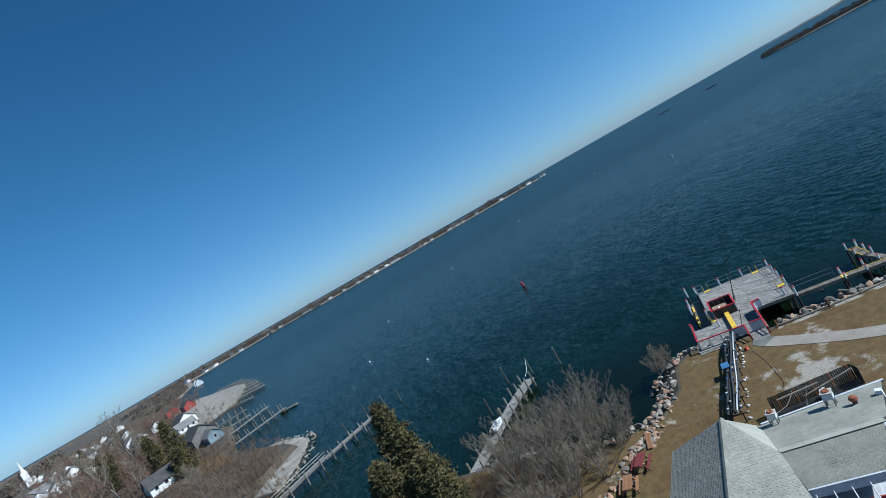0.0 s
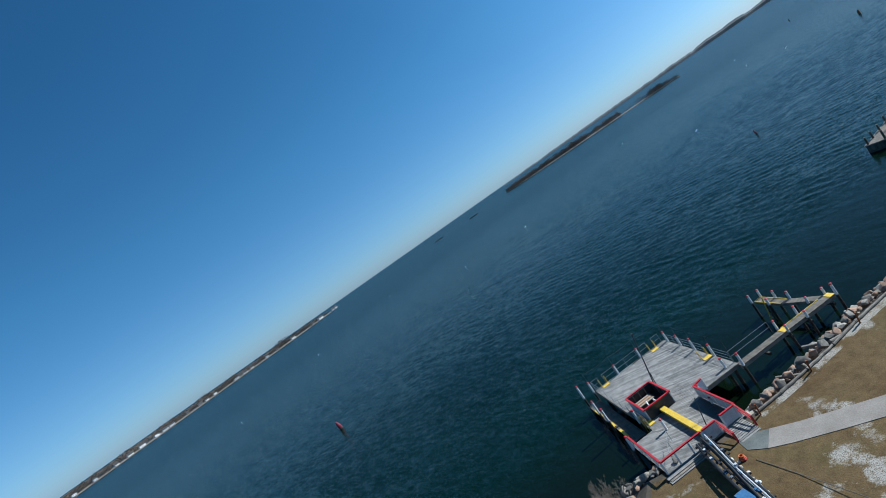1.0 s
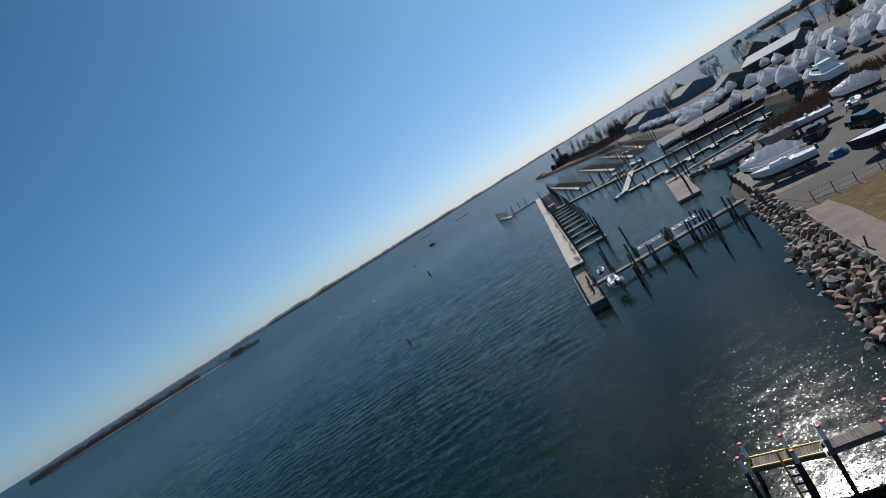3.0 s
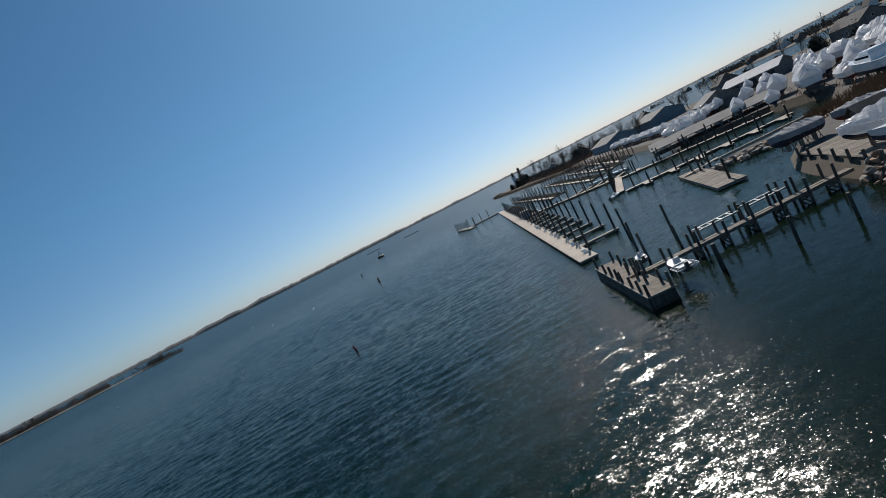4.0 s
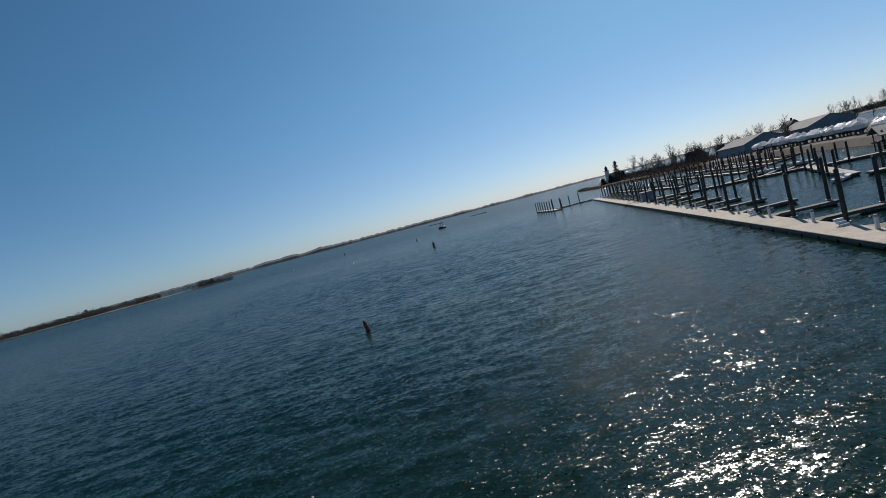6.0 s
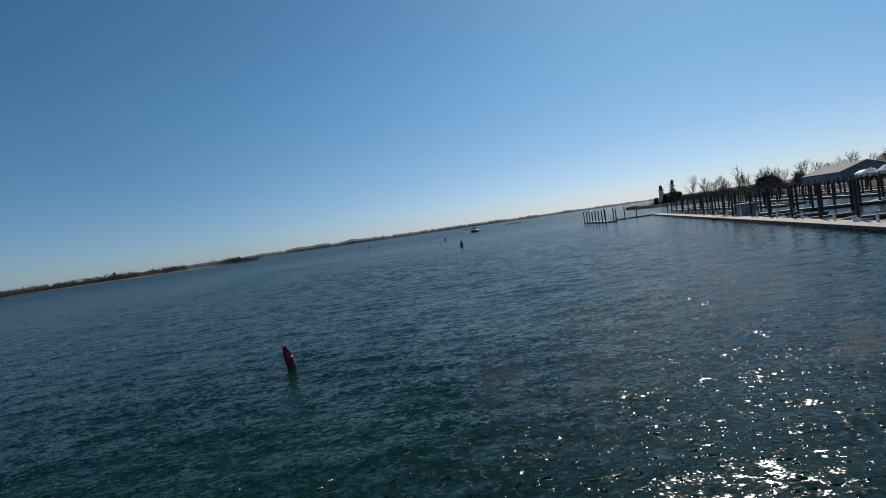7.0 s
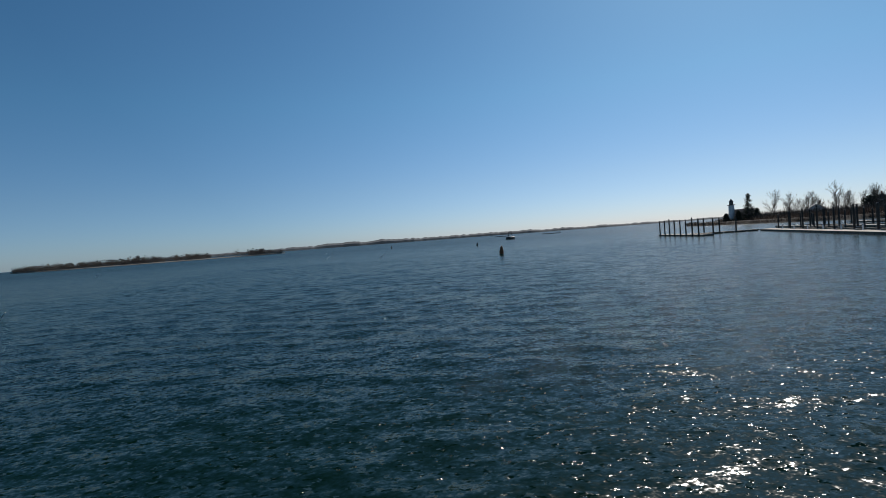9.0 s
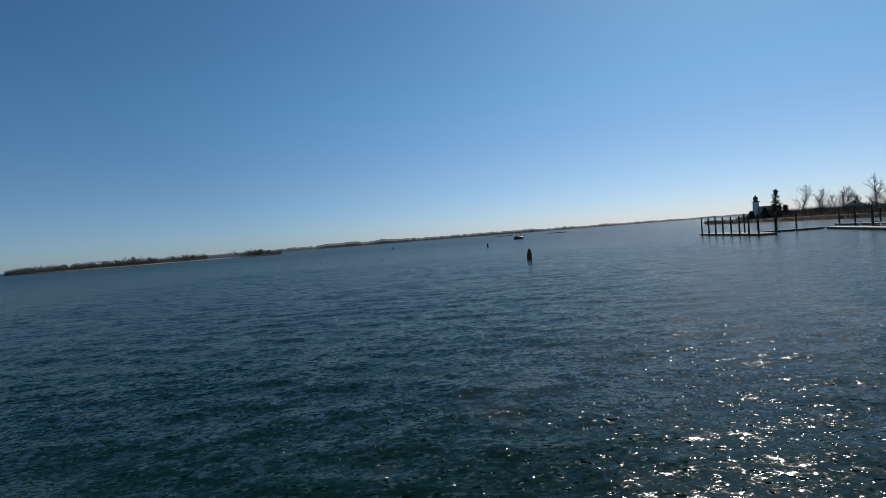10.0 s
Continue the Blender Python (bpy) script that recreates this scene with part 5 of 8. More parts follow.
def loft(rows, lo, hi):
    m = Mesh()
    full = [[(-x, y, z) for x, y, z in reversed(r[lo:hi + 1])] + [(x, y, z) for x, y, z in r[lo:hi + 1]] for r in rows]
    w = len(full[0])
    vs = [p for r in full for p in r]
    fs = []
    for i in range(len(full) - 1):
        for j in range(w - 1):
            if lo and j == w // 2 - 1:
                continue
            fs.append((i * w + j, i * w + j + 1, (i + 1) * w + j + 1, (i + 1) * w + j))
    fs.append(tuple(range(w - 1, -1, -1)) if not lo else tuple(range(w)))
    return m.add(vs, fs)


def wrap_cover(rows, peak, ridge_back, seed, drop=0.7):
    """A taut tent of film: a ridge held up by poles, sagging between them, flat sides and a skirt below the sheer."""
    r = random.Random(seed)
    poles = [(0.0, 0.42), (0.16 + r.uniform(-0.03, 0.05), 0.95), (0.42 + r.uniform(-0.06, 0.06), 0.85 + r.uniform(0, 0.3)), (0.66 + r.uniform(-0.05, 0.05), 0.74 + r.uniform(-0.1, 0.15)), (0.88, 0.34), (1.0, 0.05)]
    fine = []
    for a, b in zip(rows, rows[1:]):
        fine += [a, [tuple(Vector(p).lerp(Vector(q), 0.5)) for p, q in zip(a, b)]]
    fine.append(rows[-1])
    m, vs, n = Mesh(), [], len(fine)
    across = (-1.0, -1.0, -0.72, -0.44, -0.2, 0.0, 0.2, 0.44, 0.72, 1.0, 1.0)
    w = len(across)
    tuck = [r.uniform(-0.05, 0.05) for _ in range(n)]
    for i, row in enumerate(fine):
        t = i / (n - 1)
        x, y, top = row[4]
        for (a, ha), (b, hb_) in zip(poles, poles[1:]):
            if a <= t <= b:
                u = (t - a) / (b - a)
                h = peak * (ha + (hb_ - ha) * u - 0.42 * u * (1 - u) * min(ha, hb_))
                break
        for j, a in enumerate(across):
            z = top + h * (1 - abs(a)) ** (0.8 + 0.25 * math.sin(5 * t + seed)) + 0.03
            xx = a * (x * 1.03 + 0.04)
            if j in (0, w - 1):
                z, xx = top - drop + 0.12 * tuck[i] * 8, xx * 0.97
            elif abs(a) < 1:
                z += (tuck[i] + r.uniform(-0.05, 0.05)) * min(1.0, 2 * h)
                xx += r.uniform(-0.04, 0.04)
            vs.append((xx, y + 0.02 * r.uniform(-1, 1), z))
    fs = [(i * w + j, i * w + j + 1, (i + 1) * w + j + 1, (i + 1) * w + j) for i in range(n - 1) for j in range(w - 1)]
    fs += [tuple(range(w)), tuple(range(n * w - 1, (n - 1) * w - 1, -1))]
    return m.add(vs, fs)


def stands(ob, length, beam, lift):
    for y in (0.18, 0.45, 0.72):
        part("keel_block", Mesh().box(-0.2, length * y - 0.2, 0, 0.2, length * y + 0.2, lift + 0.02), M["timber"], ob)
        for s in (-1, 1):
            part("jack_stand", Mesh().beam((s * beam * 0.62, length * y, 0), (s * beam * 0.36, length * y, lift + 0.55), 0.07, 0.07).beam((s * beam * 0.3, length * y, 0), (s * beam * 0.5, length * y, lift * 0.7), 0.05, 0.05), M["rust"], ob)


def boat(x, y, turn, length=9.0, beam=3.1, depth=1.7, style="wrapped", lift=0.7, z=GROUND + 0.03, seed=0, bottom="antifoul", side="hull_white", label="", ground=True):
    names = {"wrapped": "wrapped_boat", "open": "small_boat", "yacht": "motor_yacht", "canvas": "covered_sailboat"}
    lab = label or {"wrapped": "boat sealed in white shrink wrap on stands", "open": "small open white boat", "yacht": "white cabin cruiser propped on stands", "canvas": "sailboat under a grey tarpaulin on stands"}[style]
    ob = thing(names[style], lab, "boat", "laid-up boats" if ground else "small boats", flat(x, y, z, turn) @ pose(0, -length / 2, 0))
    rows = [[(a, b, c + lift) for a, b, c in r] for r in hull(length, beam, depth)]
    part("bottom", loft(rows, 0, 2), M[bottom], ob, smooth=False)
    part("hull_side", loft(rows, 2, 4), M[side], ob)
    if ground:
        stands(ob, length, beam, lift)
    if style in ("wrapped", "canvas"):
        c = part("cover", wrap_cover(rows, depth * (1.05 if style == "wrapped" else 0.5), 0.25, seed), M["wrap" if style == "wrapped" else "canvas_grey"], ob)
    if style in ("open", "yacht"):
        dk = Mesh()
        vs = [(s * r[4][0] * 0.96, r[4][1], r[4][2] - 0.06) for r in rows for s in (-1, 1)]
        dk.add(vs, [(2 * i, 2 * i + 1, 2 * i + 3, 2 * i + 2) for i in range(len(rows) - 1)])
        part("deck", dk, M["hull_white"], ob)
    if style == "open":
        top = lift + depth
        part("thwart", Mesh().box(-beam * 0.42, length * 0.3, top - 0.02, beam * 0.42, length * 0.36, top + 0.08), M["panel"], ob)
        part("console", Mesh().box(-0.3, length * 0.45, top - 0.04, 0.3, length * 0.52, top + 0.5, taper=0.05), M["panel"], ob)
        part("engine", Mesh().box(-0.18, -0.35, top - 0.3, 0.18, 0.0, top + 0.35, taper=0.05), M["black"], ob)
    if style == "yacht":
        top = lift + depth
        part("cabin", Mesh().box(-beam * 0.38, length * 0.22, top - 0.05, beam * 0.38, length * 0.66, top + 1.15, taper=0.22), M["hull_white"], ob)
        for s in (-1, 1):
            part("cabin_window", Mesh().box(s * beam * 0.345 - 0.02, length * 0.27, top + 0.5, s * beam * 0.345 + 0.02, length * 0.6, top + 0.95), M["glass"], ob)
        part("windscreen", Mesh().box(-beam * 0.28, length * 0.635, top + 0.45, beam * 0.28, length * 0.655, top + 1.0), M["glass"], ob)
        part("flybridge", Mesh().box(-beam * 0.33, length * 0.26, top + 1.15, beam * 0.33, length * 0.52, top + 1.7, taper=0.1), M["hull_white"], ob)
        part("roof_frame", Mesh().path([(-1.1, length * 0.3, top + 1.6), (-1.0, length * 0.32, top + 2.5), (1.0, length * 0.32, top + 2.5), (1.1, length * 0.3, top + 1.6)], 0.04, 6), M["galv"], ob)
        part("bow_rail", Mesh().path([(r[4][0] * 0.92, r[4][1], r[4][2] + 0.6) for r in rows[8:]] + [(-r[4][0] * 0.92, r[4][1], r[4][2] + 0.6) for r in rows[:7:-1]], 0.025, 5), M["galv"], ob)
    return ob


# dinghies hung beside the pier head and afloat
boat(29.4, -56.0, -17, 3.4, 1.4, 0.55, "open", 1.15, 0, ground=False, side="canvas_grey", label="white dinghy slung beside the pier head")
boat(31.6, -47.8, -25, 2.5, 1.1, 0.45, "open", 0.9, 0, ground=False, side="canvas_grey", label="grey inflatable dinghy slung on davits")
dav = thing("davit_frame", "white pipe rack lying beside the dinghy", "rack", at=TD @ flat(3.2, 1.2, TZ))
for k in range(4):
    part("bar", Mesh().tube((0, 0.5 * k, 0.5), (1.9, 0.5 * k, 0.5), 0.03, 0.03, 6), M["white"], dav)
for x in (0, 1.9):
    part("bar", Mesh().tube((x, 0, 0.5), (x, 1.5, 0.5), 0.03, 0.03, 6), M["white"], dav)
    part("leg", Mesh().tube((x, 0.2, -0.3), (x, 0.2, 0.5), 0.03, 0.03, 6), M["white"], dav)
boat(65.0, 4.8, -60, 4.4, 1.7, 0.6, "open", -0.15, 0, ground=False, label="small white boat moored at the inner dock")
for x, y, t in [(88, 46, 40), (94, 43, 10), (127, 118, 30), (121, 98, 20)]:
    boat(x, y, t, 6.5, 2.3, 0.9, "open", -0.2, 0, ground=False)

# ---- buoys and marks ----
def nun_buoy(x, y, height, label, mat="buoy_red", lean=(0, 0), numbered=False):
    ob = thing("nun_buoy", label, "buoy", "channel buoys", pose(x, y, 0, lean[0], lean[1], 0))
    k = height / 1.25
    part("body", Mesh().lathe([(0.30 * k, -0.5 * k), (0.31 * k, 0.02), (0.31 * k, 0.42 * k), (0.335 * k, 0.44 * k), (0.335 * k, 0.48 * k), (0.31 * k, 0.50 * k)], 24), M[mat], ob, smooth=False)
    part("cone", Mesh().lathe([(0.31 * k, 0.50 * k), (0.29 * k, 0.60 * k), (0.15 * k, 1.12 * k), (0.12 * k, 1.2 * k), (0.05 * k, 1.25 * k)], 24), M[mat], ob)
    part("waterline", Mesh().lathe([(0.315 * k, -0.1), (0.318 * k, 0.07 * k), (0.312 * k, 0.1 * k)], 24), M["rock_wet"], ob, "dark weed band at the waterline")
    part("lifting_eye", Mesh().path([(0.08 * k * math.cos(a), 0, 1.25 * k + 0.07 * k * math.sin(a)) for a in [math.pi * j / 6 for j in range(7)]], 0.015, 5), M["dark_metal"], ob)
    part("reflector_band", Mesh().lathe([(0.338 * k, 0.445 * k), (0.338 * k, 0.475 * k)], 24), M["white"] if numbered else M[mat], ob)
    return ob


nun = thing("nun_buoy", "dark red nun buoy with crossed plates and white 12", "buoy", "channel buoys", pose(2.0, -6.0, 0, 6, -12, 0))
part("body", Mesh().lathe([(0.215, -0.5), (0.22, 0.0), (0.22, 0.50), (0.20, 0.525), (0.03, 0.53)], 28), M["buoy_red"], nun)
for ang in (-84, 6, 96, 186):
    u, v = Vector((math.cos(radians(ang)), math.sin(radians(ang)), 0)), Vector((-math.sin(radians(ang)), math.cos(radians(ang)), 0)) * 0.006
    prof = [u * 0.0 + Vector((0, 0, 0.50)), u * 0.215 + Vector((0, 0, 0.50)), u * 0.20 + Vector((0, 0, 0.60)), u * 0.06 + Vector((0, 0, 1.06)), u * 0.0 + Vector((0, 0, 1.06))]
    vs = [p - v for p in prof] + [p + v for p in prof]
    part("reflector_plate", Mesh().add(vs, [(0, 1, 2, 3, 4), (9, 8, 7, 6, 5)] + [(k, k + 5, (k + 1) % 5 + 5, (k + 1) % 5) for k in range(5)]), M["buoy_red"], nun)
part("cap", Mesh().box(-0.07, -0.07, 1.05, 0.07, 0.07, 1.075), M["galv"], nun)
part("lifting_eye", Mesh().path([(0.05 * math.cos(a), 0, 1.075 + 0.05 * math.sin(a)) for a in [math.pi * j / 6 for j in range(7)]], 0.01, 5), M["dark_metal"], nun)
part("waterline", Mesh().lathe([(0.223, -0.1), (0.224, 0.06), (0.221, 0.09)], 28), M["rock_wet"], nun, "dark weed band at the waterline")
fc = bpy.data.curves.new("number", "FONT")
fc.body, fc.size, fc.extrude, fc.align_x = "12", 0.17, 0.002, "CENTER"
tx = new("number", fc)
bpy.context.view_layer.update()
dg = bpy.context.evaluated_depsgraph_get()
me = bpy.data.meshes.new_from_object(tx.evaluated_get(dg))
bpy.data.objects.remove(tx)
me.materials.clear()
me.materials.append(M["white"])
lab = part("number", me, None, nun, "white number 12")
lab.matrix_basis = Matrix.Rotation(radians(6), 4, "Z") @ pose(0.09, -0.011, 0.60, 90, 0, 0)
nun_buoy(20.8, 114.8, 1.7, "dark nun buoy far along the channel", "rust", (4, 3))
nun_buoy(-76.3, -93.6, 1.9, "small red buoy in open water", "buoy_red", (6, -5))
nun_buoy(22, 222, 1.4, "small distant dark buoy", "dark_metal", (3, 6))
nun_buoy(-29, 360, 1.6, "small distant dark buoy", "dark_metal", (-4, 5))
for x, y in [(-27.9, 52.6), (-113.8, 187.4), (-33.4, 190.6), (-9.3, 153.3), (-150, 40), (-60, 300), (-210, 130), (-300, 20), (-95, -20), (-180, -120), (-250, -60), (-120, 60)]:
    b = thing("winter_stick", "thin white winter mooring stick leaning in the water", "mooring stick", "winter sticks", pose(x, y, 0, rand(35, 70), 0, rand(60, 110)))
    part("stick", Mesh().tube((0, 0, -0.8), (0, 0, 1.4), 0.06, 0.04, 7), M["white"], b)
for x, y in [(-44.8, -146), (-110, -140), (-65, -130), (-330, 120), (-420, 220)]:
    b = thing("mooring_ball", "small white mooring ball afloat", "mooring ball", "mooring balls", flat(x, y))
    part("ball", Mesh().lathe([(0.04, -0.15), (0.18, -0.08), (0.21, 0.05), (0.13, 0.19), (0.03, 0.23)], 12), M["white"], b, smooth=True)
# lattice beacon on a dark base
bc = thing("channel_beacon", "dark beacon frame on a squat base in the water", "beacon", at=flat(54, 370))
part("base", Mesh().lathe([(3.4, -1), (3.2, 1.6), (2.6, 2.0)], 12), M["rock_wet"], bc)
for x, y in ((-1, -1), (1, -1), (1, 1), (-1, 1)):
    part("leg", Mesh().tube((1.6 * x, 1.6 * y, 1.9), (0.7 * x, 0.7 * y, 5.0), 0.12, 0.1, 6), M["dark_metal"], bc)
part("platform", Mesh().box(-1.1, -1.1, 4.9, 1.1, 1.1, 5.1), M["dark_metal"], bc)
part("lantern", Mesh().tube((0, 0, 5.1), (0, 0, 6.2), 0.18, 0.14, 8), M["dark_metal"], bc)

# ---- the boat yard ----
# bulkhead and apron of timber at the head of the pier
apron = thing("timber_apron", "timber apron platform at the edge of the yard", "platform", at=flat(48.5, -64.5, 0, -30.5))
for k in range(52):
    part("plank", Mesh().box(-2.0, 0.4 * k, GROUND - 0.1, 3.2, 0.4 * k + 0.385, GROUND + 0.05 + rand(-0.012, 0.012)), M["deck_brown"], apron)
part("facing", Mesh().box(-2.1, 0, -0.5, -2.0, 20.8, GROUND - 0.0), M["pile"], apron)
for k in range(8):
    part("pile_shaft", Mesh().tube((-2.25, 0.4 + 2.85 * k, -2), (-2.25, 0.4 + 2.85 * k, GROUND + 0.9), 0.17, 0.15, 8), M["pile_grey"], apron)

WRAPS = [
    (54.6, -57.4, 35, 6.9, 2.4, 1.35), (79.5, -48.5, 20, 6, 2.3, 1.2), (117.5, 5.5, -57, 8.5, 4, 2.4), (106, -11, -46, 9, 4.2, 2.5), (110, -17.5, -53, 8.5, 3.4, 2.2), (123, -9, -44, 8.5, 3.5, 2.2),
    (128, 4, -43, 7.6, 3.2, 2), (133, 29, -64, 7.6, 3.2, 1.9), (145, 13, -66, 8.1, 3.3, 2), (151, 22, -36, 7.6, 3.2, 2), (143, 50, -57, 7.6, 3, 1.8), (151, 54, -58, 7.6, 3.2, 1.9),
    (157, 43, -30, 7.6, 3.1, 1.9), (168, 60, -49, 7.6, 3.2, 1.8), (136, 14, -36, 7.6, 3.2, 1.9), (127, 18, -49, 7.6, 3.2, 1.8), (163, 33, -43, 7.6, 3.2, 2), (172, 42, -61, 7.6, 3.2, 1.9),
    (150, -38, -43, 8.5, 3.4, 2), (163, -32, -35, 7.6, 3.4, 2), (138, -36, -47, 8.5, 3.3, 2.1), (125, -25, -39, 8.5, 3.4, 2.1), (176, 24, -42, 8.5, 3.4, 2), (168, 14, -64, 7.6, 3.3, 2),
    (116, -27, -39, 8.1, 3.4, 2.2),
]
WRAPS += [(112, -5, -50, 8.5, 3.5, 2.1), (118.5, -2.5, -40, 8.0, 3.3, 2.0), (125, -1, -60, 8.2, 3.4, 2.1), (131, -12, -48, 8.5, 3.5, 2.2), (119, -18, -44, 8.4, 3.4, 2.1), (101, -21.5, -38, 6.5, 2.7, 1.5), (104.5, -3.5, -52, 6.6, 2.8, 1.5), (111, 12, -50, 7.0, 3.0, 1.6), (116, 17, -46, 7.0, 3.0, 1.6)]
WRAPS += [(129.5 + 1.3 * k + rand(-1.2, 1.2), 47.0 + 4.6 * k + rand(-1, 1), -42 + rand(-35, 35), rand(7.5, 9.0), rand(3.0, 3.5), rand(1.3, 1.7)) for k in range(18)]
WRAPS += [(116 + 5.6 * (k % 6) + rand(-1.5, 1.5), 34 + 4.2 * (k % 6) + 8.5 * (k // 6) + rand(-1.5, 1.5), rand(-80, 0), rand(6.5, 8.5), rand(2.8, 3.3), rand(1.3, 1.7)) for k in range(12)]
WRAPS += [(132 + 11.5 * (k % 5) + rand(-2.5, 2.5) + 3 * (k // 5), -22 + 9.5 * (k // 5) + 9 * (k % 5) * 0.35 + rand(-2, 2), rand(-80, 10), rand(7.5, 9.5), rand(3.1, 3.7), rand(1.9, 2.4)) for k in range(20)]
for k, (x, y, t, ln, bm_, dp) in enumerate(WRAPS):
    boat(x, y, t, ln, bm_, dp * 1.1, "wrapped", 0.75, seed=k, bottom=RND.choice(["antifoul", "antifoul_red", "hull_dark"]), side=RND.choice(["hull_white", "hull_white", "wrap"]))
for x, y, h in [(158, 27, 5.2), (163, 31, 5.6)]:
    t = thing("wrapped_mast_boat", "tall pointed boat cover of white wrap", "boat", "laid-up boats", flat(x, y, GROUND + 0.03))
    part("cover", Mesh().lathe([(1.7, 0.6), (1.8, 1.8), (1.2, 3.0), (0.55, h - 0.6), (0.45, h)], 9), M["wrap"], t)
    part("cradle", Mesh().box(-1.2, -1.2, 0, 1.2, 1.2, 0.62, taper=0.3), M["timber"], t)
sail = boat(52.6, -61.2, 50, 6.9, 2.2, 1.3, "open", 0.7, label="white sailboat hull on stands by the fence")
part("cabin_trunk", Mesh().box(-0.6, 2.6, 1.95, 0.6, 4.9, 2.4, taper=0.2), M["hull_white"], sail)
for s in (-1, 1):
    part("life_line", Mesh().path([(s * 1.0, 0.3, 2.6), (s * 1.05, 3.3, 2.65), (s * 0.65, 5.6, 2.75), (0, 6.8, 2.9)], 0.02, 5), M["galv"], sail)
boat(95.5, -30, -31, 12.0, 4.0, 2.3, "yacht", 0.9, label="large white cabin cruiser on stands")
boat(60.6, -43.2, 72, 6.2, 2.3, 1.4, "canvas", 0.8, side="hull_dark", label="dark-hulled sailboat under a grey tarpaulin")
boat(66.8, -46.4, 66, 5.4, 2.1, 1.2, "canvas", 0.7, side="canvas_grey", bottom="antifoul_red")
boat(70.2, -48.4, 50, 6.2, 2.2, 1.2, "open", 0.7, label="open white boat on stands")
boat(56.5, -71.2, 62, 7.5, 2.4, 1.4, "open", 0.6, side="hull_dark", label="dark-hulled sailboat on a cradle")
boat(74.0, -52.5, -60, 4.0, 1.8, 0.8, "open", 0.4)
boat(83, -45, 30, 6.0, 2.3, 1.1, "open", 0.6)
tarp = thing("blue_tarp_heap", "heap under a bright blue tarpaulin", "tarpaulin", at=flat(56.2, -64.6, GROUND + 0.03))
part("sheet", Mesh().lathe([(1.1, 0), (1.0, 0.35), (0.6, 0.75), (0.15, 0.95)], 9), M["blue_tarp"], tarp)


def car(x, y, turn, mat, truck, label):
    ob = thing("pickup_truck" if truck else "car", label, "truck" if truck else "car", at=flat(x, y, GROUND + 0.03, turn))
    part("body", Mesh().box(-0.92, -2.5, 0.35, 0.92, 2.5, 0.95, taper=0.05), M[mat], ob)
    part("cabin", Mesh().box(-0.8, -0.7 if truck else -1.9, 0.95, 0.8, 1.1, 1.65, taper=0.2), M[mat], ob)
    part("windscreen", Mesh().beam((-0.6, 1.02, 1.28), (0.6, 1.02, 1.28), 0.06, 0.5), M["glass"], ob)
    for s in (-1, 1):
        part("side_window", Mesh().box(s * 0.725 - 0.015, -0.5 if truck else -1.6, 1.12, s * 0.725 + 0.015, 0.8, 1.5), M["glass"], ob)
        part("headlight", Mesh().box(s * 0.65 - 0.15, 2.46, 0.62, s * 0.65 + 0.15, 2.5, 0.8), M["galv"], ob)
        for w in (-1.6, 1.55):
            wh = part("wheel", Mesh().tube((s * 0.78, w, 0.36), (s * 0.95, w, 0.36), 0.36, 0.36, 14), M["black"], ob)
            part("rim", Mesh().tube((s * 0.955, w, 0.36), (s * 0.965, w, 0.36), 0.2, 0.19, 10), M["galv"], wh)
    if truck:
        part("bed_wall", Mesh().box(-0.9, -2.48, 0.95, -0.82, -0.75, 1.15).box(0.82, -2.48, 0.95, 0.9, -0.75, 1.15).box(-0.82, -2.48, 0.95, 0.82, -2.4, 1.15), M[mat], ob)
    return ob


car(65.5, -53.6, -62, "car_black", True, "black pickup truck parked between the boats")
car(65.0, -61.0, -20, "car_black", False, "dark car parked in the yard")

# chain fence between lawn and yard
fence = thing("yard_fence", "thin wire fence on dark posts along the lawn", "fence")
fpts = [Vector(p) for p in ((44.9, -71.6), (48.0, -73.6), (52.0, -75.2), (58.0, -79.0), (66, -84))]
for a, b in zip(fpts, fpts[1:]):
    n = max(1, round((b - a).length / 2.2))
    for k in range(n):
        p = a.lerp(b, k / n)
        part("fence_post", Mesh().tube((p.x, p.y, GROUND), (p.x, p.y, GROUND + 1.2), 0.04, 0.04, 6), M["dark_metal"], fence)
    for h in (0.15, 0.6, 1.12):
        part("wire", Mesh().tube((a.x, a.y, GROUND + h), (b.x, b.y, GROUND + h), 0.012, 0.012, 4), M["dark_metal"], fence)
    for k in range(int((b - a).length / 0.35)):
        p = a.lerp(b, k / ((b - a).length / 0.35))
        q = a.lerp(b, min(1, (k + 1.2) / ((b - a).length / 0.35)))
        part("mesh_strand", Mesh().tube((p.x, p.y, GROUND + 0.1), (q.x, q.y, GROUND + 1.1), 0.006, 0.006, 3, False), M["dark_metal"], fence)
frame_t = thing("timber_stand", "small weathered timber stand on the gravel", "stand", at=flat(32.4, -94.0, GROUND + 0.03, 30))
for x, y in ((-1.3, -0.8), (1.3, -0.8), (1.3, 0.8), (-1.3, 0.8)):
    part("leg", Mesh().box(x - 0.07, y - 0.07, 0, x + 0.07, y + 0.07, 0.75), M["timber"], frame_t)
for a, b in (((-1.4, -0.8), (1.4, -0.8)), ((1.3, -0.9), (1.3, 0.9)), ((1.4, 0.8), (-1.4, 0.8)), ((-1.3, 0.9), (-1.3, -0.9))):
    part("rail", Mesh().beam((*a, 0.72), (*b, 0.72), 0.12, 0.12), M["timber"], frame_t)


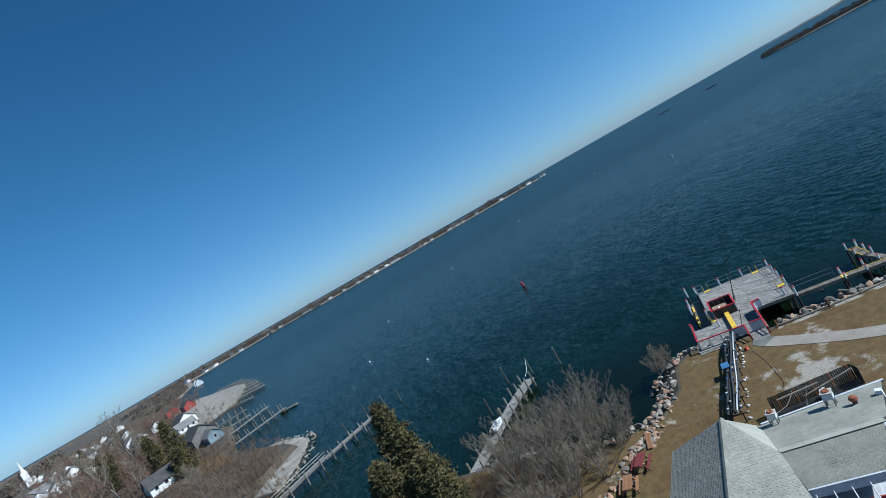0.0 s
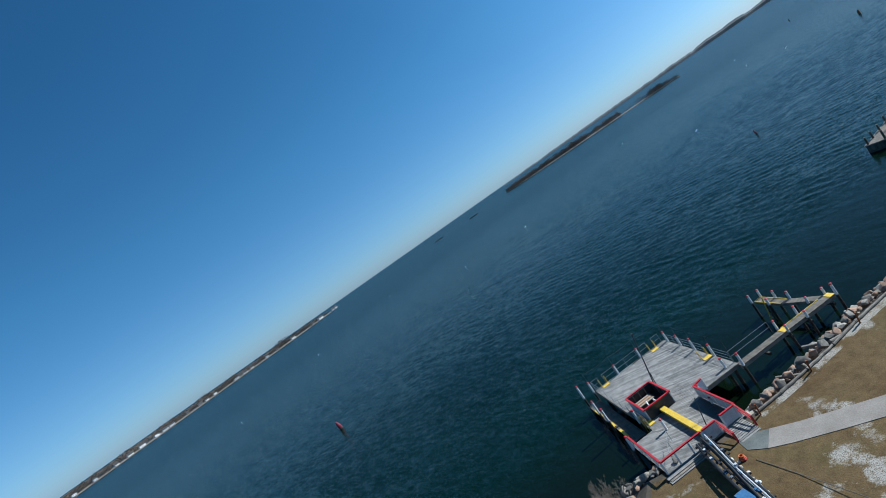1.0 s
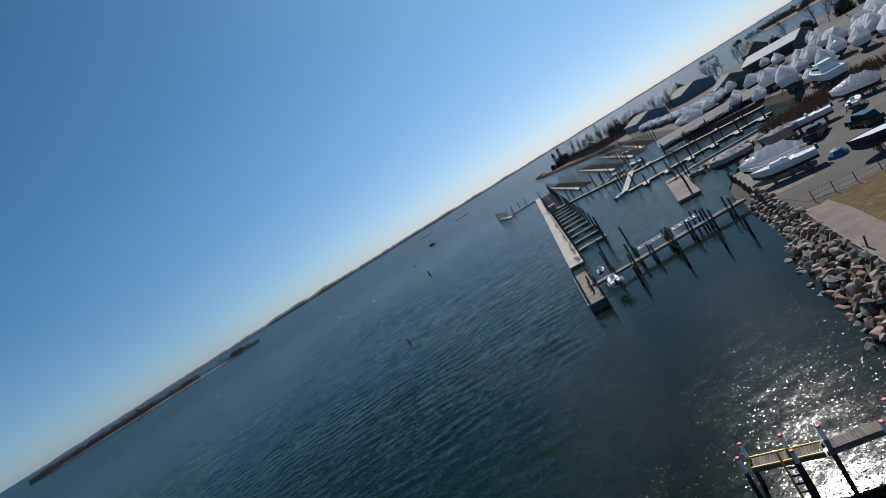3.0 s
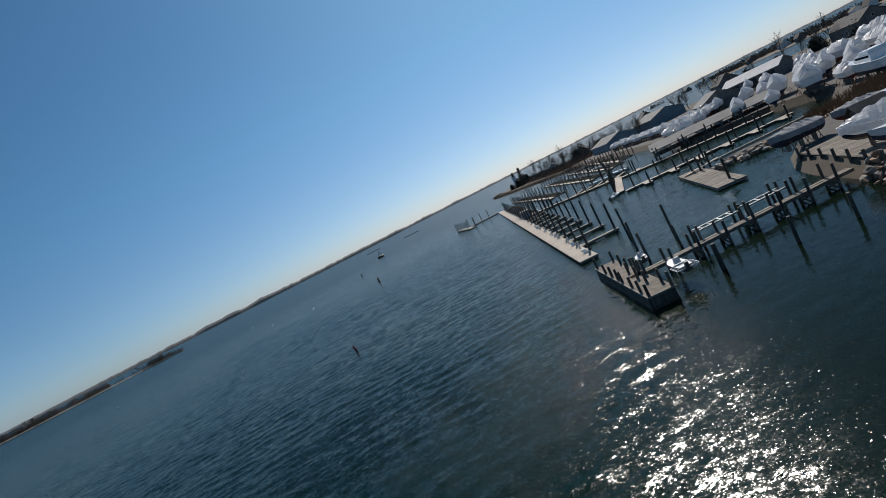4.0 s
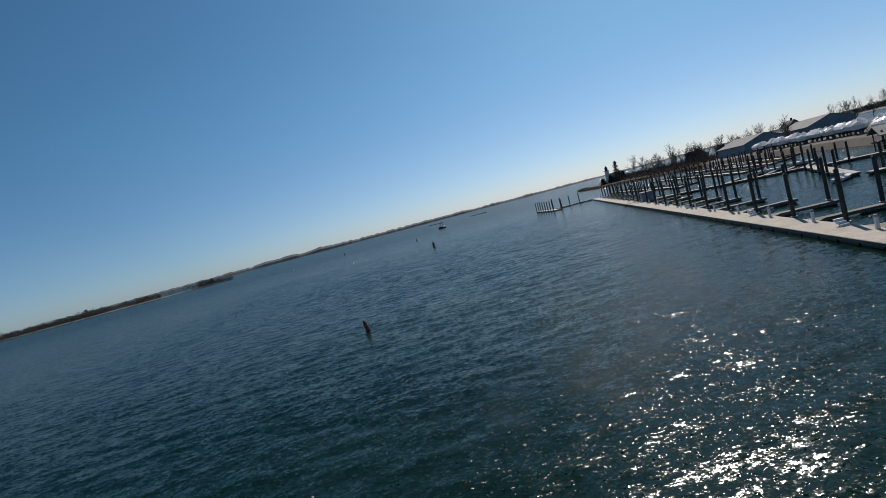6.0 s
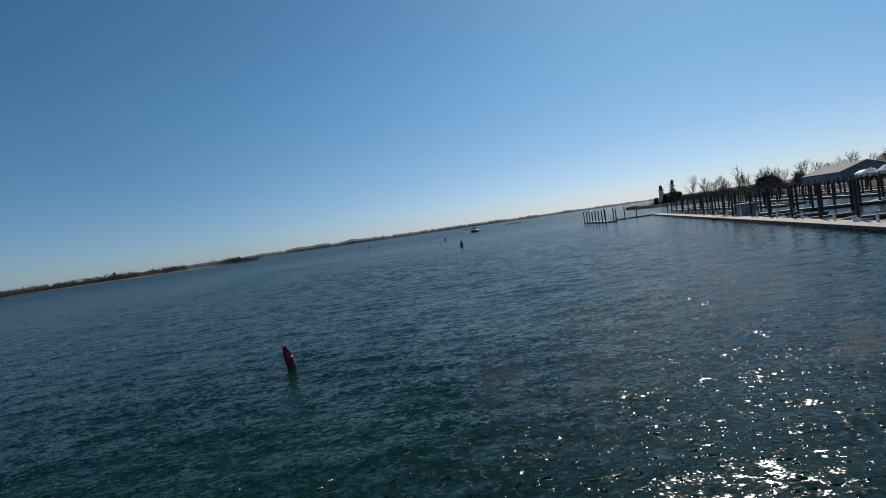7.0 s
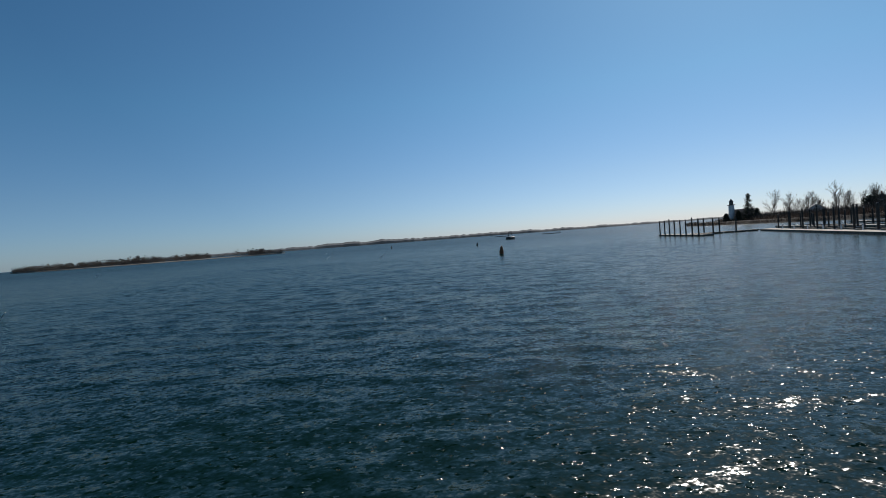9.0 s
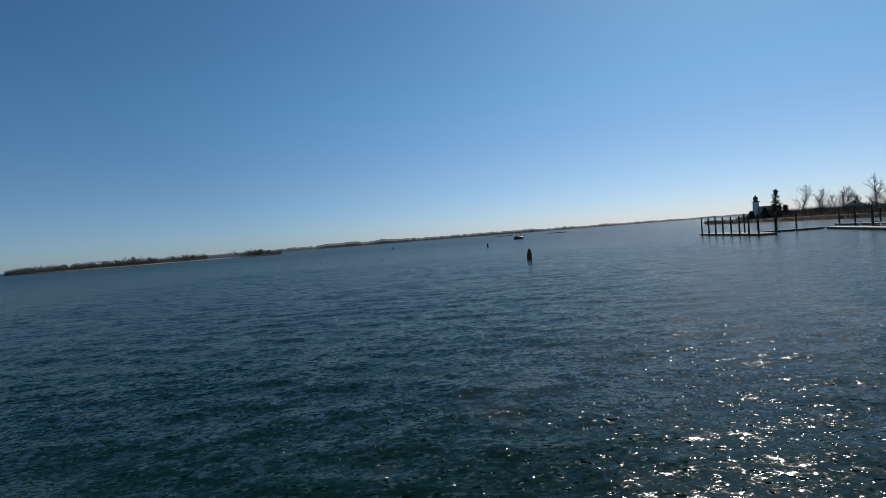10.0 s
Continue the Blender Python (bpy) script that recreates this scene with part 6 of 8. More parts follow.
def building(name, label, x, y, turn, lx, ly, wall_h, ridge_h, wall, roof, z=GROUND, windows=(), doors=(), chimney=None, over=0.4, category="building"):
    """A gabled building, its ridge along local x."""
    ob = thing(name, label, category, at=flat(x, y, z, turn))
    m = Mesh()
    hx, hy = lx / 2, ly / 2
    prof = [(-hy, 0), (hy, 0), (hy, wall_h), (0, ridge_h), (-hy, wall_h)]
    n = len(prof)
    m.add([(-hx, a, b) for a, b in prof] + [(hx, a, b) for a, b in prof], [tuple(range(n)), tuple(range(2 * n - 1, n - 1, -1))] + [((k + 1) % n, k, k + n, (k + 1) % n + n) for k in range(n)])
    part("wall", m, M[wall], ob)
    r = part("roof", Mesh().gable(-hx, -hy, hx, hy, wall_h + 0.02, ridge_h + 0.02, over, 0.18), M[roof], ob)
    if chimney:
        part("chimney", Mesh().box(chimney[0] - 0.45, chimney[1] - 0.35, wall_h, chimney[0] + 0.45, chimney[1] + 0.35, ridge_h + 1.2), M["brick"], r)
    for side, pos, zz, w, h in windows:
        k = -1 if side in "sw" else 1
        for dx, mm, g in ((0.05, "white", 0.1), (0.075, "glass", 0.0)):
            ww, hh = w / 2 + g, h / 2 + g
            b = (pos - ww, k * hy, pos + ww, k * (hy + dx)) if side in "sn" else (k * hx, pos - ww, k * (hx + dx), pos + ww)
            box = Mesh().box(min(b[0], b[2]), min(b[1], b[3]), zz - hh, max(b[0], b[2]), max(b[1], b[3]), zz + hh)
            if g:
                fr = part("window", box, M[mm], ob)
            else:
                part("pane", box, M[mm], fr)
    for side, pos, w, h, mm in doors:
        k = -1 if side in "sw" else 1
        b = (pos - w / 2, k * hy, pos + w / 2, k * (hy + 0.06)) if side in "sn" else (k * hx, pos - w / 2, k * (hx + 0.06), pos + w / 2)
        part("door", Mesh().box(min(b[0], b[2]), min(b[1], b[3]), 0.02, max(b[0], b[2]), max(b[1], b[3]), h), M[mm], ob)
    return ob


building("storage_shed", "blue-grey storage shed with a low grey metal roof", 175.7, 159.6, 74.6, 29, 17, 4.0, 7.0, "blue_wall", "roof_grey", doors=[("w", 0, 6, 3.8, "blue_wall"), ("s", -8, 5, 3.8, "panel")], category="shed")
building("storage_shed", "larger blue-grey storage shed with a grey roof", 205, 155.6, 75, 26, 19.2, 4.4, 7.6, "blue_wall", "roof_grey", doors=[("w", 0, 6, 4, "blue_wall"), ("s", -8, 5, 4, "panel")], category="shed")
building("white_roof_shed", "long open shed with a bright white metal roof", 185, 70.7, -68, 21, 16, 4.0, 6.4, "grey_wall", "roof_white", doors=[("s", -6.5, 5, 3.5, "black"), ("s", 0, 5, 3.5, "black"), ("s", 6.5, 5, 3.5, "black")], category="shed")
building("grey_shed", "grey shingled gable shed beside wrapped boats", 150, 58, 60, 14, 12, 3.8, 6.6, "grey_wall", "roof_grey", category="shed")
building("small_shed", "tiny weathered tool shed with a dark roof", 62.6, -50.6, -30, 2.8, 2.2, 1.9, 2.7, "grey_wall", "roof_dark", doors=[("s", 0, 0.9, 1.7, "timber")], category="shed")

# long low roof over the covered slips
cov = thing("covered_slip_roof", "long low grey roof over slips on posts", "boat shed", at=flat(101.5, 14.5, 0, -38))
part("roof", Mesh().gable(-13, 0, 17, 11, 3.0, 4.4, 0.3, 0.15), M["roof_grey"], cov)
for k in range(8):
    for yy in (0.2, 10.8):
        part("roof_post", Mesh().box(-12.6 + 4.1 * k, yy - 0.1, -1.0, -12.4 + 4.1 * k, yy + 0.1, 3.05), M["timber"], cov)
part("floor", Mesh().box(-13, 0.3, GROUND - 0.3, 17, 10.7, GROUND + 0.06), M["pile"], cov)
for k in range(6):
    boat(*( (cov.matrix_basis @ Vector((-10 + 4.6 * k, 4.5, 0)))[:2]), -38 + rand(-4, 4), 6.5, 2.3, 1.0, "open", 0.25, label="small boat stored under the low roof")

# rock arm between basin and raft
arm = Mesh()
ARM = [(68.5, -22.8), (71, -22.6), (75, -24.6), (80, -27.5), (86, -30.5)]
for k in range(len(ARM) - 1):
    (a, b), (c, d) = ARM[k], ARM[k + 1]
    arm.add([(a - 1, b - 3.2, -0.8), (a, b, 0.9), (a + 0.8, b + 3.0, -0.8), (c - 1, d - 3.2, -0.8), (c, d, 0.9 + 0.1 * k), (c + 0.8, d + 3.0, -0.8)], [(0, 3, 4, 1), (1, 4, 5, 2)])
tagged(part("rock_arm", arm, M["rock_wet"]), "low arm of dark rubble in the basin", "breakwater", kind="structure")
walln = thing("arm_wall", "long pale timber rail on the rubble arm", "wall")
part("beam", Mesh().beam((69.3, -20.0, 0.95), (84, -27.0, 1.2), 0.45, 0.4), M["deck_pale"], walln)


def tufts(name, label, count, where, size, mat, category="brush"):
    """A thicket of thin upright blades."""
    m = Mesh()
    for k in range(count):
        x, y = where()
        h = size * rand(0.5, 1.2)
        for j in range(4):
            a = rand(0, math.tau)
            dx, dy = 0.25 * size * math.cos(a), 0.25 * size * math.sin(a)
            m.add([(x - 0.05 * size, y, GROUND), (x + 0.05 * size, y, GROUND), (x + dx, y + dy, GROUND + h)], [(0, 1, 2)])
    return tagged(part(name, m, M[mat]), label, category, kind="stuff")


tufts("dry_reeds", "thicket of dry brown reeds behind the basin", 900, lambda: (rand(76, 100), -36 + rand(-5, 5)), 1.6, "reed", "reeds")

# ---- trees ----
def bare_tree_mesh(seed, height, spread=0.45, stems=1, levels=5, thin=0.012, trunk=0.03, up=0.25):
    """Leader, boughs and fine twigs, as two meshes; with several stems a shrub."""
    r = random.Random(seed)
    wood, twig = Mesh(), Mesh()

    def limb(p, d, length, rad, lev, steps, bend):
        """One bough, bending upwards, with the places where the next ones spring from it."""
        nodes = []
        for k in range(steps):
            d = (d + Vector((r.gauss(0, 0.12), r.gauss(0, 0.12), r.gauss(0, 0.06) + bend))).normalized()
            e = p + d * (length / steps)
            r0, r1 = rad * (1 - 0.75 * k / steps), rad * (1 - 0.75 * (k + 1) / steps)
            if lev < 2:
                wood.tube(p, e, max(r0, thin), max(r1, thin), 6 if lev == 0 else 4, False)
            else:
                twig.tube(p, e, max(r0, thin), max(r1, thin * 0.7), 3, False)
            p = e
            nodes.append((p, d, (k + 1) / steps))
        return nodes

    def sprays(nodes, length, rad, lev):
        if lev > levels - 2:
            return
        for p, d, t in nodes:
            for _ in range(r.choice((1, 2, 2)) if lev < 3 else r.choice((1, 1, 2))):
                a = r.uniform(0, math.tau)
                side = Vector((math.cos(a), math.sin(a), r.uniform(-0.1, 0.5)))
                side = (side - d * side.dot(d)).normalized()
                w = (d + side * r.uniform(0.6, 1.1)).normalized()
                ln = length * r.uniform(0.32, 0.55) * (1.15 - 0.5 * t)
                sprays(limb(p, w, ln, rad * 0.45, lev + 1, 3 if lev < 2 else 2, up * 0.35), ln, rad * 0.45, lev + 1)

    for s in range(stems):
        a = math.tau * s / max(1, stems) + r.uniform(-0.3, 0.3)
        lean = 0.05 if stems == 1 else r.uniform(0.15, 0.7)
        base = Vector((0.35 * math.cos(a), 0.35 * math.sin(a), 0)) if stems > 1 else Vector()
        h = height * (1.0 if stems == 1 else r.uniform(0.7, 1.0))
        rad = height * trunk * (1 if stems == 1 else 0.5)
        main = limb(base, Vector((lean * math.cos(a), lean * math.sin(a), 1)).normalized(), h, rad, 0, 9 if stems == 1 else 6, 0.04)
        for p, d, t in main:
            if t < (0.22 if stems == 1 else 0.15):
                continue
            for _ in range(3 if stems == 1 and t < 0.8 else 2):
                a = r.uniform(0, math.tau)
                w = Vector((math.cos(a), math.sin(a), r.uniform(0.45, 1.1) + 0.6 * t)).normalized()
                ln = h * spread * r.uniform(0.6, 1.1) * (0.35 + math.sin(math.pi * min(1.0, 0.12 + 0.88 * t))) * 0.75
                sprays(limb(p, w, ln, rad * (0.5 - 0.3 * t), 1, 4, up * 0.5), ln, rad * (0.5 - 0.3 * t), 1)
    top = max(v[2] for v in wood.v + twig.v)
    k = height / top
    for m in (wood, twig):
        m.v = [(x * k, y * k, z * k - 0.15) for x, y, z in m.v]
    return wood, twig


def bare_tree(name, label, x, y, seed, height, wood_mat="bark", twig_mat="twig", z=GROUND, group="bare trees", category="tree", **kw):
    w, t = bare_tree_mesh(seed, height, **kw)
    ob = thing(name, label, category, group, flat(x, y, z, rand(0, 360)))
    part("trunk", w, M[wood_mat], ob)
    part("crown", t, M[twig_mat], ob)
    return ob


def evergreen_mesh(seed, height, radius, clumps, blades, droop=0.3, leaf=0.3, base=0.1, power=0.8):
    """A tapered trunk with boughs, and a crown of short needle blades set in clumps."""
    r = random.Random(seed)
    wood, leafm = Mesh(), Mesh()
    wood.tube((0, 0, -0.2), (0.1, 0, height * 0.55), height * 0.022, height * 0.014, 7, False)
    wood.tube((0.1, 0, height * 0.55), (0, 0, height * 0.97), height * 0.014, 0.02, 6, False)
    for k in range(clumps):
        t = base + (1 - base) * r.random() ** 1.1
        a = r.uniform(0, math.tau)
        lobe = noise.noise((2.2 * math.cos(a), 2.2 * math.sin(a), seed + 5.5 * t))
        if lobe < -0.22 and r.random() < 0.75:
            continue
        rr = radius * (1 - t) ** power * r.uniform(0.35, 1.0) * (1.0 + 0.9 * lobe) + 0.15
        c = Vector((rr * math.cos(a), rr * math.sin(a), height * t - droop * rr + r.uniform(-0.2, 0.2)))
        if r.random() < 0.3:
            wood.tube((0, 0, height * t), c, 0.05, 0.02, 4, False)
        size = leaf * r.uniform(0.7, 1.5)
        for _ in range(blades):
            d = Vector((r.gauss(0, 1), r.gauss(0, 1), r.gauss(0.25, 0.7))).normalized()
            p = c + Vector((r.gauss(0, 1), r.gauss(0, 1), r.gauss(0, 0.6))) * size * 0.7
            s = d.cross(Vector((r.gauss(0, 1), r.gauss(0, 1), r.gauss(0, 1)))).normalized() * size * 0.22
            e = p + d * size * r.uniform(0.6, 1.3)
            leafm.add([p - s, p + s, e + s * 0.3, e - s * 0.3], [(0, 1, 2, 3)])
    return wood, leafm


def evergreen(name, label, x, y, seed, height, radius, clumps, blades, mat, z=GROUND, **kw):
    w, l = evergreen_mesh(seed, height, radius, clumps, blades, **kw)
    ob = thing(name, label, "tree", "evergreens", flat(x, y, z))
    part("trunk", w, M["bark"], ob)
    part("crown", l, M[mat], ob)
    return ob


# shore thicket below the house
shrubs = [bare_tree("bare_shrub", "tall leafless grey shrub with many stems", x, y, 40 + k, h, stems=st, levels=4, spread=0.36, thin=0.0065, trunk=0.014, up=0.3, group="bare shrubs", category="shrub")
          for k, (x, y, h, st) in enumerate([(17.8, -130.6, 5.2, 9), (14.7, -132.6, 7.2, 9), (12.0, -135.2, 7.6, 9)])]
for k, (x, y, s) in enumerate([(17.4, -130.0, 0.85), (16.2, -132.6, 0.95), (16.6, -135.2, 0.95), (19.4, -134.2, 1.1), (14.0, -136.6, 0.95), (12.6, -139.6, 0.9), (19.6, -137.6, 1.15), (17.6, -140.0, 0.8), (8.6, -139.2, 0.8), (22.6, -141.2, 1.05), (21.0, -144.0, 0.7)]):
    copy_thing(shrubs[k % 3], flat(x, y, GROUND, 77 * k) @ Matrix.Diagonal((s * 1.1, s * 1.1, s, 1)))
bare_tree("bare_shrub", "small leafless bush among shore rocks", 11.0, -119.6, 61, 3.4, stems=8, levels=4, spread=0.42, thin=0.008, trunk=0.02, up=0.2, z=1.0, group="bare shrubs", category="shrub")
bare_tree("bare_shrub", "small leafless bush among shore rocks", 9.6, -117.9, 62, 2.6, stems=7, levels=4, spread=0.42, thin=0.008, trunk=0.02, up=0.1, z=0.6, group="bare shrubs", category="shrub")
for k, (x, y, h, r) in enumerate([(-1.8, -147.6, 11.0, 3.4), (3.6, -147.2, 8.4, 3.2), (3.4, -150.8, 6.8, 2.8), (8.0, -146.8, 6.4, 3.0), (11.5, -146.5, 5.6, 2.8), (6.0, -150.5, 7.5, 3.2)]):
    evergreen("red_cedar", "ragged olive-green red cedar with bare branch tips", x, y, 70 + k, h, r, 760, 26, "cedar", leaf=0.30, base=0.06, power=0.7)

# trees on the west shore
west = [bare_tree("bare_tree", "tall leafless grey tree", -116, -221, 80, 22, levels=4, spread=0.40, up=0.25, thin=0.035, trunk=0.018),
        bare_tree("bare_tree", "leafless tree with reddish buds", -90, -216, 81, 15, twig_mat="twig_red", levels=4, spread=0.46, up=0.25, thin=0.04, trunk=0.017),
        bare_tree("bare_tree", "leafless tree with reddish buds", -68, -206, 82, 13, twig_mat="twig_red", levels=4, spread=0.5, up=0.2, thin=0.04, trunk=0.017),
        bare_tree("bare_tree", "low spreading leafless grey tree", -58, -196, 83, 9, levels=4, spread=0.5, up=0.2, thin=0.03, trunk=0.018)]
WEST_SPOTS = [(-150, -240), (-175, -262), (-200, -285), (-132, -250), (-105, -235), (-230, -270), (-265, -300), (-50, -190), (-62, -186), (-75, -190)]
for k, (x, y) in enumerate(WEST_SPOTS):
    copy_thing(west[(1, 2, 1, 1, 2, 0, 1, 3, 3, 3)[k]], flat(x, y, GROUND, 53 * k) @ Matrix.Diagonal((1, 1, rand(0.85, 1.1), 1)))
for k in range(60):
    x = rand(-490, -270)
    y = min(-232, -230 + 0.307 * (x + 330)) - rand(5, 60)
    s = rand(0.45, 0.75)
    copy_thing(west[RND.choice((1, 1, 2, 2, 3))], flat(x, y, GROUND, 61 * k) @ Matrix.Diagonal((s, s, s, 1)))
copy_thing(west[0], flat(-133, -221, GROUND, 200) @ Matrix.Diagonal((1.2, 1.2, 1.25, 1)))
for k in range(130):
    d = rand(0, 1) ** 0.85
    x = -75 - 560 * d + rand(-12, 12)
    y = -186 - 0.215 * (-75 - x) - rand(12, 50 + 170 * d)
    s = rand(0.5, 0.85)
    copy_thing(west[RND.choice((0, 1, 1, 2, 2, 3))], flat(x, y, GROUND, 37 * k) @ Matrix.Diagonal((s, s, s, 1)))
for k, (x, y, h, r) in enumerate([(-112, -201, 16, 4.8), (-104, -199, 8, 4.2), (-122, -210, 14, 4.6), (-160, -236, 13, 4.5), (-215, -262, 11, 4), (-290, -300, 12, 4), (-400, -345, 13, 5)]):
    evergreen("shore_conifer", "shaggy olive conifer on the west shore", x, y, 110 + k, h, r, 380, 14, "cedar", leaf=0.55, power=0.8, droop=0.5)

# the point: spruce and bare trees
for k, (x, y, h, r) in enumerate([(178, 296, 14.5, 4.2), (174, 299, 5.5, 2.6), (182, 295, 6.0, 2.2), (171, 306, 4.2, 2.2)]):
    evergreen("spruce_tree", "dark pointed spruce by the lighthouse", x, y, 120 + k, h, r, 420, 12, "spruce", leaf=0.42, power=1.0, droop=0.45)
point = [bare_tree("bare_tree", "leafless tree along the point", 184 + 5 * k, 286 - 9 * k, 140 + k, (16, 14, 13, 17)[k], "bark_far", "bark_far", levels=4, spread=(0.36, 0.46, 0.42, 0.32)[k], up=0.25, thin=0.026, trunk=0.016) for k in range(4)]
for k in range(54):
    t = k / 53
    x, y = 188 - 16 * t + rand(0, 26), 292 - 140 * t + rand(-8, 8)
    s = rand(0.5, 0.85)
    copy_thing(point[k % 4], flat(x, y, GROUND, 41 * k) @ Matrix.Diagonal((s, s, s * rand(0.9, 1.1), 1)))
for k in range(22):
    x, y = 219 + rand(-12, 45), 200 - 9 * k + rand(-6, 6)
    s = rand(0.65, 1.0)
    copy_thing(point[(k + 1) % 4], flat(x, y, GROUND, 29 * k) @ Matrix.Diagonal((s, s, s, 1)))
for k, (x, y) in enumerate([(222, 108), (228, 96), (236, 84), (230, 60), (242, 48), (196, 236), (212, 228)]):
    evergreen("spruce_tree", "dark bushy evergreen behind the boat yard", x, y, 190 + k, rand(5, 7), 4.0, 160, 10, "spruce", leaf=0.9, power=0.45)


def brush(name, label, count, where, size, mat, z=GROUND, category="brush"):
    m = Mesh()
    for _ in range(count):
        x, y = where()
        for _ in range(11):
            a, e = rand(0, math.tau), rand(0.2, 1.4)
            s = size * rand(0.5, 1.2)
            d = Vector((math.cos(a) * math.cos(e), math.sin(a) * math.cos(e), math.sin(e))) * s
            w = Vector((-math.sin(a), math.cos(a), 0)) * s * 0.02
            m.add([(x - w.x, y - w.y, z), (x + w.x, y + w.y, z), (x + d.x, y + d.y, z + d.z)], [(0, 1, 2)])
    return tagged(part(name, m, M[mat]), label, category, kind="stuff")


def along(pts, jitter):
    def pick():
        k = RND.randrange(len(pts) - 1)
        t = RND.random()
        a, b = pts[k], pts[k + 1]
        return a[0] + (b[0] - a[0]) * t + rand(-jitter, jitter), a[1] + (b[1] - a[1]) * t + rand(-jitter, jitter)
    return pick


brush("point_brush", "low brown brush along the point", 4200, along([(200, 350), (190, 320), (180, 260), (172, 215), (170, 190)], 10), 2.6, "brush")
brush("point_shore_brush", "dark brush along the water's edge of the point", 3000, along([(153, 160), (158, 195), (159, 225), (165, 300), (171, 350), (184, 371)], 3.0), 2.0, "brush", z=0.5)
brush("point_undergrowth", "dark leafless undergrowth below the trees of the point", 1500, along([(192, 330), (186, 300), (182, 262), (178, 225), (180, 196)], 8), 4.6, "bark_far")
brush("west_brush", "tangled brown brush on the west shore", 5200, along([(-40, -182), (-70, -186), (-110, -208), (-160, -232), (-240, -260), (-330, -300)], 16), 1.7, "brush")
brush("village_brush", "brown winter brush between the houses", 5000, along([(-150, -240), (-300, -300), (-450, -350), (-640, -440), (-900, -560)], 48), 4.0, "brush")
brush("shore_brush", "grey brown undergrowth below the trees", 1100, along([(-20, -178), (-4, -160), (6, -150), (14, -144), (24, -148)], 5), 1.5, "brush")

# ---- far shores and islands ----
def island(name, label, pts, width, tree_h, density, sand=1.2, houses=0, seed=0, gap=(), soil="far_sand"):
    """A low island or shore along a line: sandy edge, ground, and a belt of winter woods."""
    r = random.Random(seed)
    line = [Vector(p) for p in pts]
    g = Mesh()
    top = []
    for i, p in enumerate(line):
        a, b = line[max(0, i - 1)], line[min(len(line) - 1, i + 1)]
        d = (b - a).normalized()
        s = Vector((-d.y, d.x))
        w = width * (0.25 if i in (0, len(line) - 1) else r.uniform(0.8, 1.2))
        top.append([p - s * w, p - s * w * 0.85, p + s * w * 0.85, p + s * w])
    vs = []
    for q in top:
        vs += [(q[0].x, q[0].y, -0.3), (q[1].x, q[1].y, sand), (q[2].x, q[2].y, sand), (q[3].x, q[3].y, -0.3)]
    n = len(top)
    fs = [(4 * i + j, 4 * i + j + 1, 4 * i + j + 5, 4 * i + j + 4) for i in range(n - 1) for j in range(3)] + [(0, 1, 2, 3), tuple(4 * n - 4 + j for j in (3, 2, 1, 0))]
    g.add(vs, fs)
    tagged(part(name, g, M[soil]), label, "island", kind="structure")
    w = Mesh()
    total = sum((b - a).length for a, b in zip(line, line[1:]))
    run = 0.0
    for i, (a, b) in enumerate(zip(line, line[1:])):
        L = (b - a).length
        for k in range(int(L * density)):
            t = r.random()
            f = (run + L * t) / total
            if any(u < f < v for u, v in gap):
                if r.random() < 0.93:
                    continue
            d = (b - a) / L
            s = Vector((-d.y, d.x))
            edge = min(1.0, 8 * min(f, 1 - f) + 0.15)
            c = a.lerp(b, t) + s * width * 0.75 * r.uniform(-1, 1) * edge
            h = tree_h * r.uniform(0.45, 1.0) * (0.55 + 0.45 * edge) * (0.75 + 0.5 * noise.noise((f * 40, seed, 0)))
            rad = h * r.uniform(0.26, 0.46)
            for j in range(12):
                q = Vector((c.x + r.gauss(0, rad * 0.55), c.y + r.gauss(0, rad * 0.55), sand + h * (0.06 + 0.075 * j + r.uniform(0, 0.1))))
                u1, u2 = Vector((r.gauss(0, 1), r.gauss(0, 1), r.gauss(0, 1))), Vector((r.gauss(0, 1), r.gauss(0, 1), r.gauss(0, 1)))
                z = rad * r.uniform(0.2, 0.42)
                w.add([q + u1.normalized() * z, q + u2.normalized() * z, q - (u1 + u2).normalized() * z, q + Vector((0, 0, z))], [(0, 1, 2), (0, 1, 3), (1, 2, 3), (2, 0, 3)])
            w.add([(c.x - 0.12, c.y, sand - 0.2), (c.x + 0.12, c.y, sand - 0.2), (c.x, c.y, sand + h * 0.8)], [(0, 1, 2)])
        run += L
    tagged(part(name + "_woods", w, M["far_wood"]), "belt of leafless winter woods along the shore", "woods", kind="stuff")
    for _ in range(houses):
        i = r.randrange(len(line) - 1)
        p = line[i].lerp(line[i + 1], r.random())
        d = (line[i + 1] - line[i]).normalized()
        s = Vector((-d.y, d.x))
        c = p + s * width * 0.8 * (1 if s.dot(Vector((20, -80)) - p) > 0 else -1)
        building("far_house", "small distant shore house with a dark roof", c.x, c.y, math.degrees(math.atan2(d.y, d.x)), r.uniform(8, 15), r.uniform(7, 10), r.uniform(3, 5.5), r.uniform(6, 9), r.choice(["white_wall", "white_wall", "grey_wall", "panel"]), "roof_dark", z=sand - 0.1, category="house",
                 windows=[("s", -2, 2, 1.0, 1.4), ("s", 2, 2, 1.0, 1.4), ("n", -2, 2, 1.0, 1.4), ("n", 2, 2, 1.0, 1.4)])


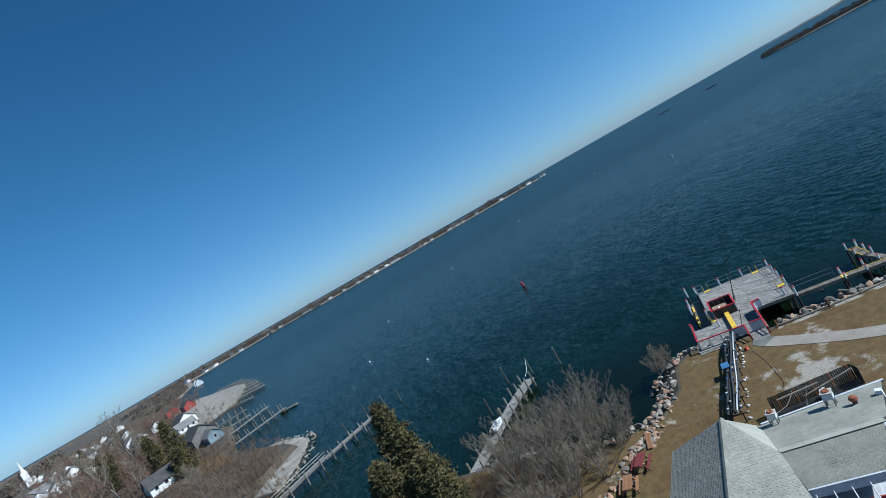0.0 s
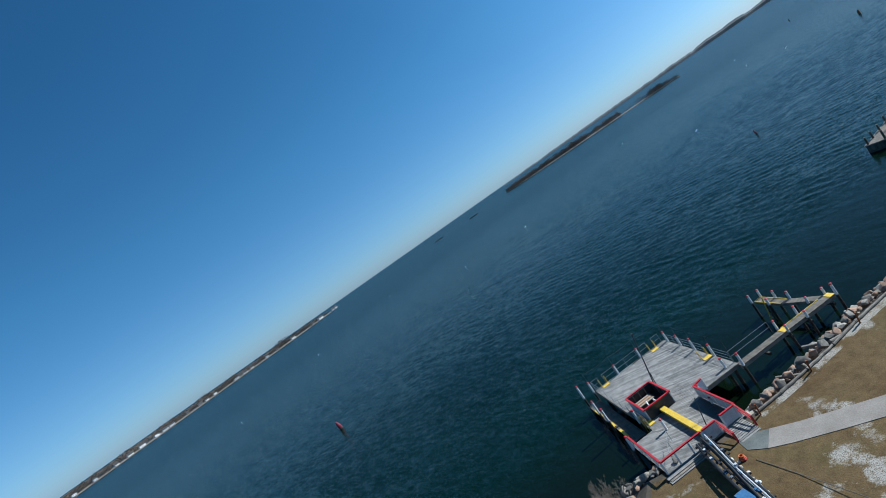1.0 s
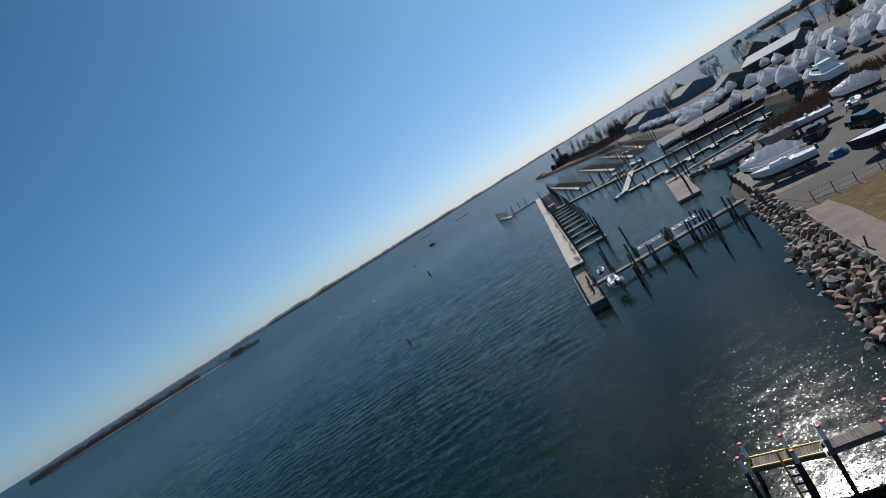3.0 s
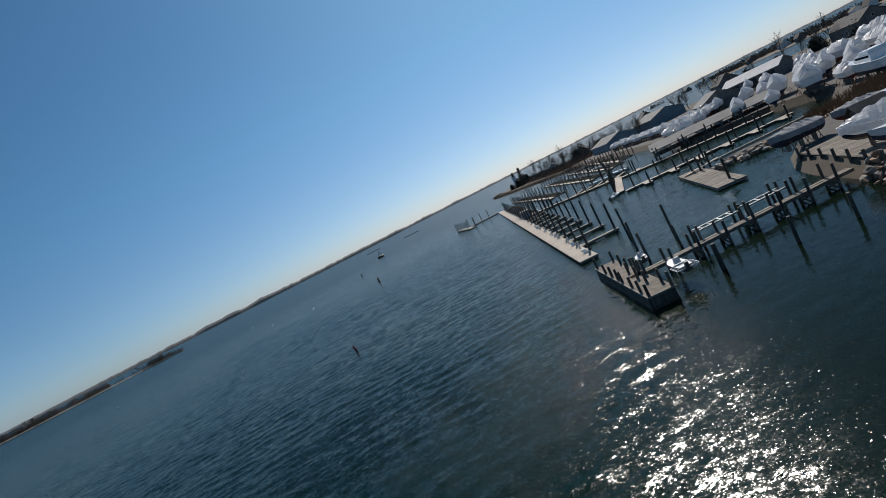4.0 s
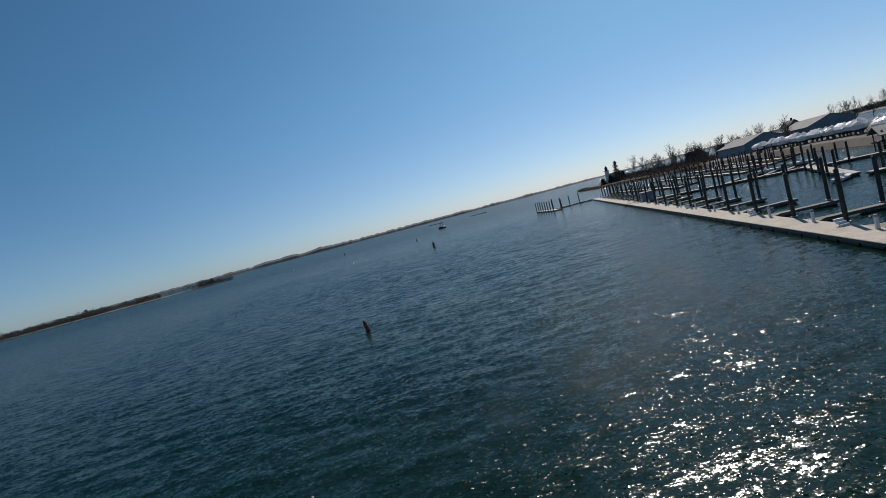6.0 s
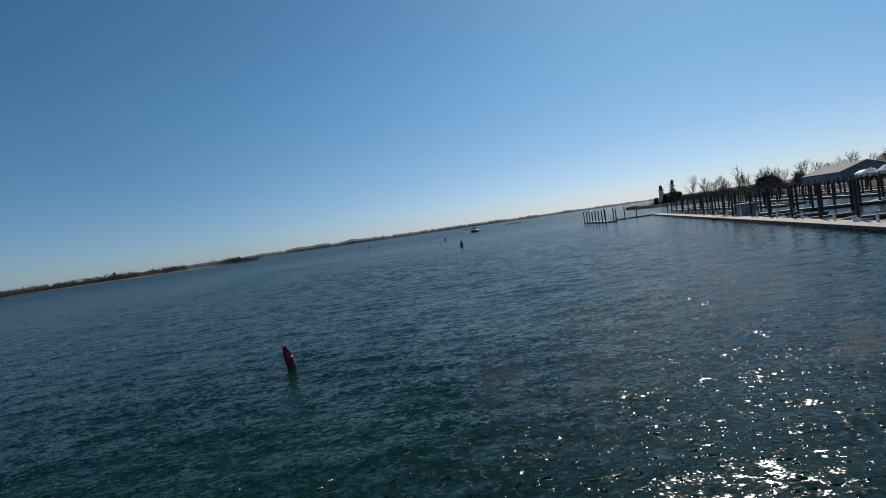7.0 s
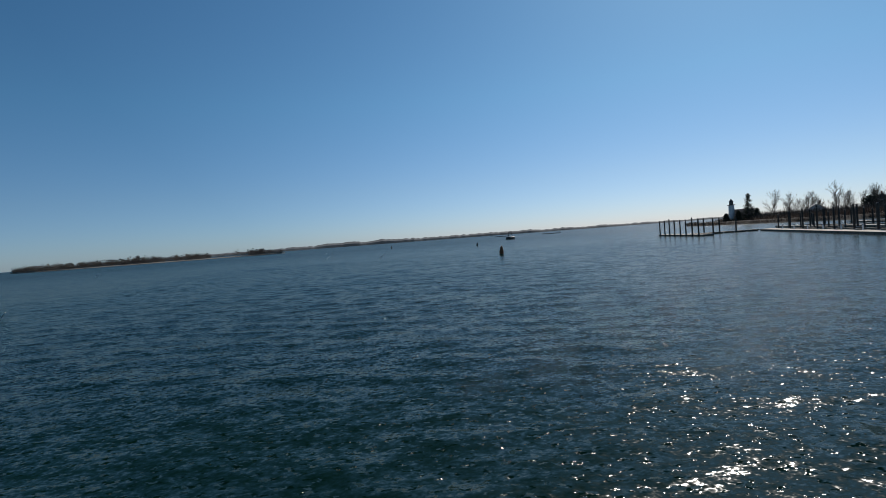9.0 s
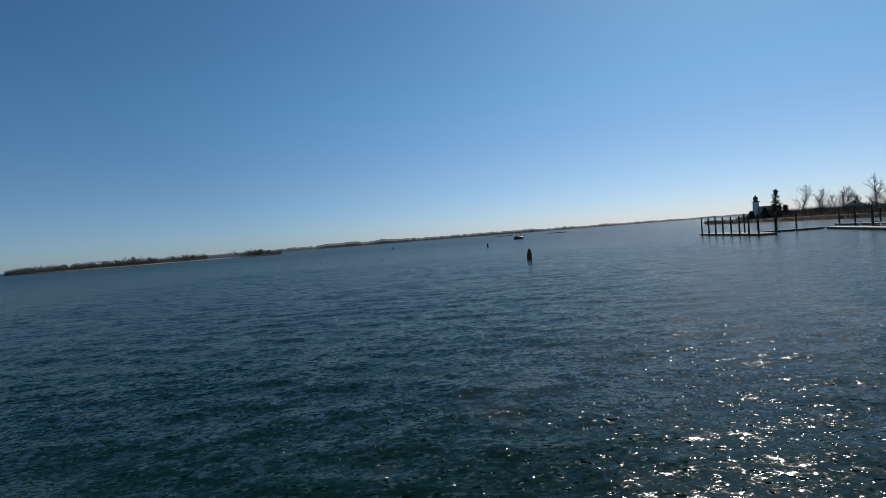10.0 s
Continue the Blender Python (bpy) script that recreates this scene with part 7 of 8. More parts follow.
island("wooded_island", "long low wooded island with a sandy edge", [(-682, 812), (-600, 800), (-500, 812), (-400, 824), (-320, 830), (-254, 823)], 24, 12.5, 2.6, 1.2, seed=1, gap=((0.72, 0.86),))
island("rock_islet", "low bare rock islet", [(-725, 700), (-712, 716)], 8, 2, 0.1, 1.8, seed=2)
island("rock_islet", "low bare rock islet", [(-850, 690), (-836, 706)], 7, 2, 0.1, 1.8, seed=3)
island("flat_reef", "long flat reef barely above water", [(90, 900), (118, 905)], 4, 1, 0.05, 0.9, seed=4)
island("flat_reef", "long flat reef barely above water", [(135, 690), (158, 680)], 3, 1, 0.05, 0.8, seed=5)
island("west_shore", "far wooded shore lined with houses", [(-1505, 716), (-1480, 520), (-1500, 300), (-1480, 100), (-1440, -100), (-1480, -260), (-1380, -400), (-1240, -500), (-1120, -560)], 70, 20, 1.5, 2.0, houses=46, seed=6)


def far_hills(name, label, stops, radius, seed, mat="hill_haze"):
    """A low line of wooded hills on the horizon: bearing from +y in degrees, height in metres."""
    r = random.Random(seed)
    m, n = Mesh(), 720
    for k in range(n + 1):
        az = stops[0][0] + (stops[-1][0] - stops[0][0]) * k / n
        for (a, ha), (b, hb_) in zip(stops, stops[1:]):
            if a <= az <= b:
                h = ha + (hb_ - ha) * (az - a) / (b - a)
                break
        h *= 0.86 + 0.30 * noise.noise((az * 0.5, seed, 0)) + 0.22 * noise.noise((az * 2.3, seed, 4)) + 0.025 * r.uniform(-1, 1)
        d = Vector((math.sin(radians(az)), math.cos(radians(az)), 0))
        for q, z in ((0, -0.5), (14, max(h, 0.02) * 0.55), (60, max(h, 0.02)), (500, -0.5)):
            m.v.append(tuple(d * (radius + q) + Vector((0, 0, z))))
    m.f = [(4 * k + j, 4 * k + j + 4, 4 * k + j + 5, 4 * k + j + 1) for k in range(n) for j in range(3)]
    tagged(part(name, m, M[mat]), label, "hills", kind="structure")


far_hills("far_hills", "wooded hills along the horizon, blue-grey haze painted in", [(-38, 0.1), (-34, 12), (-25, 18), (-18, 22), (-10, 34), (0, 24), (5, 26), (13, 19), (28, 11), (45, 9), (75, 8)], 3400, 7)
far_hills("western_hills", "hazy brown-grey wooded hills behind the town", [(-150, 13), (-115, 13), (-100, 12), (-85, 10), (-72, 7), (-64, 0.1)], 2300, 17, "far_wood")
island("east_shore", "wooded eastern shore beyond the point", [(700, 640), (640, 500), (600, 380), (560, 300), (520, 220), (520, 140), (540, 40)], 30, 10, 2.4, 1.5, houses=10, seed=8)
island("tiny_island", "tiny wooded islet beyond the point", [(800, 900), (825, 880)], 10, 8, 2.0, 1.0, seed=9)

# ---- lighthouse and houses of the point ----
lh = thing("lighthouse", "small white lighthouse with a black lantern", "lighthouse", at=flat(182, 320, GROUND + 1.2))
part("tower", Mesh().lathe([(1.9, -1.5), (1.8, 1), (1.5, 8.2)], 12), M["white_wall"], lh)
part("gallery", Mesh().lathe([(1.5, 8.2), (2.2, 8.4), (2.2, 8.65), (1.4, 8.7)], 12), M["black"], lh)
part("lantern_room", Mesh().lathe([(1.05, 8.7), (1.05, 10.3)], 10), M["glass"], lh)
part("dome", Mesh().lathe([(1.35, 10.3), (1.2, 10.7), (0.5, 11.4), (0.12, 12.2)], 12), M["black"], lh)
for k in range(8):
    a = math.tau * k / 8
    part("glazing_bar", Mesh().tube((1.08 * math.cos(a), 1.08 * math.sin(a), 8.7), (1.08 * math.cos(a), 1.08 * math.sin(a), 10.3), 0.07, 0.07, 5), M["black"], lh)
WIN = [("s", -3, 1.8, 0.9, 1.4), ("s", 0, 1.8, 0.9, 1.4), ("s", 3, 1.8, 0.9, 1.4), ("w", -1.5, 1.8, 0.9, 1.4), ("w", 1.5, 1.8, 0.9, 1.4), ("w", 0, 4.6, 0.9, 1.2), ("n", -2, 1.8, 0.9, 1.4), ("n", 2, 1.8, 0.9, 1.4)]
building("keepers_house", "grey stone keeper's house joined to the lighthouse", 187.6, 316.2, -32, 9.5, 7.0, 3.8, 6.6, "grey_wall", "roof_dark", windows=WIN, chimney=(2, 0), category="house")
building("white_cottage", "white gabled cottage among bare trees", 189, 260, 60, 10, 7, 3.2, 5.6, "white_wall", "roof_grey", windows=WIN, category="house")
building("brown_house", "large dark shingled house with steep roof", 207, 243, 50, 13, 9, 4.4, 8.0, "grey_wall", "roof_dark", windows=WIN, chimney=(3, 0), category="house")
building("brown_house", "dark shingled house behind the sheds", 226, 192, 65, 14, 10, 5.0, 9.5, "grey_wall", "roof_dark", windows=WIN, chimney=(-3, 0), category="house")
building("dark_house", "dark house with chimneys beyond the sheds", 232, 132, 60, 16, 10, 5.0, 9.0, "grey_wall", "roof_dark", windows=WIN, chimney=(4, 0), category="house")
building("dark_house", "long dark house beyond the boats", 236, 66, 60, 24, 10, 4.6, 8.0, "grey_wall", "roof_dark", windows=WIN, chimney=(4, 0), category="house")
building("grey_house", "grey shingled house at the yard's edge", 222, 30, 60, 20, 10, 4.6, 8.0, "grey_wall", "roof_dark", windows=WIN, category="house")

# ---- west shore village and docks ----
VILL = [(-246, -232, 28, 15, 9, "white_wall", "roof_dark"), (-222, -226, 118, 9, 7, "white_wall", "roof_grey"), (-410, -282, 20, 40, 9, "red_wall", "roof_grey"), (-360, -256, 24, 18, 8, "red_wall", "roof_dark"), (-146, -203, 30, 12, 9, "grey_wall", "roof_dark"),
        (-136, -197, 28, 7, 5, "blue_wall", "roof_grey"), (-106, -206, 118, 9, 7, "white_wall", "roof_dark"), (-316, -282, 25, 15, 9, "white_wall", "roof_grey"), (-330, -270, 20, 12, 8, "white_wall", "roof_dark"), (-432, -372, 30, 14, 9, "white_wall", "roof_dark"), (-400, -366, 120, 12, 8, "white_wall", "roof_grey"),
        (-382, -362, 25, 15, 9, "white_wall", "roof_grey"), (-340, -356, 30, 18, 11, "grey_wall", "roof_grey"), (-300, -330, 25, 14, 9, "white_wall", "roof_grey"), (-460, -392, 20, 14, 9, "white_wall", "roof_dark"), (-500, -410, 110, 12, 9, "white_wall", "roof_dark"), (-540, -436, 30, 14, 9, "grey_wall", "roof_dark"),
        (-580, -462, 24, 13, 9, "white_wall", "roof_grey"), (-450, -330, 25, 14, 9, "white_wall", "roof_dark"), (-520, -370, 25, 13, 9, "grey_wall", "roof_dark"), (-620, -440, 20, 14, 9, "white_wall", "roof_dark"), (-700, -470, 20, 14, 9, "white_wall", "roof_dark"), (-270, -262, 30, 11, 8, "grey_wall", "roof_dark"), (-190, -246, 40, 11, 8, "grey_wall", "roof_dark"), (-311, -277, 25, 22, 9, "white_wall", "roof_grey"), (-366, -340, 30, 13, 9, "white_wall", "roof_dark"), (-302, -321, 30, 15, 10, "white_wall", "roof_grey"),
        (-350, -352, 118, 15, 10, "white_wall", "roof_grey"), (-296, -301, 25, 12, 8, "white_wall", "roof_dark"), (-420, -352, 25, 14, 9, "white_wall", "roof_dark"), (-470, -372, 118, 14, 9, "white_wall", "roof_dark"), (-395, -322, 25, 13, 9, "grey_wall", "roof_dark"), (-560, -400, 25, 16, 10, "white_wall", "roof_grey"), (-640, -420, 20, 20, 10, "white_wall", "roof_grey"), (-720, -430, 20, 24, 10, "white_wall", "roof_white")]
for x, y, t, a, b, w, rf in VILL:
    h = 3.6 if a > 9 else 2.4
    building("village_house", {"red_wall": "red", "white_wall": "white", "blue_wall": "pale green"}.get(w, "grey") + " wooden village house with pitched roof", x, y, t, a, b, h, h + b * 0.36, w, rf, windows=[(d, o, 1.7, 0.9, 1.2) for d in "sn" for o in (-a * 0.3, 0, a * 0.3)] + [("w", 0, 1.7, 0.9, 1.2), ("e", 0, 1.7, 0.9, 1.2)], category="house")
ch = thing("church", "white church with a tall pointed spire", "church", at=flat(-640, -504, GROUND, 30))
part("nave", Mesh().box(-14, -7, 0, 14, 7, 8), M["white_wall"], ch)
part("roof", Mesh().gable(-14, -7, 14, 7, 8, 13, 0.4), M["roof_dark"], ch)
part("tower", Mesh().box(14, -3, 0, 20, 3, 17), M["white_wall"], ch)
part("spire", Mesh().lathe([(2.6, 17), (1.6, 20), (0.12, 31)], 8, (17, 0, 0)), M["white_wall"], ch)

island("town_woods", "wooded rise with houses beyond the village", [(-2100, -715), (-1700, -615), (-1300, -525), (-900, -425), (-640, -345)], 55, 11, 2.2, GROUND, houses=4, seed=21)
island("west_hills", "low wooded rise behind the village", [(-1100, -700), (-900, -620), (-700, -560), (-520, -520), (-400, -470), (-320, -420), (-240, -370), (-180, -330)], 45, 18, 2.4, GROUND, seed=10)


def simple_pier(name, label, a, b, width, z, piles, top, rails=False, mat="deck"):
    a, b = Vector(a), Vector(b)
    d = (b - a).normalized()
    L = (b - a).length
    ob = thing(name, label, "pier", "west piers", flat(a.x, a.y, 0, math.degrees(math.atan2(-d.x, d.y))))
    n = int(L / 0.45)
    m = Mesh()
    for k in range(n):
        m.box(-width / 2, L * k / n, z - 0.06, width / 2, L * (k + 1) / n - 0.03, z)
    part("decking", m, M[mat], ob)
    for x in (-width * 0.35, width * 0.35):
        part("stringer", Mesh().box(x - 0.07, 0, z - 0.3, x + 0.07, L, z - 0.065), M["timber"], ob)
    for k in range(piles):
        y = L * (k + 0.5) / piles
        for s in (-1, 1):
            part("pile_shaft", Mesh().tube((s * (width / 2 + 0.1), y, -2), (s * (width / 2 + 0.1), y, top * rand(0.9, 1.1)), 0.15, 0.13, 8), M["timber"], ob)
        part("cross_beam", Mesh().box(-width / 2 - 0.3, y - 0.1, z - 0.5, width / 2 + 0.3, y + 0.1, z - 0.305), M["timber"], ob)
    if rails:
        for s in (-1, 1):
            for h in (0.5, 1.0):
                part("hand_rail", Mesh().beam((s * width / 2, 0, z + h), (s * width / 2, L, z + h), 0.06, 0.09), M["deck_pale"], ob)
    return ob


simple_pier("west_pier", "grey timber pier with rails on piles", (-24, -176), (-37.0, -159), 1.7, 1.5, 6, 2.2, True)
simple_pier("west_pier", "grey timber pier running out over shallows", (-37.0, -159), (-43.5, -147.5), 1.3, 1.3, 5, 2.0)
simple_pier("shore_pier", "weathered pier beside the bare shrubs", (3.5, -142.5), (-6.5, -132.2), 1.7, 1.0, 5, 1.9)
simple_pier("shore_pier", "weathered outer part of the small pier", (-6.5, -132.2), (-11.2, -126.4), 1.8, 1.0, 4, 2.3)
boat(-3.2, -135.7, 44, 2.9, 1.25, 0.5, "open", 0.1, 0.98, ground=False, label="white skiff lying upturned on the pier")
for x, y, h in [(-11.1, -120.9, 2.9), (-14.8, -124.3, 2.8), (-17.5, -127.8, 2.9), (-10.3, -134.1, 2.8), (-45.5, -141.8, 2.8), (-47.5, -145, 3.0), (-50, -149.0, 2.7), (-46, -154, 2.9), (-36, -150, 2.2)]:
    timber_pile(x, y, h, None, 0.85)
rope = thing("slack_rope", "slack rope from a pile to the pier", "rope")
part("line", Mesh().path([(-14.8, -124.3, 2.6), (-14.0, -125.0, 1.7), (-13.0, -125.8, 1.3), (-11.8, -126.6, 1.4)], 0.03, 4), M["white"], rope)
for k, (a, b, w) in enumerate([((-171, -206), (-172, -190), 2), ((-150, -203), (-150, -186), 2), ((-130, -193), (-143, -178), 2), ((-108, -186), (-117, -170), 2), ((-214, -203), (-201, -190), 2), ((-236, -204), (-224, -186), 2.5), ((-256, -209), (-242, -190), 2.5), ((-280, -214), (-262, -193), 2.5), ((-300, -219), (-280, -197), 2.5), ((-325, -226), (-302, -202), 3), ((-350, -232), (-326, -208), 3), ((-380, -240), (-352, -214), 3)]):
    simple_pier("far_pier", "distant timber dock with pale piles", a, b, w, 1.0, 6, 3.0)
floating_dock("loose_float", "single grey float moored off the west shore", flat(-118, -172, 0, -20), 6.5, 1.5, "deck")
quay = thing("stone_quay", "broad stone quay reaching into the harbour", "quay")
part("fill", Mesh().poly([(-470, -300), (-300, -250), (-205, -226), (-205, -221), (-214, -212), (-232, -202), (-290, -204), (-324, -216), (-370, -240), (-470, -284)], -1, 1.75), M["beach"], quay)
spit = Mesh().poly([(-84, -182), (-48, -178), (-40, -169), (-49, -165), (-62, -162.5), (-68, -164.5), (-78, -171)], -0.6, 0.45)
tagged(part("shell_beach", spit, M["beach"]), "pale shell beach on the little spit", "beach", kind="structure")

tagged(part("shore_lawn", fill("shore_lawn", [(-112, -198), (-106, -191), (-90, -184.5), (-82, -183), (-90, -192), (-104, -201)], M["grass"], GROUND + 0.03), M["grass"]), "small green-brown lawn above the stony beach", "lawn", kind="structure")

# ---- the restaurant roof beside the lawn ----
rest = thing("restaurant_building", "low building with pale grey shingle roofs", "building")
RZ, EZ = 7.4, 5.2


def roof_plane(host, name, pts, mat, course=0.3, width=0.85):
    """Shingle courses over a plane quad: eave a-b, top d-c."""
    a, b, c, d = (Vector(p) for p in pts)
    nrm = (b - a).cross(d - a).normalized()
    if nrm.z < 0:
        nrm = -nrm
    part(name + "_deck", Mesh().add([a, b, c, d], [(0, 1, 2, 3)]).add([p - nrm * 0.25 for p in (a, b, c, d)], [(3, 2, 1, 0)]), M["roof_dark"], host)
    n = max(1, int((d - a).length / course))
    for k in range(n):
        t0, t1 = k / n, (k + 1.25) / n
        p0, p1, q0, q1 = a.lerp(d, t0), b.lerp(c, t0), a.lerp(d, min(1, t1)), b.lerp(c, min(1, t1))
        m = max(1, int((p1 - p0).length / width))
        off = 0.5 * (k % 2)
        cuts = [0.0] + [min(1.0, max(0.0, (j + off + RND.uniform(-0.06, 0.06)) / m)) for j in range(0 if off else 1, m)] + [1.0]
        for u, v in zip(cuts, cuts[1:]):
            if v - u < 0.01:
                continue
            g = 0.008 / max(0.1, (p1 - p0).length)
            lift = RND.uniform(0.02, 0.032)
            quad = [p0.lerp(p1, u + g), p0.lerp(p1, v - g), q0.lerp(q1, v - g), q0.lerp(q1, u + g)]
            up = [quad[0] + nrm * lift, quad[1] + nrm * lift, quad[2] + nrm * 0.008, quad[3] + nrm * 0.008]
            low = [quad[0] + nrm * 0.002, quad[1] + nrm * 0.002]
            yield up + low


def lay(host, name, pts, mat, course=0.3, width=0.85, single=0):
    """The first courses shingle by shingle, the rest joined."""
    fs = [(0, 1, 2, 3), (0, 4, 5, 1), (0, 3, 4), (1, 5, 2)]
    big = Mesh()
    for k, vs in enumerate(roof_plane(host, name, pts, mat, course, width)):
        if k < single:
            part("shingle", Mesh().add(vs, fs), M[mat], host)
        else:
            big.add(vs, fs)
    if big.v:
        tagged(part("shingle_field", big, M[mat], host), "weathered asphalt shingle courses", kind="stuff")


ridge0, ridge1 = Vector((32.0, -130.0, RZ)), Vector((38.2, -136.4, RZ))
eaveL0, eaveL1 = Vector((28.2, -132.2, EZ)), Vector((33.4, -137.6, EZ))
SHL = []
SHL.append(("west_slope", [eaveL1, eaveL0, ridge0, ridge1], "shingle_dark"))
SHL.append(("east_slope", [Vector((31.9, -127.6, EZ)), Vector((35.8, -121.2, EZ)), Vector((39.2, -125.8, 6.6)), Vector((36.3, -130.6, 6.75))], "shingle"))
SHL.append(("valley_slope", [Vector((36.3, -130.6, 6.75)), Vector((40.6, -133.4, 6.8)), ridge1, ridge0], "shingle"))
SHL.append(("flat_slope", [Vector((36.4, -130.7, 6.72)), Vector((39.3, -126.3, 6.6)), Vector((41.2, -129.2, 6.45)), Vector((38.9, -132.2, 6.5))], "shingle_dark"))
wallm = Mesh().poly([(28.6, -132.2), (33.6, -137.2), (41, -131), (36.0, -122.4), (32.3, -127.8), (31.8, -129.6)][::1], GROUND - 0.1, EZ - 0.28)
part("wall", wallm, M["panel"], rest)
tri_g = Mesh().add([ridge0 - Vector((0, 0, 0.1)), Vector((28.4, -132.2, EZ - 0.3)), Vector((31.95, -127.7, EZ - 0.3))], [(0, 1, 2)])
part("gable", tri_g, M["panel"], rest)
part("gable_slope", Mesh().add([ridge0, Vector((31.9, -127.6, EZ)), Vector((36.3, -130.6, 6.75))], [(0, 1, 2)]), M["shingle"], rest)
for k in range(26):
    p, q = ridge0.lerp(ridge1, k / 26), ridge0.lerp(ridge1, (k + 1.12) / 26)
    d = (q - p).normalized()
    s = d.cross(Vector((0, 0, 1))).normalized() * 0.17
    part("ridge_cap", Mesh().add([p - s + Vector((0, 0, 0.02)), p + Vector((0, 0, 0.13)), p + s + Vector((0, 0, 0.02)), q - s, q + Vector((0, 0, 0.09)), q + s], [(0, 1, 4, 3), (1, 2, 5, 4), (0, 2, 1)]), M["shingle_dark"], rest)
part("valley_strip", Mesh().beam((36.3, -130.6, 6.8), (39.3, -126.2, 6.68), 0.35, 0.04), M["shingle"], rest)
part("gutter", Mesh().beam((31.8, -127.4, EZ - 0.05), (35.8, -121.0, EZ - 0.05), 0.16, 0.14), M["panel"], rest)
# sign band and red shutters of the inner wall
sb0, sb1 = Vector((39.0, -132.3, 6.5)), Vector((41.4, -129.1, 6.45))
part("sign_band", Mesh().beam(sb0 + Vector((0.1, -0.05, -0.1)), sb1 + Vector((0.1, -0.05, -0.1)), 0.1, 0.5), M["panel"], rest, "pale sign board with dark lettering marks")
for k in range(9):
    p = sb0.lerp(sb1, 0.12 + 0.085 * k)
    part("sign_mark", Mesh().beam(p + Vector((0.16, -0.02, -0.05)), p + Vector((0.3, 0.17, -0.05)), 0.02, 0.18), M["black"], rest)
for k in range(5):
    p, q = sb0.lerp(sb1, 0.05 + 0.2 * k), sb0.lerp(sb1, 0.2 + 0.2 * k)
    part("red_shutter", Mesh().beam(p + Vector((0.5, -0.35, -1.2)), q + Vector((0.5, -0.35, -1.2)), 0.08, 1.1), M["red_sign"], rest)
    part("pipe_frame", Mesh().tube(p + Vector((0.1, -0.05, -0.1)), p + Vector((1.3, -0.9, -1.6)), 0.03, 0.03, 6), M["white"], rest)


def roof_unit(x, y, z, size, label, fan=True):
    ob = thing("rooftop_fan_unit", label, "ventilation unit", "roof units", flat(x, y, z, -55))
    for a in (-1, 1):
        for b in (-1, 1):
            part("leg", Mesh().box(a * size * 0.8 - 0.04, b * size * 0.8 - 0.04, -0.5, a * size * 0.8 + 0.04, b * size * 0.8 + 0.04, 0.55), M["galv"], ob)
    part("housing", Mesh().box(-size, -size, 0.5, size, size, 0.5 + size * 1.3, taper=0.02), M["panel"], ob)
    part("lid", Mesh().box(-size * 1.06, -size * 1.06, 0.5 + size * 1.3, size * 1.06, size * 1.06, 0.58 + size * 1.3), M["shell"], ob)
    part("fan_ring", Mesh().lathe([(size * 0.72, 0), (size * 0.75, 0.06), (size * 0.5, 0.09), (size * 0.1, 0.05)], 16, (0, 0, 0.585 + size * 1.3)), M["rust"], ob)
    return ob


roof_unit(32.9, -127.2, 5.35, 0.27, "rusty rooftop fan unit on legs")
roof_unit(35.0, -124.6, 5.55, 0.3, "rooftop fan unit with a rust-red top")
vent = thing("mushroom_vent", "round dark red roof vent", "vent", at=flat(36.4, -124.4, 5.85))
part("stem", Mesh().tube((0, 0, -0.2), (0, 0, 0.25), 0.14, 0.14, 10), M["dark_metal"], vent)
part("hood", Mesh().lathe([(0.2, 0.2), (0.26, 0.3), (0.2, 0.44), (0.06, 0.5)], 12), M["rust"], vent)
vb = thing("roof_vent_box", "small white roof vent box", "vent", at=flat(37.0, -123.1, 5.8, -55))
part("box", Mesh().box(-0.2, -0.2, -0.2, 0.2, 0.2, 0.25, taper=0.04), M["white"], vb)
cable = thing("loose_cable", "pale cable sagging from the roof unit to the wharf", "cable")
part("line", Mesh().path([(32.9, -127.0, 5.9), (31.0, -124.2, 4.3), (28.6, -121.2, 2.9), (25.5, -118.3, 1.9), (22.0, -116.2, 1.66), (19.4, -114.8, 1.66)], 0.022, 5), M["timber"], cable)
# slatted enclosure beside the building
enc = thing("slat_enclosure", "dark slatted fence enclosure with a lean-to", "enclosure", at=flat(27.3, -122.4, GROUND, 62))
for k in range(42):
    part("slat", Mesh().box(0.15 * k, -0.03, 0.0, 0.15 * k + 0.12, 0.02, 1.35), M["rust"] if k % 9 == 4 else M["pile"], enc)
for k in range(6):
    part("slat", Mesh().box(-0.03, -0.15 * k - 0.15, 0.0, 0.02, -0.15 * k - 0.03, 1.35), M["pile"], enc)
    part("slat", Mesh().box(6.3, -0.15 * k - 0.15, 0.0, 6.35, -0.15 * k - 0.03, 1.35), M["pile"], enc)
part("floor", Mesh().box(0.05, -1.0, 0.01, 6.25, -0.05, 0.04), M["black"], enc)
part("rail", Mesh().beam((0.4, -0.7, 1.3), (3.6, -0.6, 1.3), 0.09, 0.09).beam((2.2, -0.9, 0.9), (6.1, -0.5, 1.25), 0.07, 0.07), M["timber"], enc)
part("tank", Mesh().lathe([(0.22, 0.05), (0.24, 0.5), (0.1, 0.75)], 10, (3.7, -0.6, 0)), M["white"], enc)
part("frame_leg", Mesh().beam((1.9, -1.2, 0.1), (2.8, -0.4, 1.3), 0.08, 0.08), M["timber"], enc)


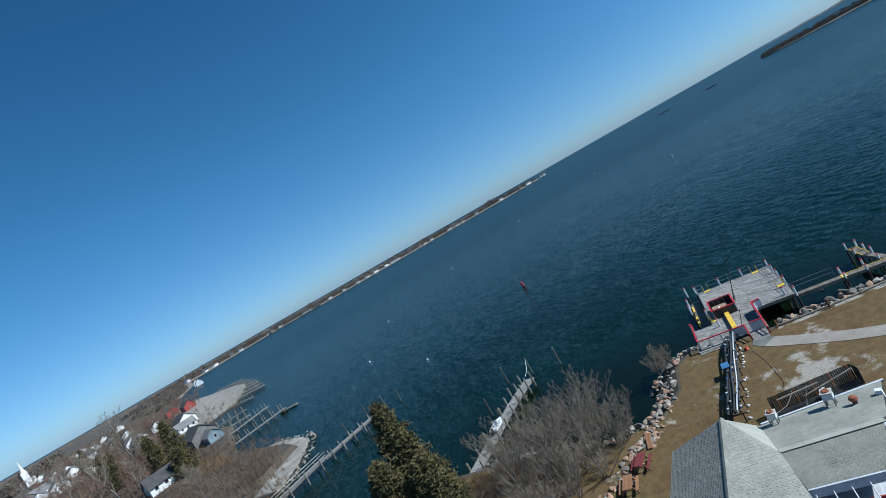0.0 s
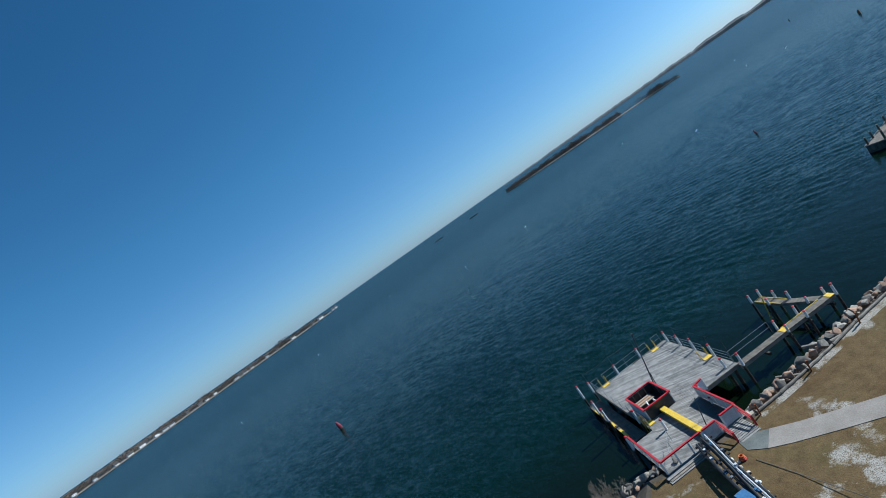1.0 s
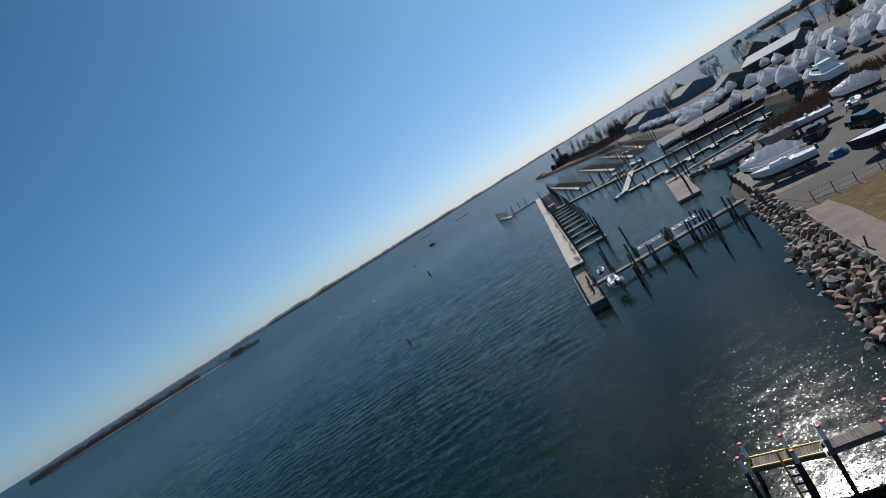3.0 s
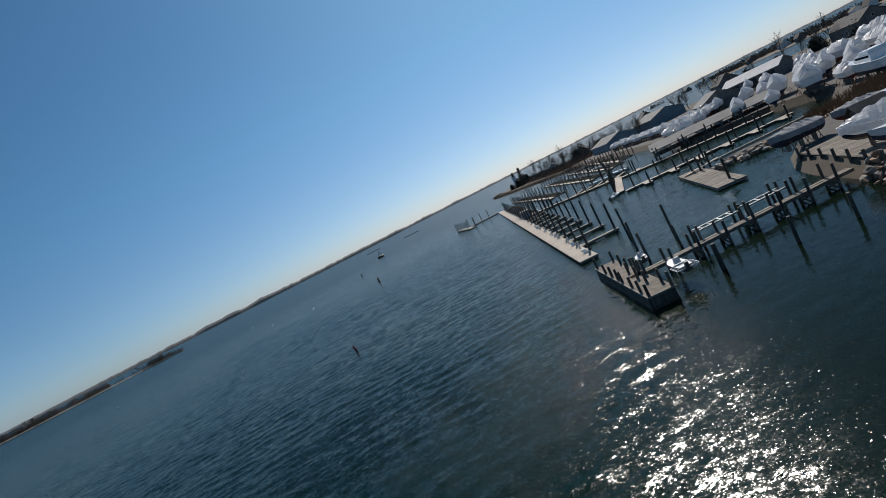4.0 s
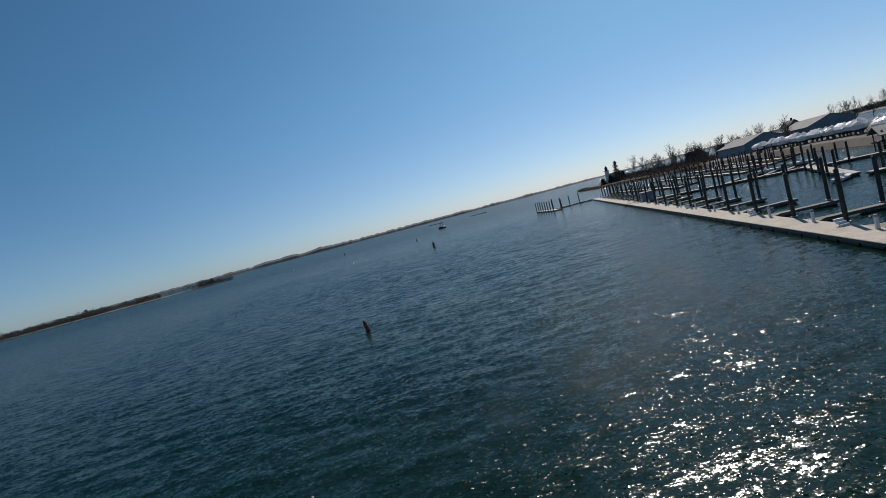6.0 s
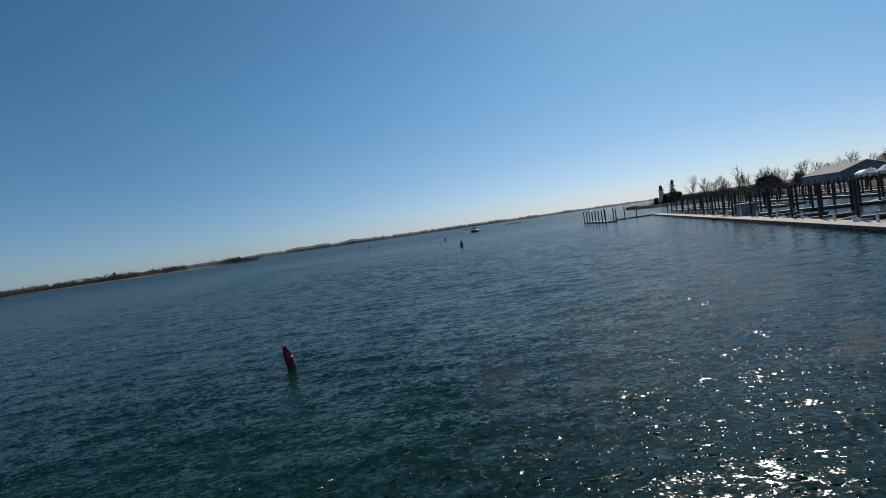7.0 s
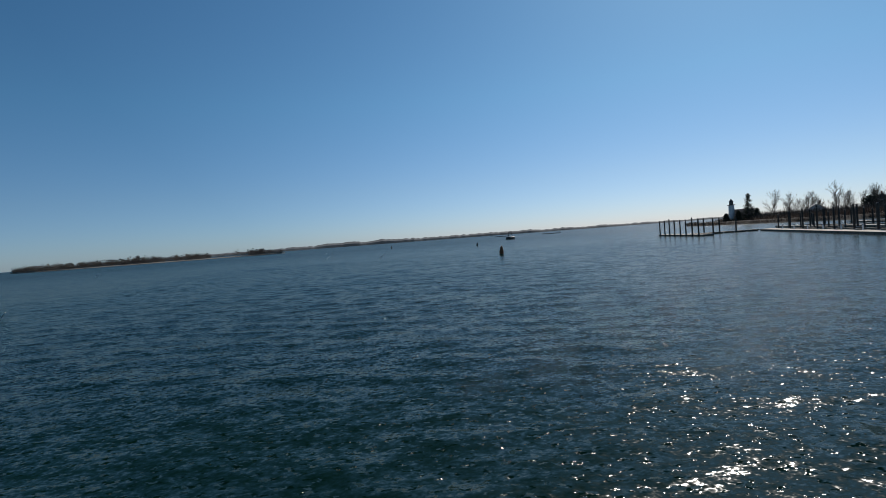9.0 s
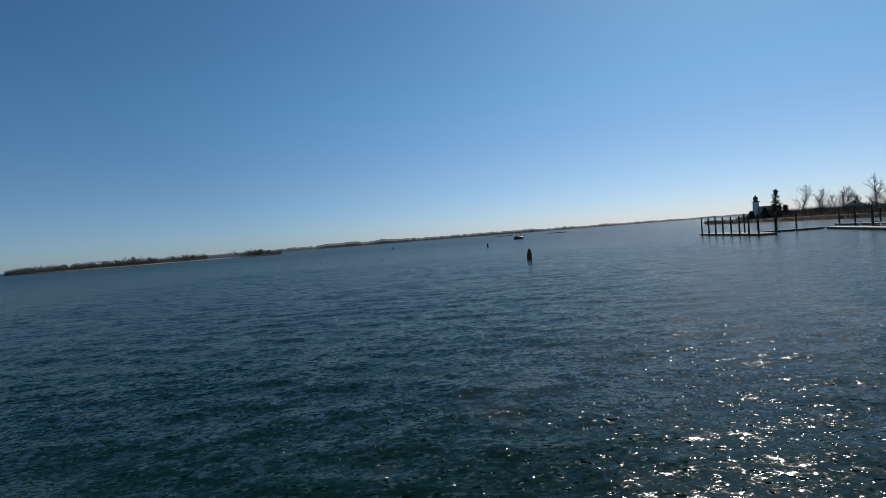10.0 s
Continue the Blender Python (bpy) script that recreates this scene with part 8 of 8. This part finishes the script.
def picnic_table(x, y, turn, mat, label):
    ob = thing("picnic_table", label, "table", "picnic tables", flat(x, y, GROUND + 0.02, turn))
    for k in range(4):
        part("top_plank", Mesh().box(-0.9, -0.37 + 0.19 * k, 0.7, 0.9, -0.2 + 0.19 * k, 0.74), M[mat], ob)
    for s in (-1, 1):
        part("bench", Mesh().box(-0.9, s * 0.68 - 0.13, 0.42, 0.9, s * 0.68 + 0.13, 0.46), M[mat], ob)
        for e in (-0.6, 0.6):
            part("leg", Mesh().beam((e, s * 0.72, 0), (e, s * 0.25, 0.7), 0.05, 0.1), M["wood_brown"], ob)
    for e in (-0.6, 0.6):
        part("cross_bar", Mesh().box(e - 0.025, -0.8, 0.34, e + 0.025, 0.8, 0.42), M["wood_brown"], ob)
    return ob


picnic_table(22.1, -132.0, -50, "wood_maroon", "maroon painted picnic table on the lawn edge")
picnic_table(23.3, -134.4, -40, "wood_brown", "brown picnic table on the lawn edge")
bench = thing("plank_bench", "brown plank bench tipped beside the rocks", "bench", at=pose(20.4, -129.6, GROUND + 0.35, 0, 18, -40))
part("seat", Mesh().box(-0.8, -0.22, 0.0, 0.8, 0.22, 0.06), M["wood_brown"], bench)
part("leg", Mesh().box(0.6, -0.2, -0.35, 0.66, 0.2, 0.0), M["dark_metal"], bench)

# ---- deck boards of the wharf ----
deck_boards(wharf, RECTS, radians(62), 0.20, DECK, 0.055, M["deck"], 6.0)

# ---- roof shingles ----
for nm, pts, mt in SHL:
    lay(rest, nm, pts, mt, 0.145, 0.30, single=110 if nm in ("west_slope", "east_slope") else 0)

# ---- boulders of the shore, last ----
revetment("rock_revetment", "heaped grey and pink granite boulders along the shore", 27, 39, 6, 0.92, 0.74, 0.32, 300)
revetment("west_revetment", "grey boulders and driftwood below the lawn", 18, 25, 5, 0.95, 0.72, 0.25, 120)


def strew(name, label, count, line, spread, sizes, pink, height, piece="stone"):
    """Loose stones along a line of (x, y)."""
    host = thing(name, label, "rocks", kind="structure")
    pts = [Vector(p) for p in line]
    for _ in range(count):
        i = RND.randrange(len(pts) - 1)
        p = pts[i].lerp(pts[i + 1], rand(0, 1))
        dx, dy, r = rand(-1, 1), rand(-1, 1), rand(*sizes)
        ob = new(piece, RND.choice(ROCKS_PINK if RND.random() < pink else ROCKS))
        ob.parent = host
        ob.matrix_basis = pose(p.x + spread * dx, p.y + spread * dy, height(dx, dy, r), rand(-25, 25), rand(-25, 25), rand(0, 360)) @ Matrix.Diagonal((r, r, r * 0.8, 1))


strew("rock_bank", "loose pink and grey stones along the lawn edge", 150, [(16.0, -123.6), (19.0, -128.0), (20.6, -131.6), (23.6, -138.0)], 1.0, (0.22, 0.62), 0.45, lambda dx, dy, r: GROUND + 0.1 * r)
strew("arm_rubble", "dark broken stones heaped on the basin arm", 330, [(67.6, -23.4), (71, -26.0), (75, -28.2), (81, -30.5), (86, -31.5)], 2.6, (0.4, 0.95), 0.3, lambda dx, dy, r: 0.75 - 0.8 * max(abs(dx), abs(dy)) + rand(0, 0.3))
strew("spit_rocks", "dark weedy stones round the shell spit", 170, [(-40, -168), (-48, -164.5), (-62, -162), (-69, -164), (-79, -171)], 1.6, (0.2, 0.6), 0.1, lambda dx, dy, r: rand(0, 0.25))
